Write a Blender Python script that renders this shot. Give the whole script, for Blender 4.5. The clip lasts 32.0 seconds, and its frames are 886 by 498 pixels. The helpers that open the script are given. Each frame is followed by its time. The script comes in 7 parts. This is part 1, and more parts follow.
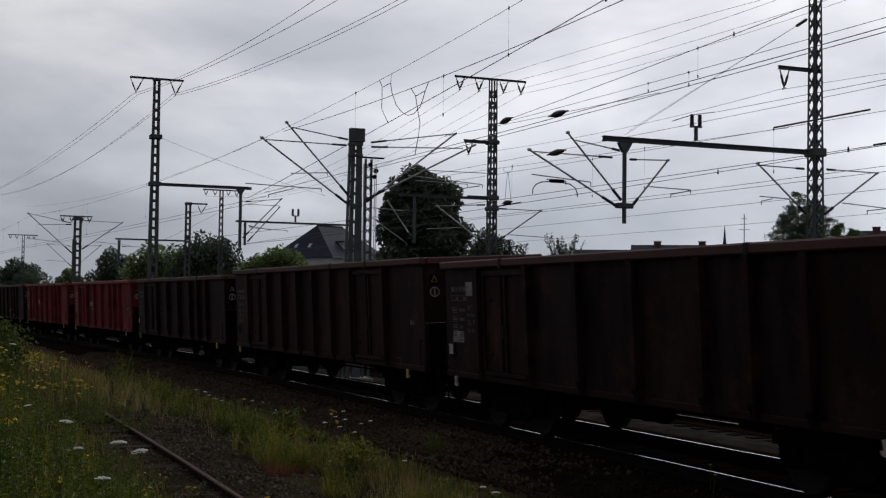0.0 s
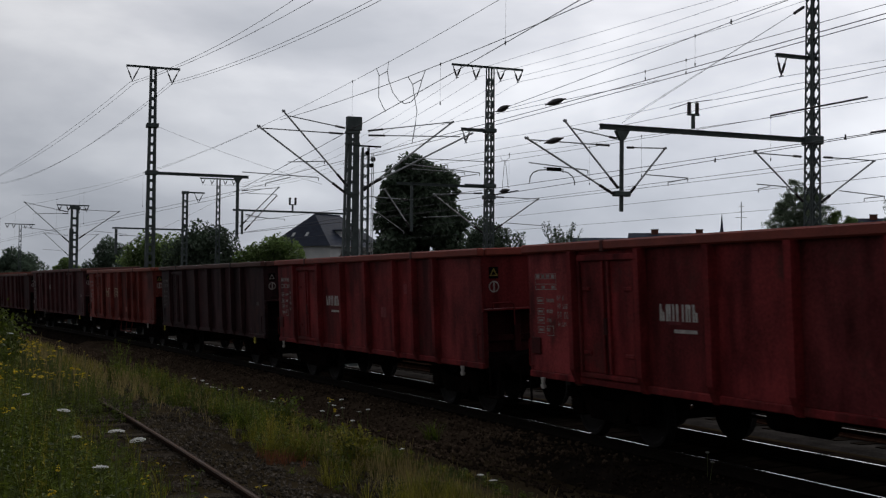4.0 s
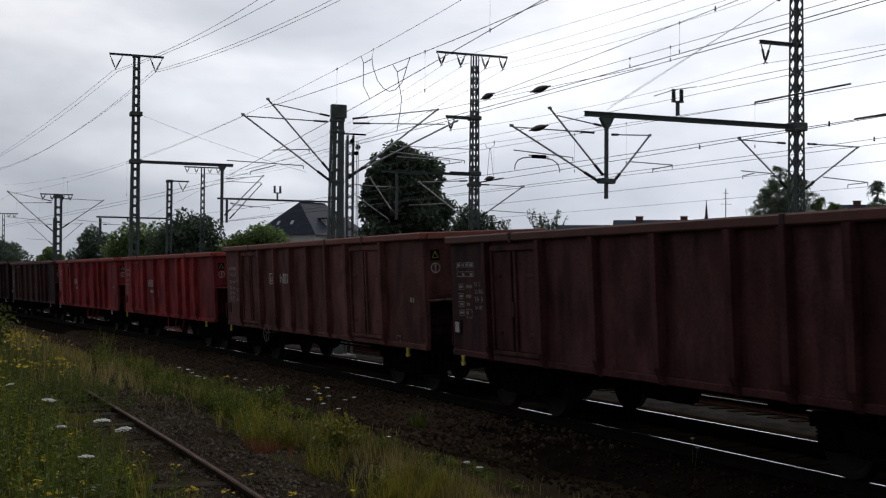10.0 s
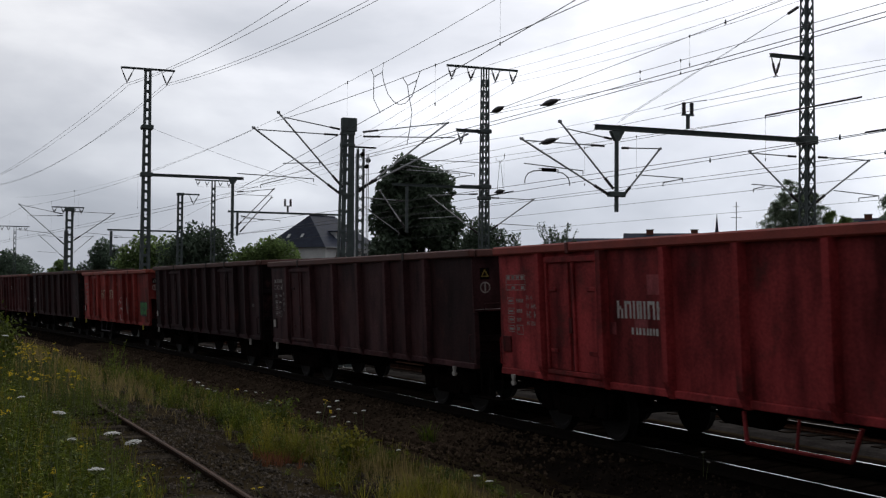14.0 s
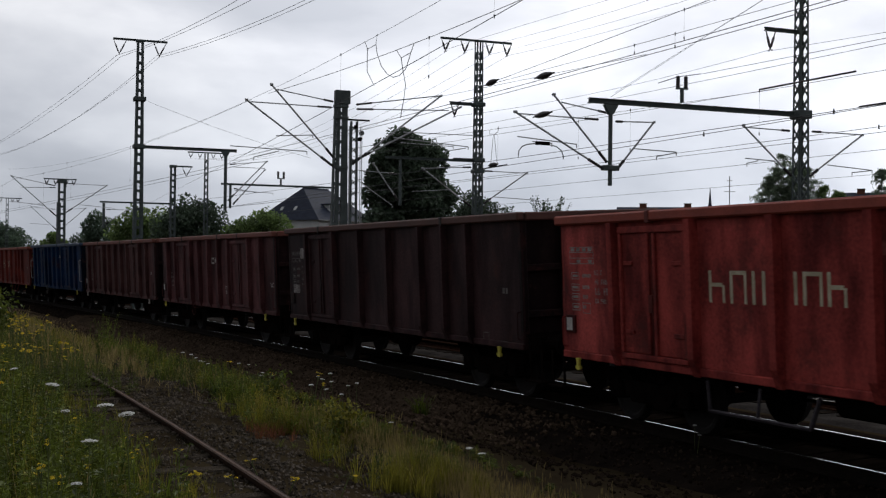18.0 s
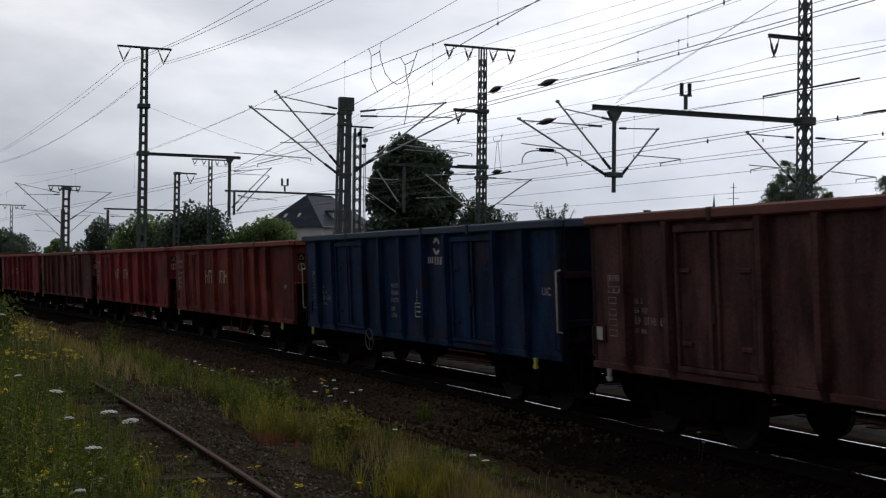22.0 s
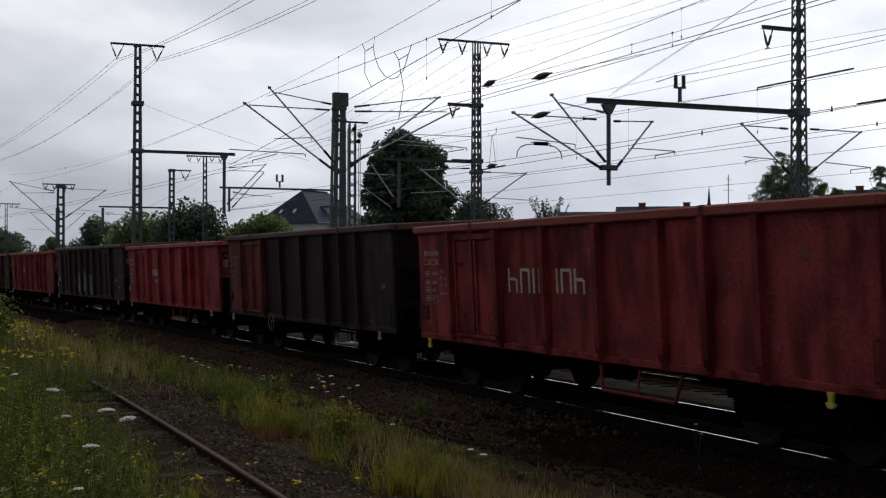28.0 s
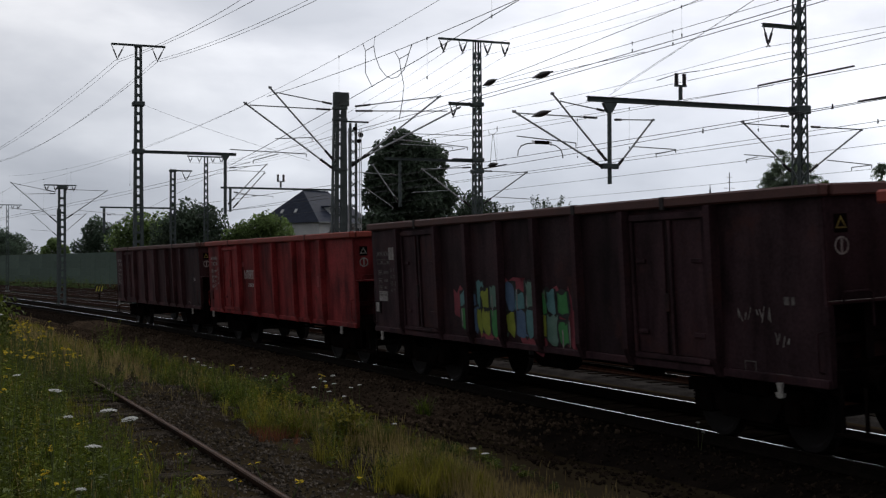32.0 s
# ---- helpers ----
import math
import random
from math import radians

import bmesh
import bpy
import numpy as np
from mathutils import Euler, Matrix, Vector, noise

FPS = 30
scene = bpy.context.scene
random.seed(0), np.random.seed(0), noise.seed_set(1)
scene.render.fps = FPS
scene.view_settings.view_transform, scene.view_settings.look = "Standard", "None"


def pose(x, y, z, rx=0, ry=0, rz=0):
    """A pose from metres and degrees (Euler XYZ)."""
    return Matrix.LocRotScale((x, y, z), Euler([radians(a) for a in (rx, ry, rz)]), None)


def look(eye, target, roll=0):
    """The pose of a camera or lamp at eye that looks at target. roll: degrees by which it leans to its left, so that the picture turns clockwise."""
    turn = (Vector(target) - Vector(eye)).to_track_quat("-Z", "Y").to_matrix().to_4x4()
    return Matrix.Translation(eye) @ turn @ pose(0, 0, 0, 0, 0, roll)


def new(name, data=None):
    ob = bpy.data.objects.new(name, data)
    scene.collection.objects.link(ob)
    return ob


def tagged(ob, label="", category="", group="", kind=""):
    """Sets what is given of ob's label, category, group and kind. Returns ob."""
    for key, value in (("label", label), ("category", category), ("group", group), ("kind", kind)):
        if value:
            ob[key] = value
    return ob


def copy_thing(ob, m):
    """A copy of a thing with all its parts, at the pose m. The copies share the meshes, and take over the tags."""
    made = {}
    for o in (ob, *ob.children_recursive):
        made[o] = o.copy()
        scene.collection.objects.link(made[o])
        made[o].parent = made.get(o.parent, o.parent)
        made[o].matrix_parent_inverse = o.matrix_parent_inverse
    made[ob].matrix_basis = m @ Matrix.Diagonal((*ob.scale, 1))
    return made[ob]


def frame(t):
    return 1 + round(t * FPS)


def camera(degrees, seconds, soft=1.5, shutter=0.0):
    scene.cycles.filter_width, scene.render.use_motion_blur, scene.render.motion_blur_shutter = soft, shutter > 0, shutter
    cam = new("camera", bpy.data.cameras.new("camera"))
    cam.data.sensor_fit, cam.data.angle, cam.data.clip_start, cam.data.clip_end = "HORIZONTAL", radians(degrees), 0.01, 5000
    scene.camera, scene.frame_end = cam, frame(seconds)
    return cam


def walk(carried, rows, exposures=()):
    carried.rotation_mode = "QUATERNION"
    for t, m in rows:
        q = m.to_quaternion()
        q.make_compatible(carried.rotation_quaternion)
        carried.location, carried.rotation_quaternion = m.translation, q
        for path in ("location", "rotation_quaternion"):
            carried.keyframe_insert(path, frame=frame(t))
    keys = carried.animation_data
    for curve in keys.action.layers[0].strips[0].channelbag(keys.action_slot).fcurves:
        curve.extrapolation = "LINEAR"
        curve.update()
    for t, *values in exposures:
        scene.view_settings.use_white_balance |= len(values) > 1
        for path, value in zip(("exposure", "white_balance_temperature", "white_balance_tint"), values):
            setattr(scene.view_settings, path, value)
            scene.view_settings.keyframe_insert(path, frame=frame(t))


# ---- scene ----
# ---------------------------------------------------------------- camera
cam = camera(40.0, 32.0, soft=1.25, shutter=0.1)
EYE_Z = 2.35  # above the near rail of the main track
TURNS = [
    (0, 92.528, -0.761, 0.501), (0.5, 92.491, -1.052, 0.718), (1, 92.277, -0.810, 0.636),
    (1.5, 92.265, -0.677, 0.514), (2, 92.420, -0.654, 0.460), (2.5, 92.528, -0.766, 0.504),
    (3, 92.457, -0.980, 0.630), (3.5, 92.244, -0.775, 0.565), (5.5, 91.127, -0.668, -0.002),
    (6, 90.868, -0.586, 0.057), (6.5, 90.763, -0.611, 0.014), (7, 90.704, -0.577, 0.001),
    (7.5, 90.792, -0.486, 0.052), (8, 90.805, -0.645, 0.063), (8.5, 90.713, -0.987, 0.231),
    (9, 90.876, -0.737, -0.011), (9.5, 91.145, -0.676, 0.026), (10, 91.415, -0.406, -0.306),
    (10.5, 91.557, -0.563, -0.233), (11, 91.725, -0.440, 0.043), (11.5, 91.757, -0.439, 0.082),
    (12, 91.799, -0.734, 0.035), (12.5, 91.839, -0.727, 0.011), (13, 91.815, -0.824, 0.219),
    (13.5, 91.881, -0.744, 0.329), (14, 92.031, -0.474, 0.165), (14.5, 92.058, -0.490, -0.105),
    (16.5, 91.639, -0.581, 0.067), (17, 91.348, -0.617, -0.166), (17.5, 90.943, -0.633, -0.280),
    (18, 90.771, -0.644, -0.157), (18.5, 90.652, -0.814, -0.068), (19, 90.651, -0.823, 0.027),
    (19.5, 90.733, -0.658, 0.073), (20, 90.757, -0.881, -0.033), (20.5, 90.760, -0.737, -0.165),
    (21, 90.933, -0.802, -0.062), (21.5, 90.995, -0.748, 0.104), (22, 91.090, -0.642, 0.020),
    (22.5, 91.173, -0.588, -0.205), (23, 91.286, -0.514, -0.250), (23.5, 91.190, -0.557, -0.134),
    (24, 91.082, -0.427, -0.118), (24.5, 91.150, -0.563, -0.070), (25, 91.033, -0.575, -0.083),
    (25.5, 91.020, -0.296, -0.273), (27.5, 90.977, -0.136, -0.146), (28, 90.835, -0.070, -0.174),
    (28.5, 90.758, -0.086, -0.109), (29, 90.729, 0.020, -0.107), (29.5, 90.967, 0.046, -0.181),
    (30, 90.997, 0.070, 0.032), (30.5, 90.924, 0.109, -0.056), (31, 90.930, -0.018, -0.111),
    (31.5, 90.889, 0.037, -0.282), (32, 90.799, 0.167, -0.110),
]
walk(cam, [(t, pose(0, 0, EYE_Z, rx, ry, rz)) for t, rx, ry, rz in TURNS],
     exposures=[(0.0, -0.38), (3.5, -0.33), (5.5, -0.22), (9.0, 0.0), (32.0, 0.0)])

# ---------------------------------------------------------------- world and light
SUN_AZ, SUN_EL = radians(22), radians(33)  # right of straight ahead; height
world = bpy.data.worlds.new("world")
scene.world = world
world.use_nodes = True
wn, wl = world.node_tree.nodes, world.node_tree.links
wn.clear()


def wnode(kind, **sets):
    n = wn.new(kind)
    for k, v in sets.items():
        n.inputs[k].default_value = v
    return n


sky = wn.new("ShaderNodeTexSky")
sky.sky_type, sky.sun_disc = "NISHITA", False
sky.sun_elevation, sky.sun_rotation = SUN_EL, SUN_AZ
tc = wn.new("ShaderNodeTexCoord")
flat = wn.new("ShaderNodeMapping")
flat.inputs["Scale"].default_value = (1.0, 1.0, 2.3)
wl.new(tc.outputs["Generated"], flat.inputs["Vector"])
big = wnode("ShaderNodeTexNoise", Scale=3.9, Detail=8.0, Roughness=0.50, Distortion=0.2)
wl.new(flat.outputs["Vector"], big.inputs["Vector"])
cloud = wn.new("ShaderNodeValToRGB")
cloud.color_ramp.elements[0].position, cloud.color_ramp.elements[0].color = 0.34, (0.455, 0.475, 0.53, 1)
cloud.color_ramp.elements[1].position, cloud.color_ramp.elements[1].color = 0.65, (0.79, 0.80, 0.845, 1)
mid = cloud.color_ramp.elements.new(0.50)
mid.color = (0.585, 0.60, 0.655, 1)
wl.new(big.outputs["Fac"], cloud.inputs["Fac"])
# the cloud is thinner and brighter round the hidden sun
aim = wn.new("ShaderNodeVectorMath")
aim.operation = "DOT_PRODUCT"
aim.inputs[1].default_value = (math.sin(SUN_AZ) * math.cos(SUN_EL), math.cos(SUN_AZ) * math.cos(SUN_EL), math.sin(SUN_EL))
wl.new(tc.outputs["Generated"], aim.inputs[0])
half = wn.new("ShaderNodeMath")
half.operation = "MULTIPLY_ADD"
half.inputs[1].default_value = half.inputs[2].default_value = 0.5
wl.new(aim.outputs["Value"], half.inputs[0])
thin = wn.new("ShaderNodeValToRGB")  # from the far side of the sky to the hidden sun
thin.color_ramp.elements[0].color = (0.30, 0.30, 0.30, 1)
thin.color_ramp.elements[1].color = (2.0, 2.0, 2.0, 1)
for place, v in ((0.45, 0.42), (0.69, 0.66), (0.80, 0.88), (0.84, 1.04), (0.875, 1.22), (0.91, 1.46), (0.945, 1.66), (0.96, 1.72)):
    thin.color_ramp.elements.new(place).color = (v, v, v, 1)
wl.new(half.outputs["Value"], thin.inputs["Fac"])
# towards the horizon the overcast is thicker and bluer
axes = wn.new("ShaderNodeSeparateXYZ")
wl.new(tc.outputs["Generated"], axes.inputs["Vector"])
low = wn.new("ShaderNodeValToRGB")
low.color_ramp.elements[0].position, low.color_ramp.elements[0].color = 0.0, (0.70, 0.745, 0.80, 1)
low.color_ramp.elements[1].position, low.color_ramp.elements[1].color = 0.24, (1.04, 1.03, 1.01, 1)
wl.new(axes.outputs["Z"], low.inputs["Fac"])
veil = wn.new("ShaderNodeVectorMath")
veil.operation = "MULTIPLY"
wl.new(cloud.outputs["Color"], veil.inputs[0])
wl.new(low.outputs["Color"], veil.inputs[1])
lit = wn.new("ShaderNodeVectorMath")
lit.operation = "SCALE"
wl.new(veil.outputs["Vector"], lit.inputs[0])
wl.new(thin.outputs["Color"], lit.inputs["Scale"])
bg_sky, bg_cloud, both = wn.new("ShaderNodeBackground"), wn.new("ShaderNodeBackground"), wn.new("ShaderNodeMixShader")
bg_sky.inputs["Strength"].default_value = 0.05
bg_cloud.inputs["Strength"].default_value = 1.0
both.inputs["Fac"].default_value = 0.93
wl.new(sky.outputs["Color"], bg_sky.inputs["Color"])
wl.new(lit.outputs["Vector"], bg_cloud.inputs["Color"])
wl.new(bg_sky.outputs["Background"], both.inputs[1])
wl.new(bg_cloud.outputs["Background"], both.inputs[2])
wout = wn.new("ShaderNodeOutputWorld")
wl.new(both.outputs["Shader"], wout.inputs["Surface"])

sun = new("sun", bpy.data.lights.new("sun", "SUN"))
sun.data.energy, sun.data.angle, sun.data.color = 0.6, radians(22), (1.0, 0.96, 0.9)
sun.matrix_world = look((30, 60, 60), (30 - math.sin(SUN_AZ) * math.cos(SUN_EL), 60 - math.cos(SUN_AZ) * math.cos(SUN_EL), 60 - math.sin(SUN_EL)))
# ---------------------------------------------------------------- materials


def material(name, low, high, scale=3.0, rough=0.8, metal=0.0, bump=0.2, fine=40.0, object_colour=False, random_tint=0.0, island_tint=0.0, spec=0.3, dirt=None, stretch=None, thin=0.0):
    """A surface with coarse stains and fine grain: low and high are the colours that they run between."""
    m = bpy.data.materials.new(name)
    m.use_nodes = True
    nt = m.node_tree
    N, L = nt.nodes, nt.links
    bsdf = N["Principled BSDF"]
    tex = N.new("ShaderNodeTexCoord")
    src = tex.outputs["Object"]
    if stretch:
        mp = N.new("ShaderNodeMapping")
        mp.inputs["Scale"].default_value = stretch
        L.new(src, mp.inputs["Vector"])
        src = mp.outputs["Vector"]
    n1, n2 = N.new("ShaderNodeTexNoise"), N.new("ShaderNodeTexNoise")
    n1.inputs["Scale"].default_value, n1.inputs["Detail"].default_value = scale, 6.0
    n2.inputs["Scale"].default_value, n2.inputs["Detail"].default_value = fine, 3.0
    L.new(src, n1.inputs["Vector"])
    L.new(src, n2.inputs["Vector"])
    add = N.new("ShaderNodeMath")
    add.operation = "MULTIPLY_ADD"
    add.inputs[1].default_value = 0.45
    L.new(n2.outputs["Fac"], add.inputs[0])
    sc = N.new("ShaderNodeMath")
    sc.operation = "MULTIPLY"
    sc.inputs[1].default_value = 0.62
    L.new(n1.outputs["Fac"], sc.inputs[0])
    L.new(sc.outputs["Value"], add.inputs[2])
    ramp = N.new("ShaderNodeValToRGB")
    ramp.color_ramp.elements[0].position, ramp.color_ramp.elements[0].color = 0.36, (*low, 1)
    ramp.color_ramp.elements[1].position, ramp.color_ramp.elements[1].color = 0.70, (*high, 1)
    L.new(add.outputs["Value"], ramp.inputs["Fac"])
    colour = ramp.outputs["Color"]

    def mix(kind, fac, a, b):
        mx = N.new("ShaderNodeMix")
        mx.data_type, mx.blend_type = "RGBA", kind
        for sock, v in ((mx.inputs["Factor"], fac), (mx.inputs["A"], a), (mx.inputs["B"], b)):
            if isinstance(v, (int, float)):
                sock.default_value = v
            elif isinstance(v, tuple):
                sock.default_value = v
            else:
                L.new(v, sock)
        return mx.outputs["Result"]

    info = N.new("ShaderNodeObjectInfo")
    if object_colour:
        colour = mix("MULTIPLY", 1.0, info.outputs["Color"], colour)
    if dirt:
        # grime that runs down and rust that breaks through
        mp = N.new("ShaderNodeMapping")
        mp.inputs["Scale"].default_value = (1.1, 1.1, 0.30)
        away = N.new("ShaderNodeVectorMath")
        away.operation = "MULTIPLY_ADD"
        L.new(info.outputs["Random"], away.inputs[0])
        away.inputs[1].default_value = (31.0, 17.0, 23.0)
        L.new(tex.outputs["Object"], away.inputs[2])
        L.new(away.outputs["Vector"], mp.inputs["Vector"])
        run = N.new("ShaderNodeTexNoise")
        run.inputs["Scale"].default_value, run.inputs["Detail"].default_value = 2.4, 8.0
        L.new(mp.outputs["Vector"], run.inputs["Vector"])
        rr = N.new("ShaderNodeValToRGB")
        rr.color_ramp.elements[0].position, rr.color_ramp.elements[1].position = 0.44, 0.68
        L.new(run.outputs["Fac"], rr.inputs["Fac"])
        colour = mix("MULTIPLY", rr.outputs["Color"], colour, (*dirt, 1))
        sp = N.new("ShaderNodeTexNoise")
        sp.inputs["Scale"].default_value, sp.inputs["Detail"].default_value, sp.inputs["Roughness"].default_value = 1.1, 9.0, 0.7
        L.new(away.outputs["Vector"], sp.inputs["Vector"])
        sr = N.new("ShaderNodeValToRGB")
        sr.color_ramp.elements[0].position, sr.color_ramp.elements[1].position = 0.55, 0.74
        L.new(sp.outputs["Fac"], sr.inputs["Fac"])
        colour = mix("MIX", sr.outputs["Color"], colour, (0.078, 0.029, 0.025, 1))
    if random_tint or island_tint:
        hsv = N.new("ShaderNodeHueSaturation")
        mr = N.new("ShaderNodeMapRange")
        k = random_tint or island_tint
        mr.inputs["To Min"].default_value, mr.inputs["To Max"].default_value = 1 - k, 1 + k
        if random_tint:
            L.new(info.outputs["Random"], mr.inputs["Value"])
        else:
            geo = N.new("ShaderNodeNewGeometry")
            L.new(geo.outputs["Random Per Island"], mr.inputs["Value"])
        L.new(mr.outputs["Result"], hsv.inputs["Value"])
        L.new(colour, hsv.inputs["Color"])
        colour = hsv.outputs["Color"]
    L.new(colour, bsdf.inputs["Base Color"])
    bsdf.inputs["Metallic"].default_value = metal
    bsdf.inputs["Specular IOR Level"].default_value = spec
    rg = N.new("ShaderNodeMapRange")
    rg.inputs["To Min"].default_value, rg.inputs["To Max"].default_value = max(0.05, rough - 0.12), min(1.0, rough + 0.12)
    L.new(n1.outputs["Fac"], rg.inputs["Value"])
    L.new(rg.outputs["Result"], bsdf.inputs["Roughness"])
    if thin:
        # leaves let some light through
        tr, ms = N.new("ShaderNodeBsdfTranslucent"), N.new("ShaderNodeMixShader")
        L.new(colour, tr.inputs["Color"])
        ms.inputs["Fac"].default_value = thin
        L.new(bsdf.outputs["BSDF"], ms.inputs[1])
        L.new(tr.outputs["BSDF"], ms.inputs[2])
        L.new(ms.outputs["Shader"], N["Material Output"].inputs["Surface"])
    if bump:
        bp = N.new("ShaderNodeBump")
        bp.inputs["Strength"].default_value, bp.inputs["Distance"].default_value = bump, 0.02
        L.new(add.outputs["Value"], bp.inputs["Height"])
        L.new(bp.outputs["Normal"], bsdf.inputs["Normal"])
    return m


PAINT = material("wagon_paint", (0.60, 0.52, 0.55), (1.58, 1.37, 1.42), scale=1.3, rough=0.60, bump=0.15, fine=22, object_colour=True, dirt=(0.38, 0.34, 0.37), spec=0.08)
RIM = material("rim_paint", (0.75, 0.70, 0.68), (1.35, 1.25, 1.2), scale=2.0, rough=0.6, bump=0.2, object_colour=True, spec=0.25)
# UNDER and WHEEL are darker than real steel: shade below the wagons is coloured in
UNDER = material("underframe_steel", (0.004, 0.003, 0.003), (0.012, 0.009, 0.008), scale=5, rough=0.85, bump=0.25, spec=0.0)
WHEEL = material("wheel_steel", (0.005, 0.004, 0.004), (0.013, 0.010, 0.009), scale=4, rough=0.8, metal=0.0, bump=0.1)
MARK = material("faded_white_paint", (0.30, 0.27, 0.25), (0.66, 0.63, 0.60), scale=9, rough=0.8, bump=0.0)
MARK_FAINT = material("worn_white_paint", (0.13, 0.11, 0.10), (0.42, 0.39, 0.37), scale=5, rough=0.8, bump=0.0)
MARK_DIM = material("sooty_white_paint", (0.045, 0.038, 0.036), (0.20, 0.18, 0.17), scale=5, rough=0.85, bump=0.0)
CREAM = material("faded_cream_paint", (0.36, 0.31, 0.20), (0.66, 0.60, 0.44), scale=6, rough=0.8, bump=0.0)
HOOK_YELLOW = material("yellow_hook_paint", (0.42, 0.36, 0.05), (0.70, 0.62, 0.10), scale=8, rough=0.7, bump=0.1)
SIGN_YELLOW = material("faded_sign_yellow", (0.09, 0.065, 0.02), (0.30, 0.23, 0.05), scale=7, rough=0.8, bump=0.0)
IRON_GREY = material("dull_grey_iron", (0.08, 0.075, 0.07), (0.22, 0.21, 0.19), scale=8, rough=0.7, bump=0.1)
HOOK_GREY = material("pale_hook_paint", (0.28, 0.26, 0.24), (0.55, 0.52, 0.48), scale=8, rough=0.7, bump=0.1)
RAIL_HEAD = material("polished_rail_head", (0.55, 0.55, 0.56), (0.72, 0.72, 0.74), scale=6, rough=0.22, metal=1.0, bump=0.02)
RAIL_RUST = material("rusty_rail", (0.022, 0.011, 0.007), (0.085, 0.040, 0.024), scale=7, spec=0.04, rough=0.85, bump=0.3)
YARD_BALLAST = material("yard_ballast", (0.014, 0.0125, 0.0115), (0.050, 0.045, 0.041), scale=1.6, fine=24, rough=0.95, bump=0.7, spec=0.0)
YARD_HEAD = material("worn_rail_head", (0.08, 0.075, 0.07), (0.17, 0.16, 0.155), scale=6, rough=0.4, metal=0.7, bump=0.05)
# near-black versions of RAIL_RUST and SLEEPER: deep shade put into the colour
RAIL_DARK = material("dark_rail_side", (0.006, 0.005, 0.004), (0.018, 0.013, 0.010), scale=7, spec=0.05, rough=0.9, bump=0.3)
SLEEPER_DARK = material("dark_sleeper", (0.006, 0.005, 0.004), (0.018, 0.014, 0.011), scale=4, rough=0.95, bump=0.5, random_tint=0.25, spec=0.0)
SLEEPER = material("weathered_sleeper", (0.020, 0.016, 0.012), (0.090, 0.074, 0.058), scale=4, rough=0.9, bump=0.5, random_tint=0.25, stretch=(1, 6, 6), spec=0.0)
SLEEPER_ROTTEN = material("rotten_sleeper", (0.016, 0.013, 0.010), (0.080, 0.066, 0.052), scale=5, rough=0.95, bump=0.9, fine=60, random_tint=0.45, stretch=(1, 8, 8), spec=0.0)
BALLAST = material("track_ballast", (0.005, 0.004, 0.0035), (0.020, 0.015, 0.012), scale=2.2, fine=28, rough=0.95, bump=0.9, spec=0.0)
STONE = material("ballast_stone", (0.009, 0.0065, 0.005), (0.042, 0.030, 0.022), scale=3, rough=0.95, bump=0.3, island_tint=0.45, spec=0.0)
DUSTY_STONE = material("dusty_brown_stone", (0.032, 0.023, 0.016), (0.098, 0.069, 0.048), scale=1.2, rough=0.95, bump=0.3, island_tint=0.45, spec=0.0)
SIDING_RAIL = material("weathered_rail_side", (0.012, 0.007, 0.005), (0.048, 0.026, 0.017), scale=7, spec=0.04, rough=0.85, bump=0.3)
SIDING_HEAD = material("dull_rail_head", (0.036, 0.020, 0.013), (0.100, 0.056, 0.036), scale=5, spec=0.08, rough=0.7, bump=0.2)
WHEEL_RED = material("faded_red_iron", (0.030, 0.010, 0.009), (0.090, 0.028, 0.024), scale=8, spec=0.1, rough=0.8, bump=0.2)
GREEN = material("lush_grass", (0.020, 0.049, 0.005), (0.205, 0.250, 0.027), scale=0.6, fine=5, rough=0.7, bump=0.0, island_tint=0.55, thin=0.32)
GRAVEL = material("siding_gravel_stone", (0.035, 0.028, 0.022), (0.13, 0.11, 0.09), scale=3, rough=0.95, bump=0.3, island_tint=0.5, spec=0.0)
SOIL = material("overgrown_soil", (0.013, 0.009, 0.006), (0.045, 0.035, 0.020), scale=0.7, fine=18, rough=0.95, bump=0.8, spec=0.0)
SLOPE_SOIL = material("cinder_soil", (0.024, 0.017, 0.012), (0.064, 0.046, 0.032), scale=0.9, fine=22, rough=0.95, bump=0.8, spec=0.0)
MAST = material("mast_green_paint", (0.056, 0.070, 0.070), (0.116, 0.142, 0.137), scale=4, rough=0.6, bump=0.15)
TUBE = material("galvanised_tube", (0.26, 0.265, 0.27), (0.52, 0.53, 0.54), scale=5, rough=0.55, metal=0.15, bump=0.1)
PORCELAIN = material("brown_insulator", (0.020, 0.017, 0.018), (0.05, 0.042, 0.042), scale=6, rough=0.35, bump=0.05)
WIRE = material("weathered_wire", (0.06, 0.062, 0.066), (0.13, 0.132, 0.136), scale=3, rough=0.6, metal=0.2, bump=0.0)
GRASS = material("green_grass", (0.050, 0.064, 0.007), (0.315, 0.275, 0.035), scale=0.6, fine=5, rough=0.7, bump=0.0, island_tint=0.55, thin=0.32)
DRY = material("dry_grass", (0.19, 0.145, 0.055), (0.43, 0.34, 0.15), scale=0.8, fine=6, rough=0.8, bump=0.0, island_tint=0.35, thin=0.32)
STRAW = material("bleached_straw", (0.36, 0.32, 0.20), (0.58, 0.54, 0.38), scale=5, rough=0.8, bump=0.0)
WEED = material("weed_leaf", (0.012, 0.027, 0.003), (0.155, 0.190, 0.024), scale=1.3, fine=6, rough=0.65, bump=0.0, island_tint=0.45, thin=0.32)
RUSSET = material("russet_weed", (0.12, 0.045, 0.022), (0.25, 0.10, 0.045), scale=2, fine=9, rough=0.8, bump=0.0, island_tint=0.3, thin=0.32)
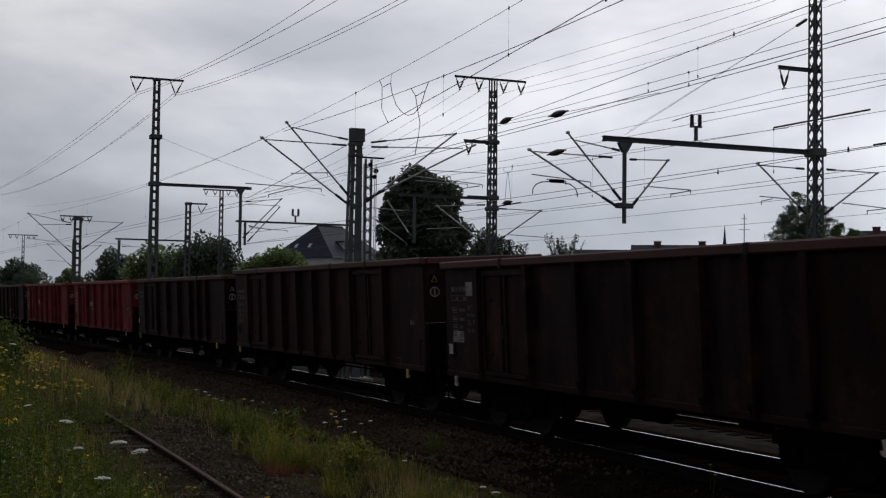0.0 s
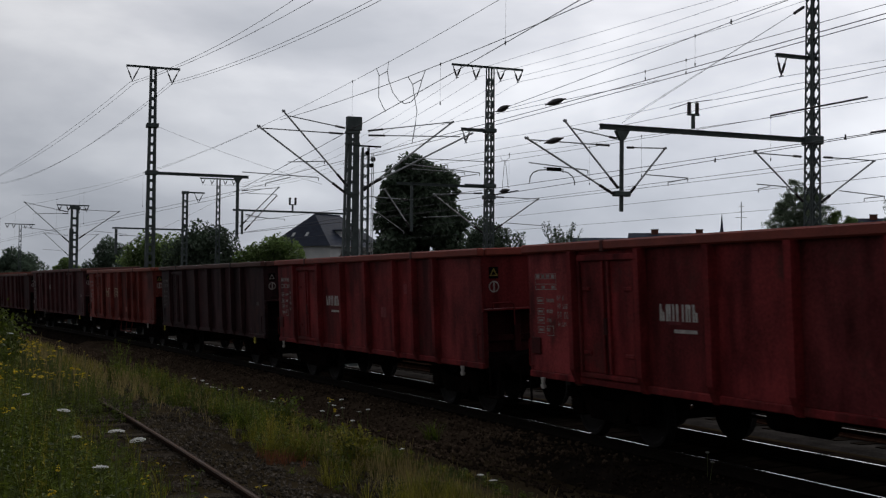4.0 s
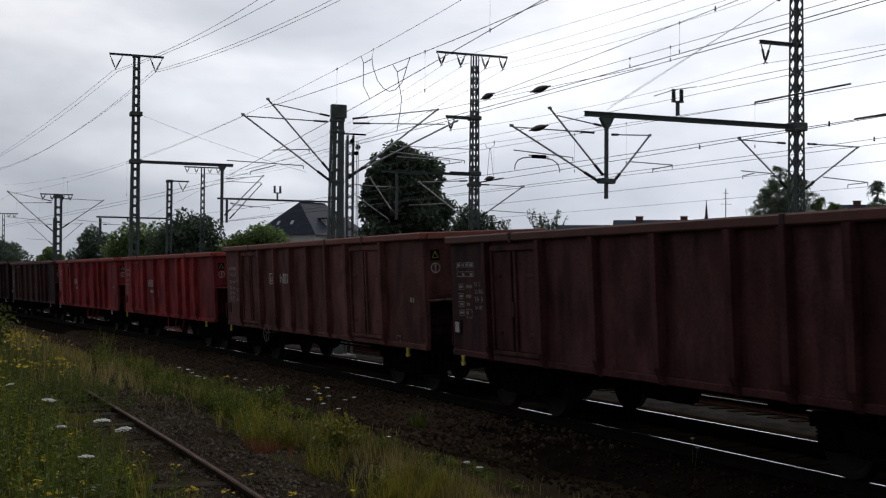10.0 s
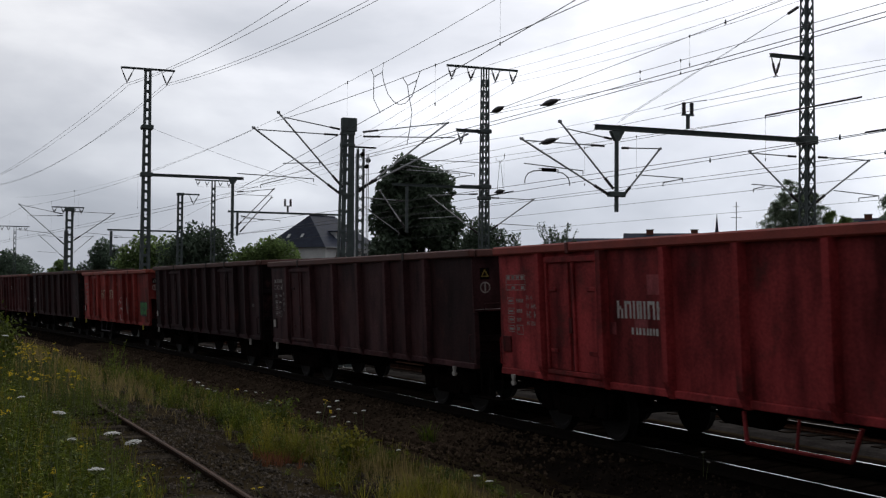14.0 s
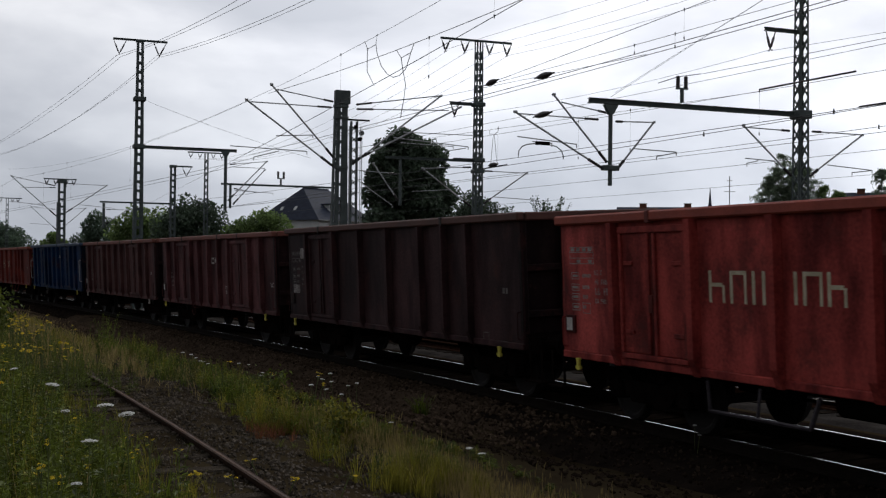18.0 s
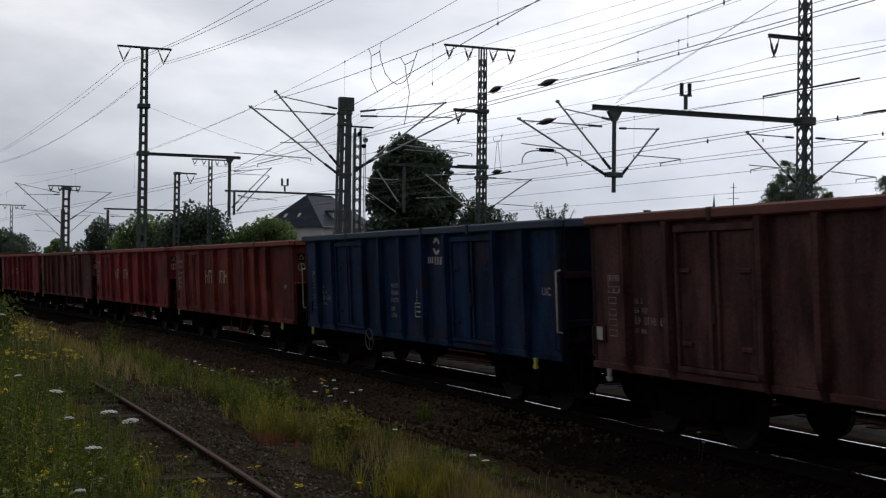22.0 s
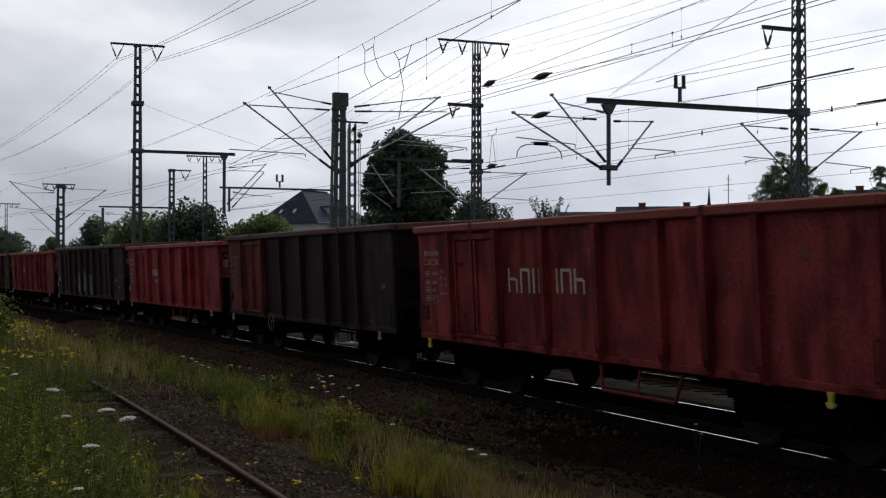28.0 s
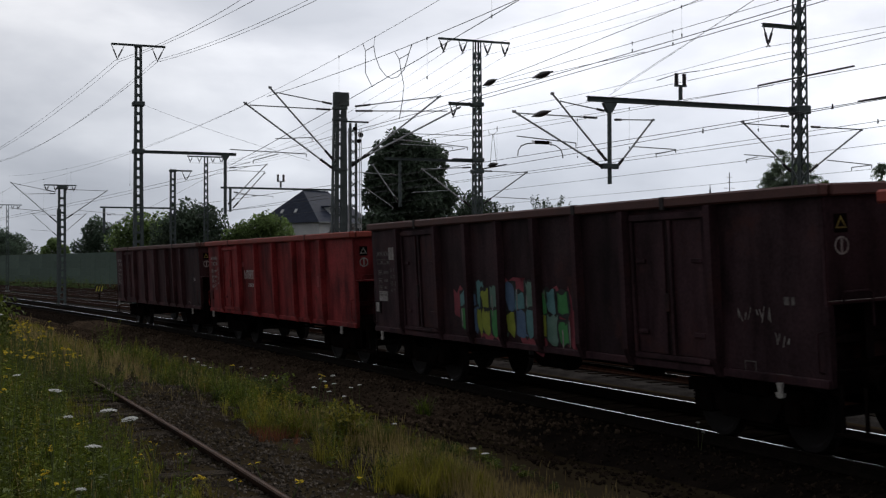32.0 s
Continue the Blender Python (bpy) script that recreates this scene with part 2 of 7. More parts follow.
YELLOW = material("yellow_blossom", (0.45, 0.31, 0.010), (0.82, 0.62, 0.02), scale=9, rough=0.75, bump=0.1, island_tint=0.2, thin=0.25)
WHITE = material("white_blossom", (0.62, 0.62, 0.58), (0.82, 0.82, 0.80), scale=9, rough=0.8, bump=0.1, island_tint=0.12, thin=0.25)
STALK = material("plant_stalk", (0.06, 0.085, 0.025), (0.13, 0.15, 0.05), scale=3, rough=0.8, bump=0.0)
BARK = material("tree_bark", (0.035, 0.028, 0.022), (0.10, 0.085, 0.065), scale=3, rough=0.9, bump=0.6)
LEAF_DARK = material("dark_tree_leaf", (0.045, 0.068, 0.046), (0.106, 0.146, 0.094), scale=0.5, fine=3, rough=0.6, bump=0.0, island_tint=0.45, thin=0.4)
FIR = material("conifer_needle", (0.12, 0.165, 0.118), (0.27, 0.335, 0.225), scale=0.6, fine=4, rough=0.7, bump=0.0, island_tint=0.5, thin=0.35)
LEAF = material("tree_leaf", (0.080, 0.125, 0.045), (0.205, 0.285, 0.095), scale=0.4, fine=3, rough=0.65, bump=0.0, island_tint=0.55, thin=0.5)
# paler and bluer than LEAF_DARK: distance haze is put into the leaf colour
LEAF_FAR = material("haze_tinted_leaf", (0.060, 0.092, 0.066), (0.135, 0.185, 0.125), scale=0.4, fine=3, rough=0.65, bump=0.0, island_tint=0.45, thin=0.5)
COPPER = material("copper_leaf", (0.045, 0.020, 0.022), (0.10, 0.045, 0.042), scale=0.5, fine=3, rough=0.65, bump=0.0, island_tint=0.4, thin=0.4)
SLATE = material("slate_roof", (0.022, 0.027, 0.043), (0.046, 0.055, 0.082), scale=1.2, fine=9, rough=0.7, bump=0.2, stretch=(1, 1, 3), spec=0.1)
RENDER_WHITE = material("white_render", (0.60, 0.61, 0.61), (0.76, 0.76, 0.75), scale=0.8, rough=0.9, bump=0.1)
GLASS_DARK = material("dark_window_glass", (0.03, 0.035, 0.04), (0.06, 0.065, 0.07), scale=1, rough=0.1, spec=0.6, bump=0.0)
BRICK_RED = material("red_brick", (0.11, 0.045, 0.03), (0.22, 0.09, 0.06), scale=2, rough=0.9, bump=0.3)
BARRIER = material("green_barrier_panel", (0.085, 0.130, 0.100), (0.14, 0.195, 0.155), scale=0.6, fine=6, rough=0.75, bump=0.2, random_tint=0.12)
CONCRETE = material("weathered_concrete", (0.16, 0.155, 0.145), (0.30, 0.29, 0.27), scale=2, rough=0.9, bump=0.3)
SIGN_BLACK = material("sign_black", (0.012, 0.012, 0.012), (0.03, 0.03, 0.03), scale=4, rough=0.6, bump=0.0)
SPRAY = {
    "pink": material("pink_spray", (0.20, 0.035, 0.05), (0.34, 0.075, 0.095), scale=5, rough=0.7, bump=0.0),
    "green": material("green_spray", (0.035, 0.19, 0.05), (0.08, 0.30, 0.10), scale=5, rough=0.7, bump=0.0),
    "lime": material("lime_spray", (0.20, 0.25, 0.03), (0.34, 0.38, 0.06), scale=5, rough=0.7, bump=0.0),
    "sage": material("sage_spray", (0.10, 0.19, 0.15), (0.18, 0.29, 0.23), scale=5, rough=0.7, bump=0.0),
    "teal": material("teal_spray", (0.07, 0.19, 0.20), (0.16, 0.32, 0.32), scale=5, rough=0.7, bump=0.0),
    "blue": material("blue_spray", (0.06, 0.11, 0.20), (0.13, 0.20, 0.30), scale=5, rough=0.7, bump=0.0),
}

# ---------------------------------------------------------------- building helpers


def part(name, bm, mat, parent=None, label="", m=None, smooth=False):
    """One mesh object out of a bmesh, under a thing or a part."""
    me = bpy.data.meshes.new(name)
    bm.normal_update()
    bm.to_mesh(me)
    bm.free()
    if smooth:
        for p in me.polygons:
            p.use_smooth = True
    return piece(name, me, mat, parent, label, m)


def piece(name, me, mat, parent=None, label="", m=None):
    """An object on a mesh that may be shared."""
    if mat and not me.materials:
        me.materials.append(mat)
    ob = new(name, me)
    if parent:
        ob.parent = parent
    if m is not None:
        ob.matrix_basis = m
    if label:
        ob["label"] = label
    return ob


def empty(name, m=None):
    ob = new(name)
    ob.empty_display_size = 0.2
    if m is not None:
        ob.matrix_basis = m
    return ob


def slab(bm, x0, x1, y0, y1, z0, z1):
    """A block between two corners."""
    v = [bm.verts.new((x, y, z)) for z in (z0, z1) for y in (y0, y1) for x in (x0, x1)]
    for f in ((0, 2, 3, 1), (4, 5, 7, 6), (0, 1, 5, 4), (2, 6, 7, 3), (0, 4, 6, 2), (1, 3, 7, 5)):
        bm.faces.new([v[i] for i in f])
    return v


def block(x0, x1, y0, y1, z0, z1, bevel=0.0):
    bm = bmesh.new()
    slab(bm, x0, x1, y0, y1, z0, z1)
    if bevel:
        bmesh.ops.bevel(bm, geom=bm.edges[:], offset=bevel, segments=1, affect="EDGES", profile=0.5)
    return bm


def rod(bm, p, q, r, r2=None, n=6, caps=True):
    """A round bar from p to q."""
    p, q = Vector(p), Vector(q)
    d = q - p
    if d.length < 1e-6:
        return
    side = d.orthogonal().normalized()
    up = d.cross(side).normalized()
    r2 = r if r2 is None else r2
    rings = []
    for c, rad in ((p, r), (q, r2)):
        rings.append([bm.verts.new(c + side * (math.cos(2 * math.pi * i / n) * rad) + up * (math.sin(2 * math.pi * i / n) * rad)) for i in range(n)])
    for i in range(n):
        bm.faces.new((rings[0][i], rings[0][(i + 1) % n], rings[1][(i + 1) % n], rings[1][i]))
    if caps:
        bm.faces.new(rings[0][::-1])
        bm.faces.new(rings[1])


def rods(points, r, n=6):
    bm = bmesh.new()
    for p, q in zip(points[:-1], points[1:]):
        rod(bm, p, q, r, n=n)
    return bm


def prism(bm, outline, y0, y1):
    """An outline in x and z, drawn out from y0 to y1."""
    a = [bm.verts.new((x, y0, z)) for x, z in outline]
    b = [bm.verts.new((x, y1, z)) for x, z in outline]
    bm.faces.new(a)
    bm.faces.new(b[::-1])
    for i in range(len(a)):
        j = (i + 1) % len(a)
        bm.faces.new((a[j], a[i], b[i], b[j]))


def turned(bm, axis_point, axis, profile, n=20):
    """A body of revolution: profile is (distance along the axis, radius)."""
    axis = Vector(axis).normalized()
    side = axis.orthogonal().normalized()
    up = axis.cross(side)
    rings = []
    for a, r in profile:
        c = Vector(axis_point) + axis * a
        rings.append([bm.verts.new(c + side * (math.cos(2 * math.pi * i / n) * r) + up * (math.sin(2 * math.pi * i / n) * r)) for i in range(n)])
    for r0, r1 in zip(rings[:-1], rings[1:]):
        for i in range(n):
            bm.faces.new((r0[i], r0[(i + 1) % n], r1[(i + 1) % n], r1[i]))
    bm.faces.new(rings[0][::-1])
    bm.faces.new(rings[-1])


# ---------------------------------------------------------------- the plan: along the main track and across it
HEAD = radians(21.74)
ALONG, ACROSS = Vector((-math.sin(HEAD), math.cos(HEAD), 0)), Vector((math.cos(HEAD), math.sin(HEAD), 0))
BEND, EASE = 0.001245, -0.00000399


def lateral(s):
    """Distance from the eye's line to the middle of the main track, s metres along it."""
    c = min(85.0, max(-60.0, s))
    return 10.94 - BEND * c * c - EASE * c ** 3 + (-2 * BEND * c - 3 * EASE * c * c) * (s - c)


def at(s, off, z=0.0):
    """A place s metres along the main track and off metres beyond its middle."""
    p = ALONG * s + ACROSS * (lateral(s) + off)
    return Vector((p.x, p.y, z))


def plan_frame(s, off, z=0.0):
    """A pose at a place by the tracks, squared to the plan: x across, y along."""
    return Matrix.Translation(at(s, off, z)) @ Matrix.Rotation(HEAD, 4, "Z")


def across_angle(s):
    """Turn about z that lays x across the tracks, away from the eye, at s."""
    t = at(s + 0.5, 0) - at(s - 0.5, 0)
    return math.atan2(t.y, t.x) - math.pi / 2


def frame_at(s, off, z=0.0):
    """A pose at a place by the tracks: x across them, away from the eye; y along them, away from the eye."""
    return Matrix.Translation(at(s, off, z)) @ Matrix.Rotation(across_angle(s), 4, "Z")


CANT = math.asin(0.08 / 1.505)
TRACKS = [6.4, 11.0, 14.7, 19.0]  # middles of the other tracks, beyond the main one
YARD_Z = -0.25
SIDING = -9.15
SIDING_Z = 0.53
# ---------------------------------------------------------------- ground and tracks
PROFILE = [(-1800, 0.6), (-60, 0.7), (-16, 0.75), (-12, 0.50), (-10.2, 0.46), (-8.0, 0.45), (-7.4, 0.40), (-6.6, 0.34), (-5.4, 0.18), (-4.2, -0.02), (-2.8, -0.36), (-2.2, -0.44),
           (3.2, -0.50), (24, -0.50), (32, -0.30), (60, 0.0), (2600, 0.0)]


def ground_z(off):
    for (a, za), (b, zb) in zip(PROFILE[:-1], PROFILE[1:]):
        if a <= off <= b:
            return za + (zb - za) * (off - a) / (b - a)
    return 0.0


def grid_mesh(name, ss, offs, height, mat):
    verts, faces = [], []
    for s in ss:
        for o in offs:
            p = at(s, o)
            verts.append((p.x, p.y, height(s, o)))
    w = len(offs)
    for i in range(len(ss) - 1):
        for j in range(w - 1):
            a = i * w + j
            faces.append((a, a + 1, a + w + 1, a + w))
    me = bpy.data.meshes.new(name)
    me.from_pydata(verts, [], faces)
    me.update()
    for p in me.polygons:
        p.use_smooth = True
    return piece(name, me, mat)


def lumpy(s, o):
    z = ground_z(o)
    if -20 < o < 2 and -8 < s < 70:
        fade = 0.35 if o > -2.4 else 0.12 + 0.88 * min(1.0, max(0.0, abs(o - SIDING) - 0.9) / 0.8)
        z += fade * (0.10 * noise.noise((s * 0.35, o * 0.5, 1.0)) + 0.04 * noise.noise((s * 1.7, o * 1.9, 4.0)))
    return z


S_STEPS = [-1500, -400, -150, -80, -60, -40, -25, -15] + [-8 + 0.8 * i for i in range(75)] + [52 + 3 * i for i in range(20)] + [115, 125, 140, 160, 190, 230, 300, 450, 800, 2500]
O_STEPS = [-1800, -300, -60, -30, -18] + [-16 + 0.5 * i for i in range(38)] + [3.2, 6, 12, 18, 24, 32, 45, 60, 120, 300, 900, 2600]
tagged(grid_mesh("ground", S_STEPS, O_STEPS, lumpy, SOIL), "dark weedy soil and gravel beside the railway", "ground", kind="structure")


def swept(s0, s1, step, section, off, base, tilt=0.0):
    """A section of (across, up) points drawn out along the tracks."""
    bm = bmesh.new()
    rings, s = [], s0
    while s <= s1 + 1e-6:
        ring = []
        for a, u in section:
            ring.append(bm.verts.new(at(s, off + a * math.cos(tilt) - u * math.sin(tilt), base + a * math.sin(tilt) + u * math.cos(tilt))))
        rings.append(ring)
        s += step
    n = len(section)
    for r0, r1 in zip(rings[:-1], rings[1:]):
        for i in range(n):
            j = (i + 1) % n
            bm.faces.new((r0[i], r0[j], r1[j], r1[i]))
    bm.faces.new(rings[0][::-1])
    bm.faces.new(rings[-1])
    return bm


RAIL_BODY = [(-0.065, -0.17), (0.065, -0.17), (0.065, -0.15), (0.012, -0.13), (0.012, -0.045), (0.036, -0.035), (0.036, -0.004), (-0.036, -0.004), (-0.036, -0.035), (-0.012, -0.045), (-0.012, -0.13), (-0.065, -0.15)]
RAIL_TOP = [(-0.018, -0.004), (0.018, -0.004), (0.014, 0.0), (-0.014, 0.0)]


def sleeper_mesh(length, width, tall):
    bm = block(-length / 2, length / 2, -width / 2, width / 2, -tall, 0, 0.012)
    me = bpy.data.meshes.new("sleeper")
    bm.to_mesh(me)
    bm.free()
    return me


def railway(name, off, z, s0, s1, tilt, head_mat, sleepers, label, bed=True, drop=0.172, side_mat=RAIL_RUST, sleeper_mat=SLEEPER, bed_mat=BALLAST, rot=0.0):
    """Two rails on sleepers; rot is how far the sleepers have shifted and sunk."""
    root = empty(name)
    for side in (-0.752, 0.752):
        o, up = off + side * math.cos(tilt), z + side * math.sin(tilt)
        rail = part("rail", swept(s0, s1, 2.5, RAIL_BODY, o, up, tilt), side_mat, root)
        part("rail_head", swept(s0, s1, 2.5, RAIL_TOP, o, up, tilt), head_mat, rail)
    if bed:
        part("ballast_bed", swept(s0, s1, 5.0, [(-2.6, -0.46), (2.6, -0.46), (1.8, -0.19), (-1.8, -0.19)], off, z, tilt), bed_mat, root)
    first, last, gap, mesh = sleepers
    if mesh is not None:
        s = first
        while s < last:
            skew = 0.02 + rot * 0.05
            m = frame_at(s, off, z) @ Matrix.Rotation(-tilt, 4, "Y") @ Matrix.Translation((rot * random.uniform(-0.15, 0.1), random.uniform(-1, 1) * (0.02 + 0.08 * rot), -drop - rot * random.uniform(0.0, 0.04)))
            m = m @ Euler((rot * random.uniform(-0.05, 0.05), rot * random.uniform(-0.015, 0.015), random.uniform(-skew, skew))).to_matrix().to_4x4()
            piece("sleeper", mesh, sleeper_mat, root, m=m)
            s += gap
    return tagged(root, label, "railway track", kind="structure")


MAIN_SLEEPER = sleeper_mesh(2.6, 0.26, 0.2)
WOOD_SLEEPER = sleeper_mesh(1.7, 0.24, 0.16)
railway("main_track", 0.0, 0.04, -60, 260, CANT, RAIL_HEAD, (-6, 120, 0.63, MAIN_SLEEPER), "canted main railway track with bright worn rail heads on dark ballast", True, 0.172, RAIL_DARK, SLEEPER_DARK)
for i, off in enumerate(TRACKS):
    tr = railway("yard_track", off, YARD_Z, -60, 260, 0.0, YARD_HEAD, (0, 0, 1, None), "railway track with steel rails on brown ballast", bed_mat=YARD_BALLAST)
    bm = bmesh.new()
    s = 5.0
    while s < 200:
        m = frame_at(s, off, YARD_Z)
        vs = slab(bm, -1.3, 1.3, -0.13, 0.13, -0.36, -0.172)
        bmesh.ops.transform(bm, matrix=m, verts=vs)
        s += 0.65 if s < 60 else 1.3
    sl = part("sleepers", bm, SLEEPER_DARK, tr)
    sl["kind"] = "stuff"
railway("siding_track", SIDING, SIDING_Z, -6, 21.6, 0.0, SIDING_HEAD, (-4, 20, 0.66, WOOD_SLEEPER), "disused rusty siding track on rotten wooden sleepers, overgrown", bed=False, drop=0.042, side_mat=SIDING_RAIL, sleeper_mat=SLEEPER_ROTTEN, rot=1.0)


def stones(name, count, spots, size, label, seed, mat=STONE):
    """Loose stones, joined."""
    rng = random.Random(seed)
    verts, faces = [], []
    for _ in range(count):
        s, o, z = spots(rng)
        r = size * rng.uniform(0.5, 1.3)
        c = at(s, o, z + r * 0.25)
        rot = Euler((rng.uniform(0, 6), rng.uniform(0, 6), rng.uniform(0, 6))).to_matrix()
        b = len(verts)
        for v in ((1, 0, 0), (-1, 0, 0), (0, 1, 0), (0, -1, 0), (0, 0, 0.75), (0, 0, -0.75)):
            verts.append(tuple(c + rot @ (Vector(v) * r * rng.uniform(0.7, 1.2))))
        faces += [(b + i, b + j, b + k) for i, j, k in ((0, 2, 4), (2, 1, 4), (1, 3, 4), (3, 0, 4), (2, 0, 5), (1, 2, 5), (3, 1, 5), (0, 3, 5))]
    me = bpy.data.meshes.new(name)
    me.from_pydata(verts, [], faces)
    me.update()
    return tagged(piece(name, me, mat), label, "gravel", kind="stuff")


def bed_z(s, o):
    """The height of the main track's ballast and of the slope below it."""
    if o > -1.75:
        return 0.04 + o * 0.053 - 0.185
    return -0.15 - (-1.75 - o) * 0.36 if o > -2.55 else lumpy(s, o)


def shoulder(rng):
    s, o = rng.uniform(3, 48) if rng.random() < 0.8 else rng.uniform(48, 80), rng.uniform(-4.4, -0.85)
    return s, o, bed_z(s, o)


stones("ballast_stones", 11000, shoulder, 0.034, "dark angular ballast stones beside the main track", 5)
stones("siding_gravel", 24000, lambda rng: (lambda s, o: (s, o, lumpy(s, o)))(rng.uniform(-4, 26), rng.uniform(-8.5, -6.4) if rng.random() < 0.70 else rng.uniform(-10.0, -8.5)), 0.022, "grey gravel between and beside the siding's rails", 6, GRAVEL)


def slope(rng):
    s = 16.0 + 2.0 * rng.random() + 35.0 * rng.random() ** 0.95
    o = rng.uniform(-6.0, -2.4) if rng.random() < 0.68 else rng.uniform(-2.8, -0.9)
    return s, o, bed_z(s, o)


tagged(grid_mesh("slope_ground", [13 + 0.5 * k for k in range(95)], [-5.9 + 0.25 * k for k in range(20)] + [-0.95],
                 lambda s, o: bed_z(s, o) + 0.014 + 0.25 * min(0.0, 0.6 * noise.noise((s * 0.9, o * 1.4, 9.0)) + min((s - 20.5) / 4.0, (o + 5.2) / 0.5, 0.35)), SLOPE_SOIL),
       "dusty brown cinder slope below the main track", "ground", kind="structure")
stones("slope_stones", 17000, slope, 0.044, "dusty brown stones on the slope below the main track", 8, DUSTY_STONE)
# ---------------------------------------------------------------- the goods train
# Side ribs, from the trailing end of the body; bays with a double door; length of the body; height of the rim; kind of end.
PLANS = {
    "wide": ([1.67, 3.66, 5.37, 7.03, 8.70, 9.74, 10.83], [(1.67, 3.66)], 12.82, 3.20, "shelf"),
    "tall": ([1.67, 3.66, 5.37, 7.03, 8.75, 9.85, 10.92], [(1.67, 3.66)], 12.90, 3.32, "flat"),
    "back": ([1.30, 2.40, 3.60, 5.20, 6.95, 8.76, 10.60], [(8.76, 10.60)], 12.82, 3.20, "shelf"),
    "long": ([1.68, 3.66, 5.05, 6.36, 7.70, 9.05, 10.42, 12.50], [(1.68, 3.66), (10.42, 12.50)], 14.54, 3.33, "shelf"),
    "close": ([1.08, 2.21, 4.27, 5.31, 6.48, 7.63, 8.75, 10.79, 11.90], [(2.21, 4.27), (8.75, 10.79)], 13.0, 3.28, "flat"),
}
HALF, SIDE_Y, Z_LOW = 6.41, 1.37, 0.95


def wheelset_parts(bogie, x):
    for y in (-0.75, 0.75):
        bm = bmesh.new()
        w = 1 if y > 0 else -1
        turned(bm, (x, y - 0.065 * w, 0.46), (0, w, 0), [(0.0, 0.49), (0.03, 0.465), (0.13, 0.455), (0.132, 0.40), (0.10, 0.36), (0.09, 0.16), (0.15, 0.13), (0.16, 0.10)], 24)
        part("wheel", bm, WHEEL, bogie)
        part("axle_box", block(x - 0.15, x + 0.15, y * 1.32 - 0.11, y * 1.32 + 0.11, 0.36, 0.64, 0.03), UNDER, bogie)
        for dx in (-0.24, 0.24):
            sp = bmesh.new()
            coil = [(0.012 * k, 0.075 if k % 4 in (1, 2) else 0.055) for k in range(21)]
            turned(sp, (x + dx, y * 1.32, 0.40), (0, 0, 1), coil, 10)
            part("spring", sp, UNDER, bogie)
    bm = bmesh.new()
    rod(bm, (x, -0.95, 0.46), (x, 0.95, 0.46), 0.075, n=10)
    part("axle", bm, WHEEL, bogie)


def add_bogie(wagon, x):
    bogie = empty("bogie")
    bogie.parent = wagon
    bogie.matrix_basis = Matrix.Translation((x, 0, 0))
    for y in (-1, 1):
        bm = bmesh.new()
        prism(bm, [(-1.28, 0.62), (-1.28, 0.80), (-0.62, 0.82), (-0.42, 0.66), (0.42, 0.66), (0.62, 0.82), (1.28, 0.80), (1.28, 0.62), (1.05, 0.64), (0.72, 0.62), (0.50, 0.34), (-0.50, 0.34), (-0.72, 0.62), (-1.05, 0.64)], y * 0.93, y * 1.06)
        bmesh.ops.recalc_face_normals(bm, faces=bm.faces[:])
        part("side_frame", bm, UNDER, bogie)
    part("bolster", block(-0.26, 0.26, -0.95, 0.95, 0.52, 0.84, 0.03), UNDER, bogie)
    for x1 in (-0.9, 0.9):
        wheelset_parts(bogie, x1)


def rib_mesh(depth, width, Z_RIM):
    """A pressed upright with sloping flanks and a drawn-in foot."""
    bm = bmesh.new()
    rings = []
    for z, k in ((Z_LOW - 0.02, 0.35), (Z_LOW + 0.22, 1.0), (Z_RIM, 1.0)):
        rings.append([bm.verts.new(v) for v in ((-width / 2, 0, z), (-width * 0.45, -depth * k, z), (width * 0.45, -depth * k, z), (width / 2, 0, z))])
    for a, b in zip(rings[:-1], rings[1:]):
        for i in range(3):
            bm.faces.new((a[i], a[i + 1], b[i + 1], b[i]))
    bm.faces.new(rings[0][::-1])
    bm.faces.new(rings[-1])
    bm.normal_update()
    me = bpy.data.meshes.new("rib")
    bm.to_mesh(me)
    bm.free()
    return me


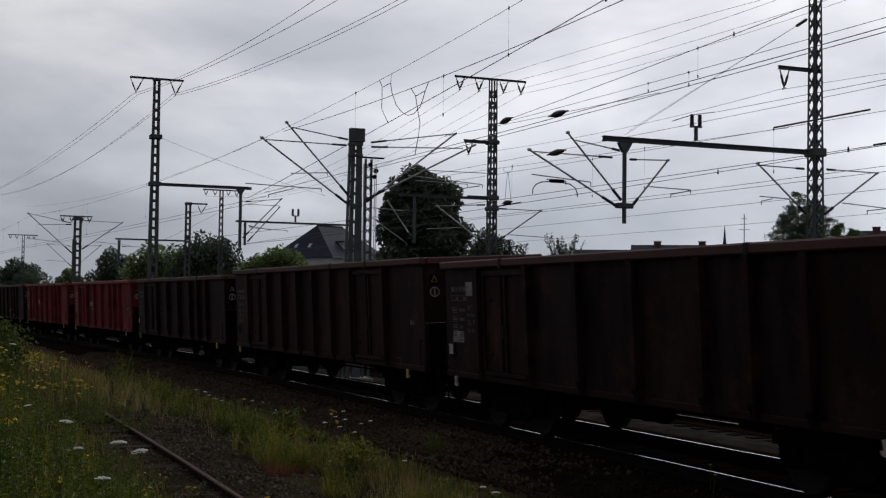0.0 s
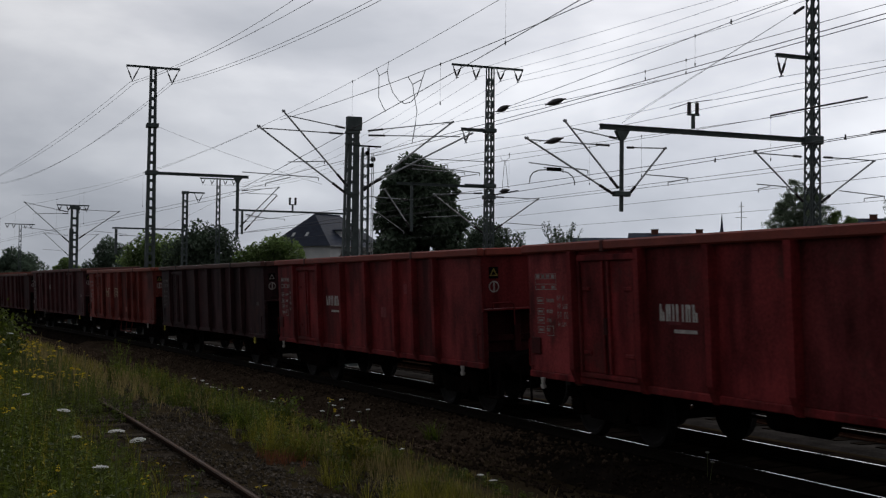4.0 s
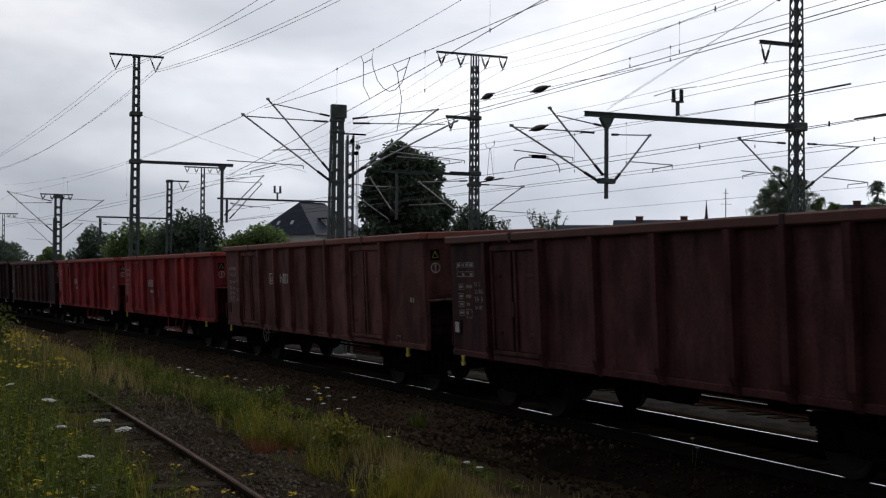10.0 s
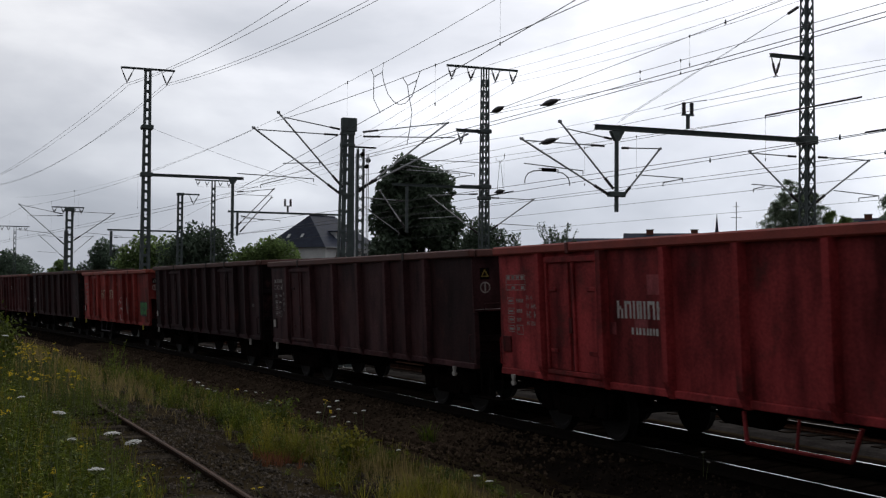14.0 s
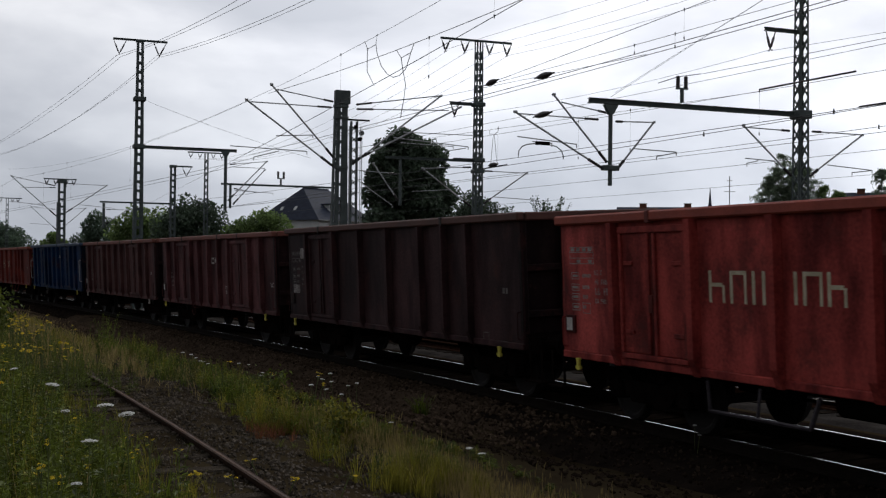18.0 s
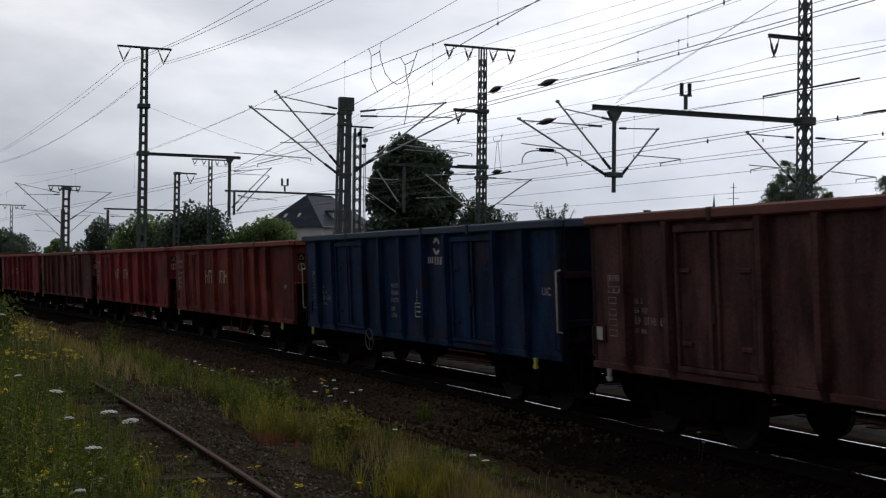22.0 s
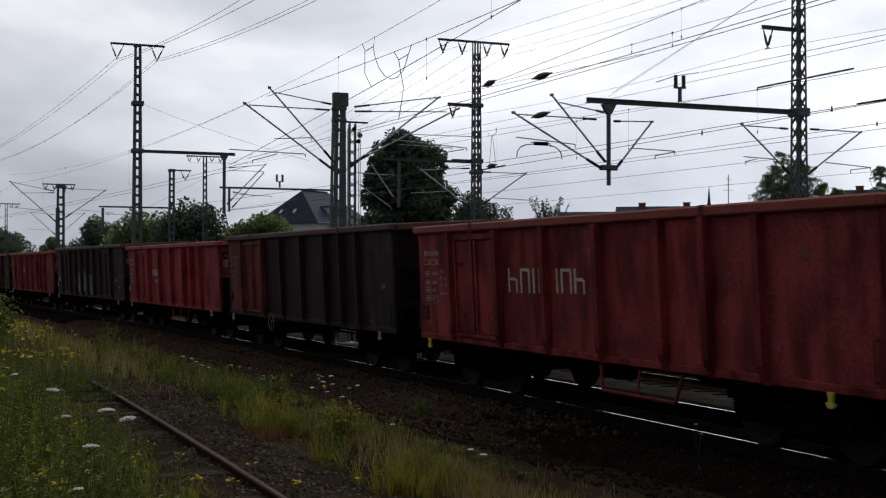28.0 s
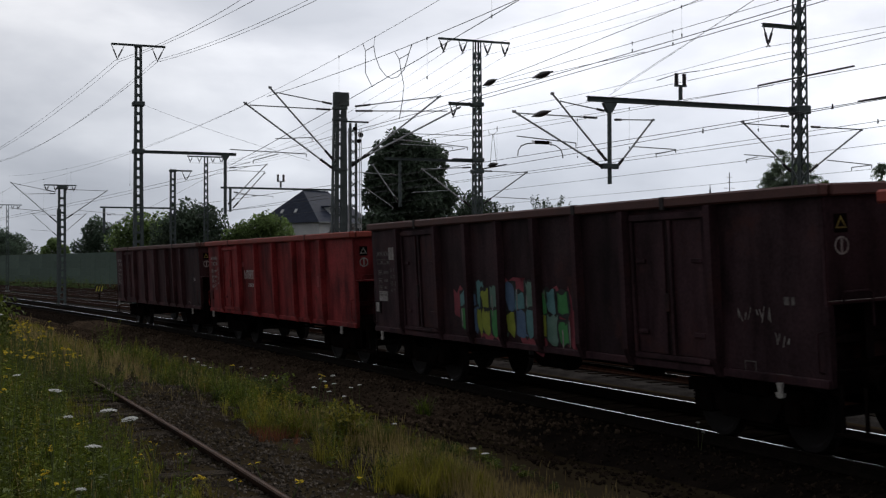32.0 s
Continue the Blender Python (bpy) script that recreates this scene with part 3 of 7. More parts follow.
def build_wagon(plan):
    ribs, doors, body, Z_TOP, end = PLANS[plan]
    HALF = body / 2
    Z_RIM = Z_TOP - 0.15
    w = empty("freight_wagon")
    for y in (-1, 1):
        bm = bmesh.new()
        slab(bm, -HALF, HALF, min(y * SIDE_Y, y * (SIDE_Y - 0.03)), max(y * SIDE_Y, y * (SIDE_Y - 0.03)), Z_LOW + 0.10, Z_RIM)
        part("side_wall", bm, PAINT, w)
        # a folded sill along the foot of the wall
        bm = bmesh.new()
        for x0, x1 in ((-HALF, HALF),):
            slab(bm, x0, x1, min(y * (SIDE_Y + 0.035), y * (SIDE_Y - 0.09)), max(y * (SIDE_Y + 0.035), y * (SIDE_Y - 0.09)), Z_LOW - 0.01, Z_LOW + 0.10)
        bmesh.ops.bevel(bm, geom=bm.edges[:], offset=0.012, segments=1, affect="EDGES")
        part("sill", bm, PAINT, w, "sooty folded sill")
        bm = bmesh.new()
        slab(bm, -HALF - 0.06, HALF + 0.06, min(y * (SIDE_Y - 0.05), y * (SIDE_Y + 0.10)), max(y * (SIDE_Y - 0.05), y * (SIDE_Y + 0.10)), Z_RIM, Z_TOP)
        bmesh.ops.bevel(bm, geom=bm.edges[:], offset=0.025, segments=1, affect="EDGES")
        part("top_rim", bm, RIM, w)
    wide = rib_mesh(0.135, 0.12 if plan == "close" else 0.14, Z_RIM)
    for y in (-1, 1):
        for r in ribs:
            m = Matrix.Translation((-HALF + r, y * SIDE_Y, 0))
            piece("rib", wide, PAINT, w, m=m if y < 0 else m @ Matrix.Rotation(math.pi, 4, "Z"))
        for a, b in doors:
            lo, hi = -HALF + a + 0.15, -HALF + b - 0.15
            mid = (lo + hi) / 2

            def proud(x0, x1, d0, d1, z0, z1, bevel=0.006):
                return block(x0, x1, min(y * (SIDE_Y + d0), y * (SIDE_Y + d1)), max(y * (SIDE_Y + d0), y * (SIDE_Y + d1)), z0, z1, bevel)

            top = Z_RIM - 0.16
            frame_bar = part("door_frame", proud(lo, hi, 0.0, 0.075, top, top + 0.09), PAINT, w)
            part("door_sill", proud(lo, hi, 0.0, 0.07, Z_LOW + 0.12, Z_LOW + 0.19), PAINT, frame_bar)
            for x0, x1 in ((lo, mid - 0.05), (mid + 0.05, hi)):
                door = part("side_door", proud(x0, x1, 0.0, 0.03, Z_LOW + 0.20, top - 0.01), PAINT, w)
                for e0, e1 in ((x0, x0 + 0.07), (x1 - 0.07, x1)):
                    part("door_stile", proud(e0, e1, 0.028, 0.07, Z_LOW + 0.20, top - 0.01), PAINT, door)
                for z in (1.45, 2.45):
                    h = x0 + 0.10 if x0 < mid - 0.1 else x1 - 0.34
                    part("hinge", proud(h, h + 0.24, 0.028, 0.055, z - 0.03, z + 0.03), PAINT, door)
            bm = bmesh.new()
            rod(bm, (mid, y * (SIDE_Y + 0.03), Z_LOW + 0.20), (mid, y * (SIDE_Y + 0.03), top), 0.022)
            slab(bm, mid - 0.05, mid + 0.05, min(y * (SIDE_Y + 0.02), y * (SIDE_Y + 0.085)), max(y * (SIDE_Y + 0.02), y * (SIDE_Y + 0.085)), 1.75, 2.0)
            part("locking_bar", bm, PAINT, w)
    # the sheets between the ribs, each with its own age
    edges = [0.0] + ribs + [2 * HALF]
    for a, b in zip(edges[:-1], edges[1:]):
        if (a, b) not in doors:
            part("wall_sheet", block(-HALF + a + 0.05, -HALF + b - 0.05, -SIDE_Y - 0.002, -SIDE_Y, Z_LOW + 0.11, Z_RIM - 0.01), PAINT, w)
    for m in [a + (b - a) / 2 for a, b in doors] + ribs[5:6]:
        part("rim_catch", block(-HALF + m - 0.055, -HALF + m + 0.055, -SIDE_Y - 0.112, -SIDE_Y - 0.02, Z_RIM - 0.03, Z_TOP + 0.006, 0.012), RIM, w, "dark iron catch on the rim")
    for x in (-1, 1):
        def across(d0, d1, y0, y1, z0, z1, bevel=0.0):
            a, b = x * (HALF + d0), x * (HALF + d1)
            return block(min(a, b), max(a, b), y0, y1, z0, z1, bevel)

        part("end_rim", across(-0.05, 0.10, -SIDE_Y + 0.055, SIDE_Y - 0.055, Z_RIM, Z_TOP - 0.004, 0.02), RIM, w)
        if end == "shelf":
            # the upper end stands out over a recess where a shunter can ride
            shelf = 2.06 if plan != "long" else 1.96
            part("end_panel", across(-0.03, 0.0, -SIDE_Y, SIDE_Y, shelf, Z_RIM, 0.004), PAINT, w)
            part("end_shelf", across(-0.40, 0.03, -SIDE_Y + 0.01, SIDE_Y - 0.01, shelf - 0.045, shelf - 0.004, 0.008), PAINT, w, "worn steel ledge of the end wall")
            part("end_wall", across(-0.40, -0.37, -SIDE_Y + 0.03, SIDE_Y - 0.03, Z_LOW, shelf - 0.05), PAINT, w, "recessed end wall with its shade painted in")
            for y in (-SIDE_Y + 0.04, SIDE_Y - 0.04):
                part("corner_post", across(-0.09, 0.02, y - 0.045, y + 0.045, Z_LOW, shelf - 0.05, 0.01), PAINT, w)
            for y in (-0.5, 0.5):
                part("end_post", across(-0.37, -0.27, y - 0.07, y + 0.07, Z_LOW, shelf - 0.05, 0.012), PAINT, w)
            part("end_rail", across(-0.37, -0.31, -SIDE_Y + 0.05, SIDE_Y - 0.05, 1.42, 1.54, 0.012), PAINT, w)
            d = x * (HALF + 0.06)
            part("end_handle", rods([(d, -1.18, shelf - 0.02), (d, -1.18, shelf + 0.10), (d, -0.80, shelf + 0.10), (d, -0.74, shelf + 0.06), (d, -0.74, shelf - 0.32)], 0.016), PAINT, w)
        else:
            part("end_wall", across(-0.15, -0.12, -SIDE_Y, SIDE_Y, Z_LOW, Z_RIM), PAINT, w, "end wall below the rim with its shade painted in")
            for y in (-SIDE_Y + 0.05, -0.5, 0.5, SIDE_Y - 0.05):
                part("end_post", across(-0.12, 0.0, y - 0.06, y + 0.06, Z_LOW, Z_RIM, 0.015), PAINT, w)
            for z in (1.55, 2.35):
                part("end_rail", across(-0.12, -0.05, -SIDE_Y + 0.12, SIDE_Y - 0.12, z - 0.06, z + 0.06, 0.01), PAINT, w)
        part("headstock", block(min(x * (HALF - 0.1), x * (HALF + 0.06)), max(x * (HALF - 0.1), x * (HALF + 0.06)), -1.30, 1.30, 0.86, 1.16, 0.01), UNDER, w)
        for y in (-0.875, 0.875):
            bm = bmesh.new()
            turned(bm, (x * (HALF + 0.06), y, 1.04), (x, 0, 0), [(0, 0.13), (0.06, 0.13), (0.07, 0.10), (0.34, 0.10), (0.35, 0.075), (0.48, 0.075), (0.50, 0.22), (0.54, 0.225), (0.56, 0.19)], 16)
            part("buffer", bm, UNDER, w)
        bm = bmesh.new()
        rod(bm, (x * (HALF + 0.06), 0, 1.0), (x * (HALF + 0.45), 0, 1.0), 0.05)
        rod(bm, (x * (HALF + 0.45), 0, 1.02), (x * (HALF + 0.62), 0, 0.82), 0.035)
        part("coupling", bm, UNDER, w)
        # step at the near corner, hung beyond the end of the body
        bm = bmesh.new()
        for d in (0.10, 0.48):
            slab(bm, min(x * (HALF + d), x * (HALF + d + 0.05)), max(x * (HALF + d), x * (HALF + d + 0.05)), -1.34, -1.32, 0.44, 1.0)
        slab(bm, min(x * (HALF + 0.06), x * (HALF + 0.56)), max(x * (HALF + 0.06), x * (HALF + 0.56)), -1.42, -1.14, 0.42, 0.445)
        part("step", bm, UNDER, w)
        cx = x * (HALF - 0.10)
        part("grab_rail", rods([(cx, -1.38, 1.12), (cx, -1.45, 1.14), (cx, -1.45, 1.58), (cx, -1.38, 1.60)], 0.012), PAINT, w)
        bm = bmesh.new()
        hx = x * (HALF - 0.80) if x > 0 else x * (HALF - 0.56)
        prism(bm, [(hx - 0.05, 0.96), (hx + 0.05, 0.96), (hx + 0.028, 0.87), (hx + 0.028, 0.83), (hx + 0.075, 0.84), (hx + 0.06, 0.79), (hx, 0.77), (hx - 0.06, 0.79), (hx - 0.075, 0.84), (hx - 0.028, 0.83), (hx - 0.028, 0.87)], -1.47, -1.43)
        bmesh.ops.recalc_face_normals(bm, faces=bm.faces[:])
        part("tow_hook", bm, HOOK_GREY, w, "pale painted tow hook")
        add_bogie(w, x * (HALF - 1.95))
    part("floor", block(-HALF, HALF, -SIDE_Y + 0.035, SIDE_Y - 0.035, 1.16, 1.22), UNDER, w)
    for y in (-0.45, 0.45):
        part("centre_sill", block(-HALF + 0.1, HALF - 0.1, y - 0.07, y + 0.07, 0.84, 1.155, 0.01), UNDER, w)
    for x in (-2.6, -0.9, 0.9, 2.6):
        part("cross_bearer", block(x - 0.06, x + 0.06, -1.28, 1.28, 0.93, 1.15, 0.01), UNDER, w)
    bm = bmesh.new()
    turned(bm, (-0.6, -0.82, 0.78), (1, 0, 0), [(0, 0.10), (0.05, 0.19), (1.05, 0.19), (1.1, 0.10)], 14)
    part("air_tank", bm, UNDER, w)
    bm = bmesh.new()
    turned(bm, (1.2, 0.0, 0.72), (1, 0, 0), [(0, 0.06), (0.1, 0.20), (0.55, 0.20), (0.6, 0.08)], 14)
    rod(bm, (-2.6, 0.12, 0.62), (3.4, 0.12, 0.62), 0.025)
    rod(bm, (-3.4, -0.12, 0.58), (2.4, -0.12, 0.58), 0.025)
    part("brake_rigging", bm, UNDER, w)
    return w


def handwheel(w, x, mat):
    bm = bmesh.new()
    c = Vector((x, -1.47, 0.86))
    n = 20
    ring = [c + Vector((math.cos(2 * math.pi * i / n) * 0.24, 0, math.sin(2 * math.pi * i / n) * 0.24)) for i in range(n + 1)]
    for p, q in zip(ring[:-1], ring[1:]):
        rod(bm, p, q, 0.009, n=5)
    for i in (1, 8, 15):
        rod(bm, c, ring[i], 0.009, n=5)
    rod(bm, c, c + Vector((0, 0.35, 0)), 0.025)
    part("brake_handwheel", bm, mat, w, "faded red spoked brake handwheel" if mat is WHEEL_RED else "pale spoked brake handwheel")


def guard_tube(w, x0, x1):
    bm = rods([(x0, -1.38, 0.9), (x0 + 0.12, -1.44, 0.52), (x1 - 0.12, -1.44, 0.52), (x1, -1.38, 0.9)], 0.028)
    x = (x0 + x1) / 2
    rod(bm, (x, -1.44, 0.52), (x, -1.38, 0.9), 0.02)
    return part("tube_guard", bm, PAINT, w)


def bars(w, name, mat, cells, label="", depth=0.004):
    """Painted marks on the near wall: (x, z, width, height) from the trailing end, in metres."""
    bm = bmesh.new()
    for x, z, a, h in cells:
        v = [bm.verts.new((-HALF + p, -SIDE_Y - depth, q)) for p, q in ((x, z), (x + a, z), (x + a, z + h), (x, z + h))]
        bm.faces.new(v)
    return part(name, bm, mat, w, label)


def outline(x, z, a, h, line=0.012):
    """The four thin sides of a painted frame."""
    return [(x, z, a, line), (x, z + h - line, a, line), (x, z + line, line, h - 2 * line), (x + a - line, z + line, line, h - 2 * line)]


def number_marks(w, rng, mat, right=1.02, left=0.26):
    """Frames and rows of lettering too small or private to read, as worn bars."""
    a, z = (0.74, 2.43) if left < 0.4 else (0.36, 2.10)
    cells = outline(left, z, a, 0.27) + [(left + 0.012, z + 0.09, a - 0.024, 0.010), (left + 0.012, z + 0.18, a - 0.024, 0.010)]
    for k in range(4):
        cells += [(left + 0.04 + a * 0.24 * k, z + 0.20, a * 0.16, 0.05), (left + 0.04 + a * 0.24 * k, z + 0.02, a * 0.16 * (k % 2), 0.05)]
    for k, v in enumerate((2.19, 2.01, 1.86, 1.70)):
        if left < 0.4:
            cells += outline(left + 0.04, v, 0.24, 0.11, 0.011) + [(left + 0.08, v + 0.035, 0.16, 0.04)]
            cells += [(left + 0.38 + 0.055 * j, v + 0.03, 0.035, 0.06) for j in range(5 - k)]
        else:
            cells += outline(left, v - 0.25, 0.22, 0.10, 0.010)
    if left < 0.4:
        cells += outline(left + 0.36, 1.66, 0.24, 0.17, 0.013)
    drop = 0.0 if left < 0.4 else 0.30
    for z, n, h in ((2.26, 4, 0.08), (2.12, 6, 0.08), (1.96, 9, 0.11), (1.83, 6, 0.07)):
        z -= drop
        u = right
        for k in range(n):
            b = h * rng.uniform(0.40, 0.62)
            if k not in (2, 7):
                cells.append((u, z, b * 0.36, h))
                cells.append((u + b * 0.36, z + rng.choice((0.0, h * 0.4, h * 0.78)), b * 0.5, h * 0.2))
                cells.append((u + b * 0.86, z + rng.choice((0.0, h * 0.3)), b * 0.14, h * rng.uniform(0.5, 0.7)))
            u += b + h * 0.24
    marks = bars(w, "number_panel", mat, cells)
    marks["kind"] = "stuff"


def glyphs(x, z, h, widths, gap=0.05):
    """A row of upright strokes that stand for a painted word, one list for each letter."""
    letters, u = [], x
    for k, a in enumerate(widths):
        cells = [(u, z, min(0.06, a), h)]
        if a > 0.1:
            cells.append((u + a - 0.05, z, 0.05, h * (1.0 if k % 2 else 0.55)))
            cells.append((u + 0.06, z + (h - 0.05 if k % 2 else h * 0.5), a - 0.11, 0.05))
        letters.append(cells)
        u += a + gap
    return letters


def word(w, name, mat, letters, label=""):
    for cells in letters:
        bars(w, name, mat, cells, label)


def lettered(w, text, x, z, tall):
    """A painted word on the near wall, x metres from the trailing end."""
    curve = bpy.data.curves.new("lettering", "FONT")
    curve.body, curve.size = text, tall / 0.7
    ob = bpy.data.objects.new("lettering", curve)
    me = bpy.data.meshes.new_from_object(ob)
    bpy.data.objects.remove(ob)
    me.transform(Matrix.Translation((-HALF + x, -SIDE_Y - 0.004, z)) @ Matrix.Rotation(math.pi / 2, 4, "X"))
    piece("painted_word", me, MARK, w, "faded white painted letters")


def end_signs(w, plan, i):
    """Warning triangle and ring on the upper panel of the leading end."""
    if PLANS[plan][4] != "shelf":
        return
    x, y, z = HALF + 0.004, -1.12, PLANS[plan][3] - 0.46
    paint_mat = SIGN_YELLOW if i % 3 else MARK_FAINT
    plate = part("warning_plate", block(x - 0.003, x, y - 0.10, y + 0.10, z - 0.12, z + 0.10), UNDER, w)
    bm = bmesh.new()
    for k in range(3):
        a, b = math.pi * (0.5 + 2 * k / 3), math.pi * (0.5 + 2 * (k + 1) / 3)
        vs = [bm.verts.new((x + 0.003, y + math.cos(u) * r, z - 0.02 + math.sin(u) * r)) for u, r in ((a, 0.10), (a, 0.06), (b, 0.06), (b, 0.10))]
        bm.faces.new(vs[::-1])
    part("warning_triangle", bm, paint_mat, plate, "worn warning triangle")
    bm = bmesh.new()
    for k in range(16):
        a, b = math.pi * k / 8, math.pi * (k + 1) / 8
        vs = [bm.verts.new((x + 0.002, y + math.cos(u) * r, z - 0.27 + math.sin(u) * r)) for u, r in ((a, 0.11), (a, 0.085), (b, 0.085), (b, 0.11))]
        bm.faces.new(vs[::-1])
    slab(bm, x, x + 0.002, y - 0.015, y + 0.015, z - 0.35, z - 0.19)
    part("warning_ring", bm, MARK_FAINT, w, "worn prohibition ring")


def sprayed(w, name, mat, x0, x1, z0, z1, rng, jag, y):
    """A sprayed shape with an uneven outline and drips at its foot."""
    pts, n = [], 5
    for k in range(n):
        pts.append((x0 + (x1 - x0) * k / n, z1 + rng.uniform(-jag, jag * 0.6)))
    for k in range(3):
        pts.append((x1 + rng.uniform(-jag, jag * 0.5), z1 + (z0 - z1) * k / 3))
    for k in range(n):
        pts.append((x1 + (x0 - x1) * k / n, z0 + rng.uniform(-jag, jag) - (jag if k % 2 else 0)))
    for k in range(3):
        pts.append((x0 + rng.uniform(-jag * 0.5, jag), z0 + (z1 - z0) * k / 3))
    bm = bmesh.new()
    bm.faces.new([bm.verts.new((-HALF + a, -SIDE_Y - y, b)) for a, b in pts[::-1]])
    bmesh.ops.triangulate(bm, faces=bm.faces[:])
    return part(name, bm, mat, w)


# trailing edge, plan, paint, mark, extras, label
R1, R2, R3 = (0.30, 0.045, 0.046), (0.19, 0.028, 0.029), (0.27, 0.043, 0.042)
D2 = (0.042, 0.022, 0.023)
WAGONS = [
    (-178.2, "wide", (0.0192, 0.0096, 0.0088), "", "", "nearly black grimy"),
    (-163.9, "wide", (0.0224, 0.0112, 0.0104), "", "patch", "nearly black grimy"),
    (-148.2, "long", (0.0288, 0.0128, 0.012), "", "hook", "dark maroon"),
    (-134.1, "wide", (0.0224, 0.0112, 0.0104), "scrawl", "hook", "dark brown sooty"),
    (-120.0, "wide", R2, "small", "", "dull red"),
    (-105.3, "wide", R2, "small", "", "dull red"),
    (-91.1, "wide", D2, "", "hook", "sooty black"),
    (-76.9, "wide", (0.2, 0.05, 0.038), "split", "guard", "faded brown-red"),
    (-61.0, "long", (0.103, 0.045, 0.046), "cargo", "wheel hook", "brown"),
    (-46.7, "wide", (0.08, 0.035, 0.036), "", "hook", "dark maroon-brown"),
    (-30.85, "long", (0.135, 0.063, 0.056), "cargo", "wheel hook", "weathered brown"),
    (-16.65, "wide", R1, "word", "hook guard", "bright red"),
    (-2.45, "wide", R1, "word", "guard", "red"),
    (11.5, "wide", (0.072, 0.036, 0.037), "", "", "dark brown"),
    (25.7, "close", (0.041, 0.0235, 0.025), "", "", "sooty black"),
    (39.7, "wide", (0.3, 0.056, 0.046), "split", "tag hook low_guard", "orange-red"),
    (54.0, "tall", (0.047, 0.026, 0.026), "", "hook patch", "dark brown-black"),
    (68.2, "close", (0.11, 0.049, 0.048), "square", "wheel hook", "brown"),
    (82.35, "close", (0.102, 0.053, 0.048), "", "", "brown"),
    (96.35, "close", (0.009, 0.034, 0.088), "crest", "wheel hook rail", "dark blue"),
    (110.3, "wide", (0.19, 0.046, 0.034), "split", "hook guard", "faded rust-red"),
    (124.4, "wide", (0.24, 0.038, 0.037), "split", "guard", "dull red"),
    (138.4, "back", (0.145, 0.056, 0.051), "", "hook guard", "weathered brown-red"),
    (152.25, "wide", (0.22, 0.039, 0.036), "split", "guard hook", "red"),
    (166.5, "tall", (0.0352, 0.0232, 0.0264), "", "wheel", "half red, half black"),
    (180.4, "wide", (0.3, 0.047, 0.045), "word", "guard", "orange-red"),
    (196.0, "long", (0.052, 0.030, 0.034), "", "graffiti patch", "sooty black"),
    (210.0, "wide", R3, "word", "", "orange-red"),
    (224.0, "wide", (0.078, 0.042, 0.043), "", "", "dark maroon"),
]


def travelled(t):
    """Metres that the train has gone at t, counted from 16 s."""
    u = t - 16.0
    return 11.1564 * u - 0.0390207 * u ** 2 + 0.00023185 * u ** 3 + 0.000025818 * u ** 4 - 0.0000010889 * u ** 5


def wagon_pose(edge, half, t):
    mid = edge - half - travelled(t)
    a, b = at(mid + 4.5, 0, 0.04), at(mid - 4.5, 0, 0.04)
    d = b - a
    return Matrix.Translation((a + b) / 2) @ Matrix.Rotation(math.atan2(d.y, d.x), 4, "Z") @ Matrix.Rotation(CANT, 4, "X")


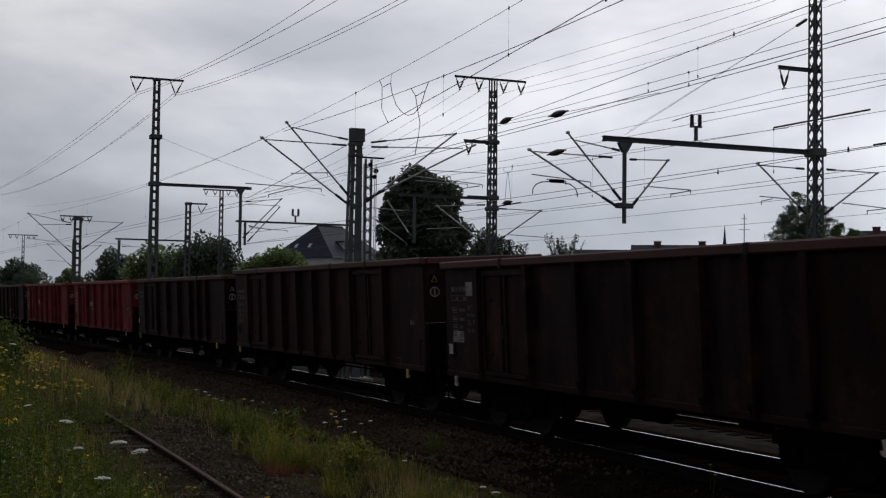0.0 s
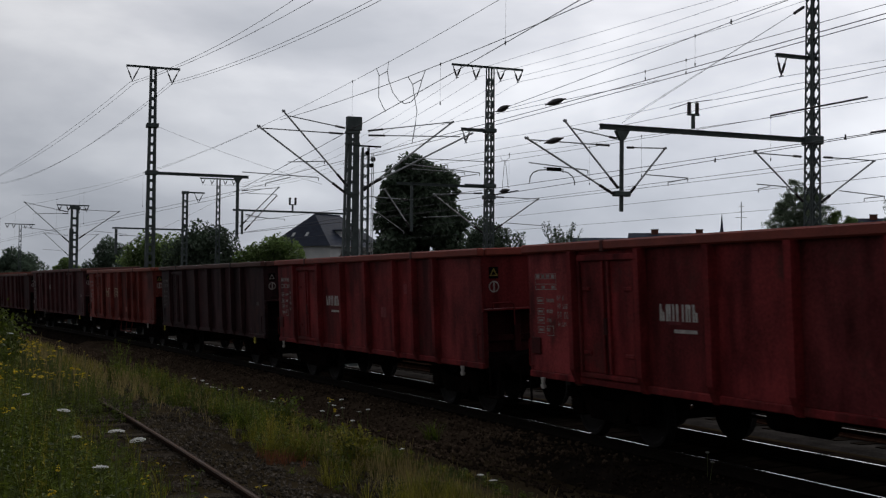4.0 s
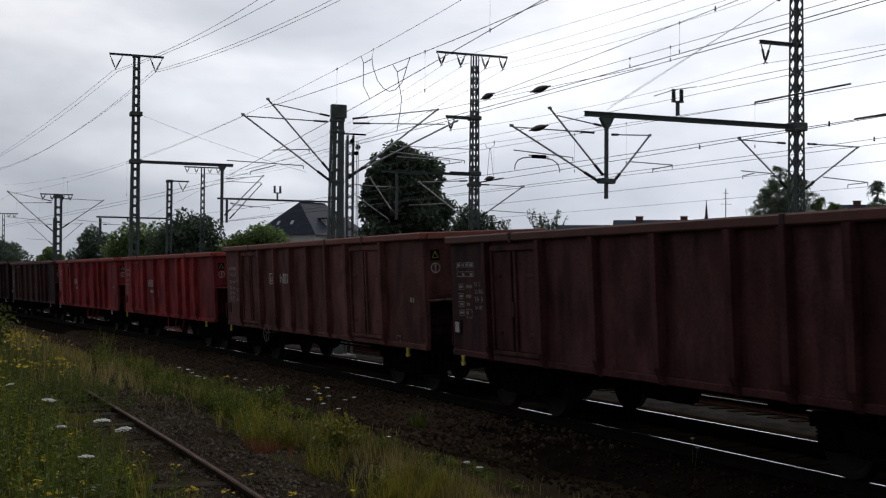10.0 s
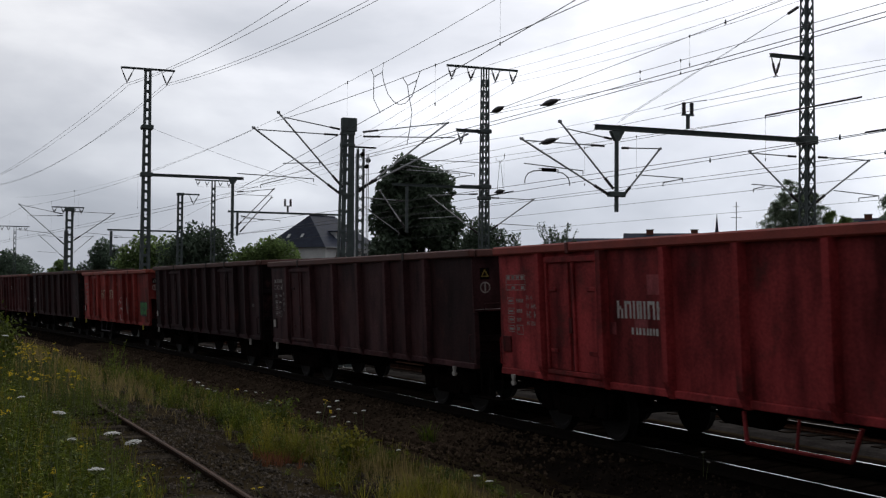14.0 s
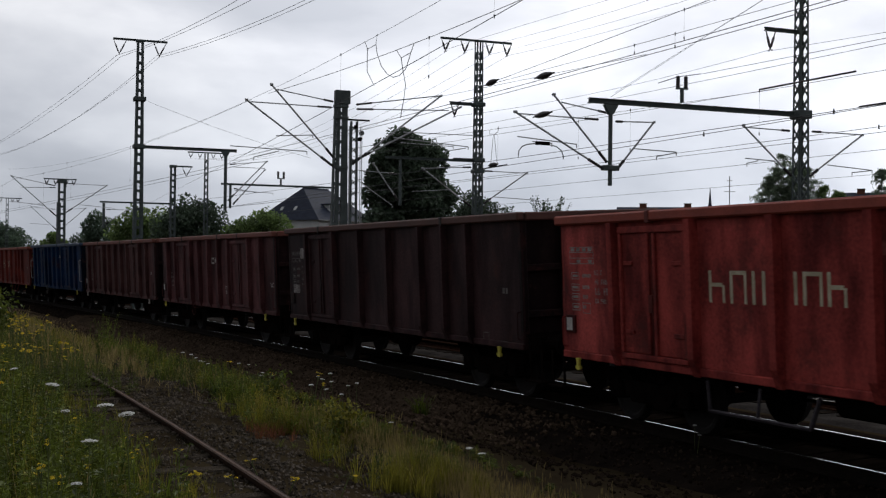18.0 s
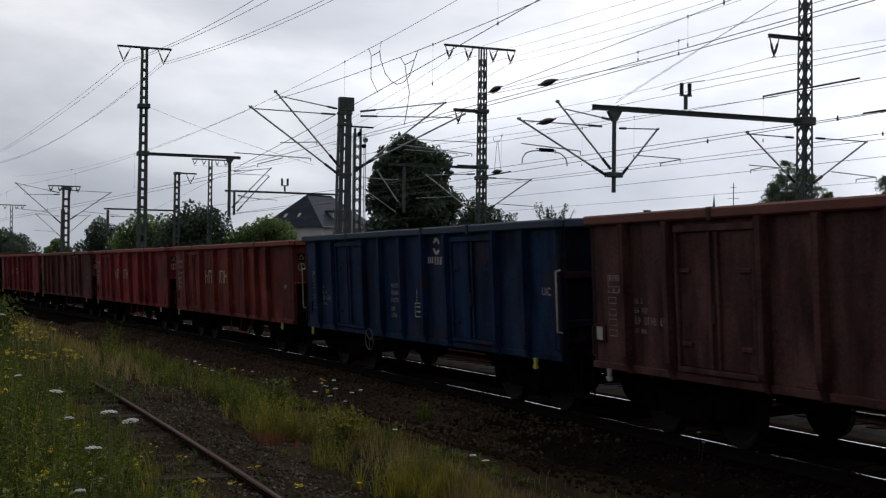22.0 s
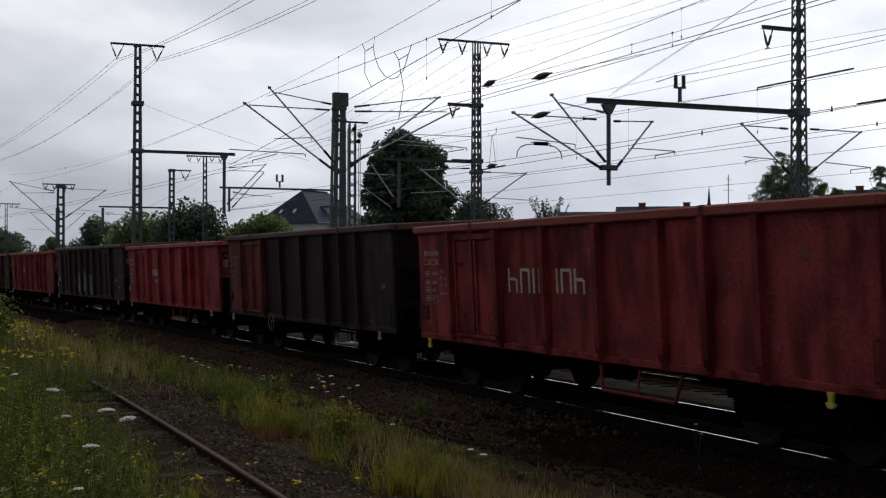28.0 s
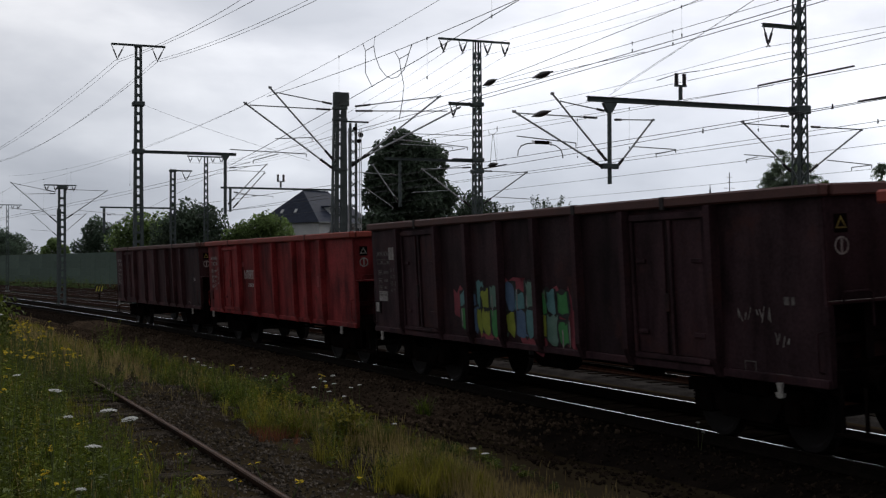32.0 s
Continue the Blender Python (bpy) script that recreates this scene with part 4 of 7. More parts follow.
MODELS = {name: build_wagon(name) for name in PLANS}
used = set()
train = []
rng = random.Random(11)
for edge, plan, paint, mark, extras, words in WAGONS:
    w = MODELS[plan]
    if plan in used:
        w = copy_thing(w, Matrix.Identity(4))
    used.add(plan)
    train.append((w, edge, PLANS[plan][2] / 2))
for i, (w, edge, HALF) in enumerate(train):
    _, plan, paint, mark, extras, words = WAGONS[i]
    faded = MARK_DIM if sum(paint) < 0.13 else MARK_FAINT
    number_marks(w, rng, faded, 1.22 if plan == "close" else 1.02, 0.48 if plan == "close" else 0.26)
    if plan == "long" and mark == "cargo":
        lettered(w, "RIV", 1.28, 2.25, 0.10)
        lettered(w, "Eanos", 1.02, 1.70, 0.10)
    if plan == "close" and mark:
        lettered(w, "UIC", 12.50 if mark == "square" else 12.36, 1.72 if mark == "square" else 2.02, 0.13)
    end_signs(w, plan, i)
    if mark == "word":
        word(w, "painted_letter", MARK, glyphs(3.97, 2.02, 0.26, (0.16, 0.18, 0.05, 0.13, 0.05, 0.19, 0.18)) + glyphs(4.35, 1.79, 0.10, (0.09, 0.05, 0.07, 0.07, 0.05, 0.05, 0.05, 0.07), 0.03), "faded white painted letter")
    elif mark == "small":
        word(w, "painted_letter", MARK, glyphs(4.05, 2.0, 0.24, (0.12, 0.12, 0.05, 0.10, 0.05, 0.12, 0.12), 0.04) + [[(4.4, 1.84, 0.55, 0.05)]], "faded white painted letter")
    elif mark == "split":
        word(w, "painted_letter", CREAM, glyphs(3.95, 1.94, 0.42, (0.34, 0.34, 0.09, 0.09), 0.11) + glyphs(5.64, 1.96, 0.40, (0.08, 0.34, 0.32), 0.08), "cream painted letter")
    elif mark == "cargo":
        word(w, "painted_letter", MARK, [outline(4.28, 2.21, 0.46, 0.30, 0.03)] + glyphs(4.36, 2.27, 0.18, (0.13, 0.13), 0.04)
             + glyphs(5.24, 2.24, 0.26, (0.20, 0.15, 0.08, 0.17, 0.16), 0.05), "faded white painted letter")
    elif mark == "square":
        word(w, "painted_letter", MARK, [outline(6.58, 2.35, 0.34, 0.20, 0.055)] + glyphs(7.02, 2.39, 0.15, (0.12, 0.10, 0.06, 0.1), 0.03), "white painted letter")
        bars(w, "painted_frame", MARK, outline(8.09, 1.42, 0.38, 0.24, 0.02) + outline(8.15, 1.47, 0.26, 0.14, 0.015), "worn white painted frame")
    elif mark == "scrawl":
        for x0, z0 in ((3.86, 1.74), (5.87, 1.72), (6.45, 1.78)):
            pts = [Vector((-HALF + x0 + 0.38 + 0.38 * math.cos(a * 0.5) * (1 + 0.2 * math.sin(a * 2.1)), -SIDE_Y - 0.005, z0 + 0.18 + 0.19 * math.sin(a * 0.5))) for a in range(13)]
            part("chalk_scrawl", rods(pts, 0.006, 4), MARK_DIM, w, "faint grey chalk scrawl")
    elif mark == "crest":
        bm = bmesh.new()
        for r0, r1, a0 in ((0.10, 0.17, 0.3), (0.10, 0.17, 3.4)):
            for j in range(9):
                p, q = a0 + j * 0.26, a0 + (j + 1) * 0.26
                vs = [bm.verts.new((-HALF + 8.17 + math.cos(u) * rr, -SIDE_Y - 0.004, 2.90 + math.sin(u) * rr)) for u, rr in ((p, r0), (p, r1), (q, r1), (q, r0))]
                bm.faces.new(vs[::-1])
        part("painted_emblem", bm, MARK, w, "white round emblem")
        word(w, "painted_letter", MARK, glyphs(7.74, 2.56, 0.13, (0.07, 0.07, 0.07), 0.03) + glyphs(8.07, 2.53, 0.16, (0.09, 0.09, 0.05, 0.09), 0.03), "white painted letter")
        bars(w, "painted_frame", MARK, outline(6.99, 1.45, 0.34, 0.30, 0.02) + [(7.06, 1.55, 0.2, 0.03), (7.06, 1.65, 0.2, 0.03), (7.10, 1.75, 0.015, 0.28)], "white painted frame")
        rows = []
        for z, n in ((2.04, 7), (1.88, 9), (1.72, 9), (1.54, 3), (1.40, 4)):
            for k in range(n):
                rows += [(5.72 + 0.075 * k, z, 0.022, 0.10), (5.742 + 0.075 * k, z + rng.choice((0.0, 0.04, 0.08)), 0.03, 0.02)]
        bars(w, "number_panel", MARK_FAINT, rows)["kind"] = "stuff"
    if "patch" in extras:
        bars(w, "faded_patch", MARK_FAINT, [(0.95, 2.52, 0.30, 0.27), (0.30, 1.62, 0.5, 0.22)], "pale faded patch of old paint", 0.0035)
    if "guard" in extras:
        guard_tube(w, -HALF + (3.86 if "low" in extras else 6.93), -HALF + (6.05 if "low" in extras else 9.05))
    if "wheel" in extras:
        handwheel(w, -HALF + (4.12 if plan == "long" else 4.55 if plan == "close" else 4.36), WHEEL_RED if mark == "square" else IRON_GREY)
    if "rail" in extras:
        for x in (-HALF - 0.02, HALF + 0.04):
            part("end_handrail", rods([(x, -1.40, 1.42), (x, -1.49, 1.44), (x, -1.49, 2.42), (x, -1.40, 2.44)], 0.016), HOOK_GREY, w, "pale upright handrail")
    if "hook" in extras:
        for ob in w.children:
            if ob.name.startswith("tow_hook"):
                ob.material_slots[0].link = "OBJECT"
                ob.material_slots[0].material = HOOK_YELLOW
                ob["label"] = "yellow painted tow hook"
    if i % 2 == 0:
        bars(w, "small_mark", faded, outline(2 * HALF - 1.55, 1.02, 0.22, 0.16, 0.014) + [(2 * HALF - 0.95, 1.02, 0.30, 0.035), (2 * HALF - 0.75, 1.9, 0.09, 0.10), (2 * HALF - 0.62, 1.9, 0.06, 0.10)], "small worn white marks")
    holder = part("label_holder", block(-HALF + 0.10, -HALF + 0.40, -SIDE_Y - 0.03, -SIDE_Y, 1.34, 1.62, 0.006), PAINT, w)
    if i in (1, 3, 8, 9, 13, 14, 15, 17, 18, 25, 26):
        part("label_sheet", block(-HALF + 0.15, -HALF + 0.32, -SIDE_Y - 0.034, -SIDE_Y - 0.031, 1.38, 1.58), MARK, holder, "paper label in its holder")
    if "tag" in extras:
        for (x0, z0), (x1, z1), bow in (((7.43, 1.72), (7.80, 1.78), 0.22), ((7.75, 2.00), (8.35, 1.86), 0.10), ((7.55, 1.42), (8.10, 1.48), 0.18), ((8.05, 1.60), (8.55, 1.24), -0.14), ((8.95, 2.02), (9.10, 1.35), -0.10),
                                        ((9.20, 1.80), (9.22, 1.45), -0.16), ((9.18, 1.58), (9.62, 1.66), 0.10), ((9.62, 1.40), (9.40, 1.12), -0.12), ((7.62, 1.30), (7.95, 1.08), -0.16)):
            pts = [Vector((-HALF + x0 + (x1 - x0) * k / 8 + (z1 - z0) * -bow * math.sin(math.pi * k / 8), -SIDE_Y - 0.006, z0 + (z1 - z0) * k / 8 + bow * abs(x1 - x0) ** 0.3 * math.sin(math.pi * k / 8))) for k in range(9)]
            part("sprayed_outline", rods(pts, 0.016, 4), MARK, w, "white sprayed outline")
        for q in range(4):
            x = 11.50 + 0.27 * q
            sprayed(w, "sprayed_letter", SIGN_BLACK, x - 0.19, x + 0.19, 1.36, 1.92, rng, 0.05, 0.004 + 0.001 * q)
            sprayed(w, "sprayed_letter", SPRAY["green"], x - 0.15, x + 0.15, 1.41, 1.86, rng, 0.04, 0.0045 + 0.001 * q)
            sprayed(w, "sprayed_letter", SIGN_BLACK, x - 0.035, x + 0.03, 1.52 + 0.06 * (q % 2), 1.72, rng, 0.01, 0.0092)
    if "graffiti" in extras:
        # pink cloud, then four wild letters of jagged strokes with dark edges, then highlights
        for x0, x1, z0, z1 in ((4.25, 5.0, 1.45, 1.95), (6.4, 7.2, 1.85, 2.18), (7.9, 8.75, 1.35, 2.06), (8.5, 9.05, 1.18, 1.75), (5.3, 6.3, 1.06, 1.30), (6.9, 7.9, 1.06, 1.25)):
            sprayed(w, "sprayed_patch", SPRAY["pink"], x0, x1, z0, z1, rng, 0.14, 0.003)
        fills = (("teal", "blue", "teal", "green", "blue", "lime"), ("lime", "sage", "teal", "lime", "green", "sage"), ("blue", "teal", "sage", "lime", "blue", "teal"), ("green", "teal", "green", "lime", "sage", "green"))
        q = 0
        for x0, colours in zip((4.55, 5.45, 6.45, 7.55), fills):
            for k, c in enumerate(colours):
                a, b = x0 + 0.36 * (k % 3), 1.62 - 0.42 * (k // 3) + rng.uniform(-0.06, 0.06)
                wide, tall = rng.uniform(0.26, 0.42), rng.uniform(0.30, 0.46)
                sprayed(w, "sprayed_outline", SIGN_BLACK, a - 0.04, a + wide + 0.05, b - 0.03, b + tall + 0.03, rng, 0.05, 0.004 + 0.0003 * q)
                sprayed(w, "sprayed_letter", SPRAY[c], a, a + wide, b, b + tall, rng, 0.07, 0.0042 + 0.0003 * q)
                q += 1
        for x, z0, z1 in ((4.60, 1.25, 1.58), (5.9, 1.5, 1.85), (6.86, 1.62, 1.98), (7.22, 1.7, 1.88), (7.84, 1.86, 1.98), (8.40, 1.02, 1.36), (8.62, 1.1, 1.5), (5.05, 1.72, 1.92)):
            sprayed(w, "sprayed_highlight", MARK_FAINT, x - 0.02, x + 0.02, z0, z1, rng, 0.02, 0.013)
        for k in range(11):
            x, z = 12.95 + 0.09 * k, 1.72 if k < 7 else 1.42
            pts = [Vector((-HALF + x + rng.uniform(-0.05, 0.07), -SIDE_Y - 0.006, z + 0.11 * (j % 2) + rng.uniform(-0.05, 0.05))) for j in range(3)]
            part("sprayed_scrawl", rods(pts, 0.006, 4), MARK_FAINT, w, "thin white sprayed scrawl")
    colour = (*paint, 1)
    sheets = random.Random(300 + i)
    if paint[0] > 0.15:
        for _ in range(sheets.randint(2, 4)):
            x, z = sheets.uniform(2.2, 11.8), sheets.uniform(1.2, 2.7)
            bars(w, "touched_up_paint", PAINT, [(x, z, sheets.uniform(0.12, 0.4), sheets.uniform(0.1, 0.35))], "faded pink touched-up paint", 0.003)
    # the rims are scraped and rusty
    rim = (0.04, 0.065, 0.11) if paint[2] > paint[0] else tuple(0.6 * p + 0.4 * q for p, q in zip(paint, (0.17, 0.078, 0.058))) if sum(paint) < 0.2 else tuple(0.6 * p + 0.4 * q for p, q in zip(paint, (0.29, 0.092, 0.056)))
    for ob in (w, *w.children_recursive):
        ob.color = colour
        if ob.name.startswith("touched_up_paint"):
            ob.color = (paint[0] * 1.15, paint[1] * 2.2, paint[2] * 2.2, 1)
        if ob.name.startswith("wall_sheet"):
            age, fade = sheets.uniform(0.62, 1.30), sheets.uniform(0.0, 0.012)
            if sum(paint) < 0.2:
                age, fade = sheets.uniform(0.45, 1.20), sheets.uniform(0.0, 0.010)
            ob.color = (paint[0] * age + fade, paint[1] * age + fade, paint[2] * age + fade, 1)
        elif ob.name.startswith(("top_rim", "end_rim")):
            ob.color = (*rim, 1)
        elif ob.name.startswith(("end_panel", "end_handle", "corner_post")):
            ob.color = (paint[0] * 0.72, paint[1] * 0.75, paint[2] * 0.75, 1)
        elif ob.name.startswith(("locking_bar", "label_holder", "rim_catch")):
            ob.color = (paint[0] * 0.35 + 0.006, paint[1] * 0.35 + 0.008, paint[2] * 0.35 + 0.007, 1)
        elif ob.name.startswith("tube_guard"):
            ob.color = (0.05, 0.05, 0.055, 1) if "low" in extras else (paint[0] * 0.7, paint[1] * 0.7, paint[2] * 0.7, 1)
        # shade between the wagons is put into the paint of ends and recesses
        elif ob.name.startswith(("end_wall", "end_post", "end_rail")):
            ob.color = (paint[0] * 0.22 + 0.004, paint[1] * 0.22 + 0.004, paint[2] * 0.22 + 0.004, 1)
    if words.startswith("half red"):  # the bays at one end kept their old red
        for ob in w.children_recursive:
            if ob.type == "MESH" and ob.name.startswith(("rib", "side_door", "door_", "hinge", "wall_sheet")):
                cx = ob.matrix_basis.translation.x + sum(c[0] for c in ob.bound_box) / 8
                if cx < -HALF + 3.8:
                    ob.color = (0.15, 0.040, 0.034, 1)
    tagged(w, f"{words} open freight wagon with ribbed steel sides", "freight wagon", "wagons of the goods train")
# ---------------------------------------------------------------- overhead line: masts, arms and wires
FOOT = -0.55


def insulator(bm, p, q, r=0.085, sheds=6):
    """A stack of porcelain sheds between two points."""
    p, q = Vector(p), Vector(q)
    d = q - p
    prof, n = [], sheds * 2 + 1
    for i in range(n):
        prof.append((d.length * i / (n - 1), r if i % 2 else r * 0.68))
    turned(bm, p, d, prof, 10)


def lattice(name, s, off, z1, w0, w1, label, lace=0.62, cap=0.0, leg=0.20, plates=False):
    """A lattice mast of four angle irons, laced with flat bars or battened with plates; parts are in the mast's space, z up from the rails."""
    root = empty(name, plan_frame(s, off))

    def half(z):
        return 0.5 * (w0 + (w1 - w0) * (z - FOOT) / (z1 - FOOT))

    for sx in (-1, 1):
        for sy in (-1, 1):
            bm = bmesh.new()
            a, b = half(FOOT), half(z1)
            for ux, uy in ((leg, 0.04), (0.04, leg)):
                dx, dy = ux * 2 * a, uy * 2 * a
                lo = [bm.verts.new((sx * (a - i * dx), sy * (a - j * dy), FOOT)) for i, j in ((0, 0), (1, 0), (1, 1), (0, 1))]
                dx, dy = ux * 2 * b, uy * 2 * b
                hi = [bm.verts.new((sx * (b - i * dx), sy * (b - j * dy), z1)) for i, j in ((0, 0), (1, 0), (1, 1), (0, 1))]
                bm.faces.new(lo)
                bm.faces.new(hi)
                for i in range(4):
                    bm.faces.new((lo[i], lo[(i + 1) % 4], hi[(i + 1) % 4], hi[i]))
            bmesh.ops.recalc_face_normals(bm, faces=bm.faces[:])
            part("leg", bm, MAST, root)
    for face in range(4):
        bm = bmesh.new()
        z, flip = FOOT + 0.1, 1
        rot = Matrix.Rotation(face * math.pi / 2, 3, "Z")
        while plates and z + lace < z1:
            w, h = half(z) * 0.98, lace * 0.27
            vs = slab(bm, -w, w, -half(z) + 0.012, -half(z) + 0.024, z, z + h)
            bmesh.ops.transform(bm, matrix=rot.to_4x4(), verts=vs)
            z += lace
        while z + lace < z1:
            for f in (flip, -flip):
                p, q = rot @ Vector((f * half(z) * 0.96, -half(z) + 0.02, z)), rot @ Vector((-f * half(z + lace) * 0.96, -half(z + lace) + 0.02, z + lace))
                rod(bm, p, q, 0.025, n=4, caps=False)
            z += lace
        lc = part("lacing", bm, MAST, root)
        lc["kind"] = "stuff"
    part("foot_block", block(-w0 * 0.8, w0 * 0.8, -w0 * 0.8, w0 * 0.8, -0.9, FOOT + 0.25, 0.03), CONCRETE, root)
    if cap:
        part("cap", block(-w1 * 0.62, w1 * 0.62, -w1 * 0.62, w1 * 0.62, z1 - cap, z1 + 0.02, 0.02), MAST, root)
    return tagged(root, label, "catenary mast", "masts of the overhead line")


def arm_beam(root, x0, x1, z, h, name="beam"):
    """A girder across the tracks, of two flanges and a web."""
    bm = bmesh.new()
    slab(bm, x0, x1, -h * 0.5, h * 0.5, z + h * 0.5 - 0.02, z + h * 0.5)
    slab(bm, x0, x1, -h * 0.5, h * 0.5, z - h * 0.5, z - h * 0.5 + 0.02)
    slab(bm, x0, x1, -0.012, 0.012, z - h * 0.5 + 0.02, z + h * 0.5 - 0.02)
    return part(name, bm, MAST, root)


def vee(root, x, z, width, drop):
    """A pair of insulators in a V under an arm, with its clamp."""
    low = Vector((x + width * 0.45, 0, z - drop))
    hang = part("wire_clamp", rods([low + Vector((0, -0.10, -0.04)), low, low + Vector((0, 0.10, -0.04))], 0.025), TUBE, root)
    for dx, stretch in ((0.0, 0.0), (width, 0.4)):
        top = Vector((x + dx, 0, z))
        bm = bmesh.new()
        a, b = top + (low - top) * 0.30, top + (low - top) * 0.85
        rod(bm, top, a, 0.022, n=5)
        insulator(bm, a, b, 0.048, 6)
        rod(bm, b, low, 0.022, n=5)
        part("insulator", bm, PORCELAIN, hang)


def cantilever(root, segs, x_ref=0.0):
    """An arm that carries the wires: (kind, (x, z), (x, z)) in the mast's space. The first tube is the arm; the rest are its parts."""
    arm = None
    for kind, p, q in segs:
        a, b = Vector((p[0] - x_ref, 0, p[1])), Vector((q[0] - x_ref, 0, q[1]))
        d = b - a
        bm = bmesh.new()
        if kind == "tube":
            rod(bm, a + d * 0.16, b + d * 0.02, 0.031, n=8)
            rod(bm, b - Vector((0.05, 0, 0.01)), b + Vector((0.05, 0, 0.02)), 0.042, n=6)
        elif kind == "tie":
            rod(bm, a + d * 0.2, b, 0.020)
        elif kind == "thin":
            rod(bm, a, b, 0.017)
            rod(bm, b, b - Vector((0, 0, 0.11)), 0.016, n=5)
        if arm is None:
            arm = part("cantilever", bm, TUBE, root)
        else:
            part({"tube": "arm_tube", "tie": "tie_bar", "thin": "steady_arm"}[kind], bm, TUBE, arm)
        if kind in ("tube", "tie"):
            bm = bmesh.new()
            k0, k1 = (0.01, 0.17) if kind == "tube" else (0.05, 0.22)
            insulator(bm, a + d * k0, a + d * k1, 0.056 if kind == "tube" else 0.043, 6)
            part("insulator", bm, PORCELAIN, arm)
    return arm


def cable(points, r, n=5):
    """One unbroken round strand through the points."""
    bm = bmesh.new()
    pts = [Vector(p) for p in points]
    rings = []
    for i, c in enumerate(pts):
        d = (pts[min(i + 1, len(pts) - 1)] - pts[max(i - 1, 0)]).normalized()
        side = d.cross(Vector((0, 0, 1))).normalized() if abs(d.z) < 0.95 else d.orthogonal().normalized()
        up = side.cross(d)
        rings.append([bm.verts.new(c + side * (math.cos(2 * math.pi * k / n) * r) + up * (math.sin(2 * math.pi * k / n) * r)) for k in range(n)])
    for a, b in zip(rings[:-1], rings[1:]):
        for k in range(n):
            bm.faces.new((a[k], a[(k + 1) % n], b[(k + 1) % n], b[k]))
    return bm


# mast with a girder that carries a hanging post, and two brackets of its own
m3 = lattice("catenary_mast", 33.0, 16.27, 14.6, 0.48, 0.28, "green lattice steel mast with a long girder and bracket arms", 0.5, 0.0, 0.20)
arm_beam(m3, 8.30 - 16.27, -0.30, 7.48, 0.155, "girder")
part("girder_clamp", block(-0.27, 0.27, -0.27, 0.27, 7.34, 7.62, 0.03), MAST, m3)
arm_beam(m3, 14.80 - 16.27, 0.25, 10.22, 0.12, "bracket")
vee(m3, 14.86 - 16.27, 10.14, 0.36, 0.58)
hp = part("hanging_post", block(9.07 - 16.27 - 0.052, 9.07 - 16.27 + 0.052, -0.052, 0.052, 4.87, 7.38, 0.01), MAST, m3)
bm = bmesh.new()
prism(bm, [(9.07 - 16.27 - 0.24, 7.38), (9.07 - 16.27 + 0.24, 7.38), (9.07 - 16.27 + 0.07, 7.08), (9.07 - 16.27 - 0.07, 7.08)], -0.08, 0.08)
bmesh.ops.recalc_face_normals(bm, faces=bm.faces[:])
part("gusset", bm, MAST, hp)
part("post_clamp", block(9.07 - 16.27 - 0.28, 9.07 - 16.27 + 0.28, -0.11, 0.11, 5.34, 5.50, 0.02), MAST, hp)
cantilever(m3, [("tube", (8.80, 5.40), (5.82, 6.97)), ("tie", (8.78, 6.90), (5.95, 6.93)), ("thin", (5.90, 6.24), (7.9, 6.10)), ("thin", (6.40, 6.11), (7.05, 6.09))], 16.27)
# its bowed steady arm
part("steady_arm", cable([(x - 16.27, 0, z) for x, z in ((5.93, 5.64), (5.95, 5.82), (6.05, 5.95), (6.22, 6.02), (6.45, 6.05), (6.95, 6.04), (7.2, 6.0), (7.38, 5.88), (7.44, 5.74), (7.45, 5.62))], 0.019), TUBE, m3)
part("arm_clamp", block(6.50 - 16.27, 6.98 - 16.27, -0.03, 0.03, 6.02, 6.13, 0.01), UNDER, m3)
cantilever(m3, [("tube", (8.98, 5.57), (7.10, 7.57)), ("tie", (8.98, 7.12), (7.36, 7.36))], 16.27)
cantilever(m3, [("tube", (9.34, 5.42), (10.62, 6.91)), ("tie", (9.18, 6.87), (10.62, 6.92)), ("thin", (9.92, 6.06), (11.46, 6.02)), ("thin", (11.46, 6.0), (10.74, 5.85))], 16.27)
cantilever(m3, [("tube", (15.92, 5.42), (14.00, 7.00)), ("tie", (15.92, 6.92), (14.00, 6.95)), ("thin", (14.07, 5.94), (15.25, 5.90)), ("thin", (14.58, 5.88), (14.14, 5.78))], 16.27)
cantilever(m3, [("tube", (16.62, 5.44), (18.81, 6.92)), ("tie", (16.62, 6.95), (18.81, 6.94)), ("thin", (17.36, 5.86), (19.25, 5.75)), ("thin", (19.2, 5.74), (18.4, 5.64))], 16.27)
stand = part("insulator_stand", block(11.65 - 16.27 - 0.05, 11.65 - 16.27 + 0.05, -0.05, 0.05, 7.60, 8.02, 0.01), MAST, m3)
part("stand_plate", block(11.45 - 16.27, 11.85 - 16.27, -0.06, 0.06, 8.02, 8.07), MAST, stand)
for x in (11.50, 11.79):
    bm = bmesh.new()
    insulator(bm, (x - 16.27, 0, 8.07), (x - 16.27, 0, 8.44), 0.075, 5)
    part("insulator", bm, PORCELAIN, stand)

# battened post with arms for two tracks and the weights that hold the wires taut
post = empty("tension_post", plan_frame(41.0, 3.54))
for low, high in (((-0.53, -0.45), (-0.34, -0.29)), ((-0.37, -0.23), (-0.245, -0.14)), ((-0.13, 0.17), (-0.06, 0.11))):
    bm = bmesh.new()
    prism(bm, [(low[0], FOOT), (low[1], FOOT), (high[1], 8.25), (high[0], 8.25)], -0.08, 0.08)
    bmesh.ops.recalc_face_normals(bm, faces=bm.faces[:])
    part("channel", bm, MAST, post)
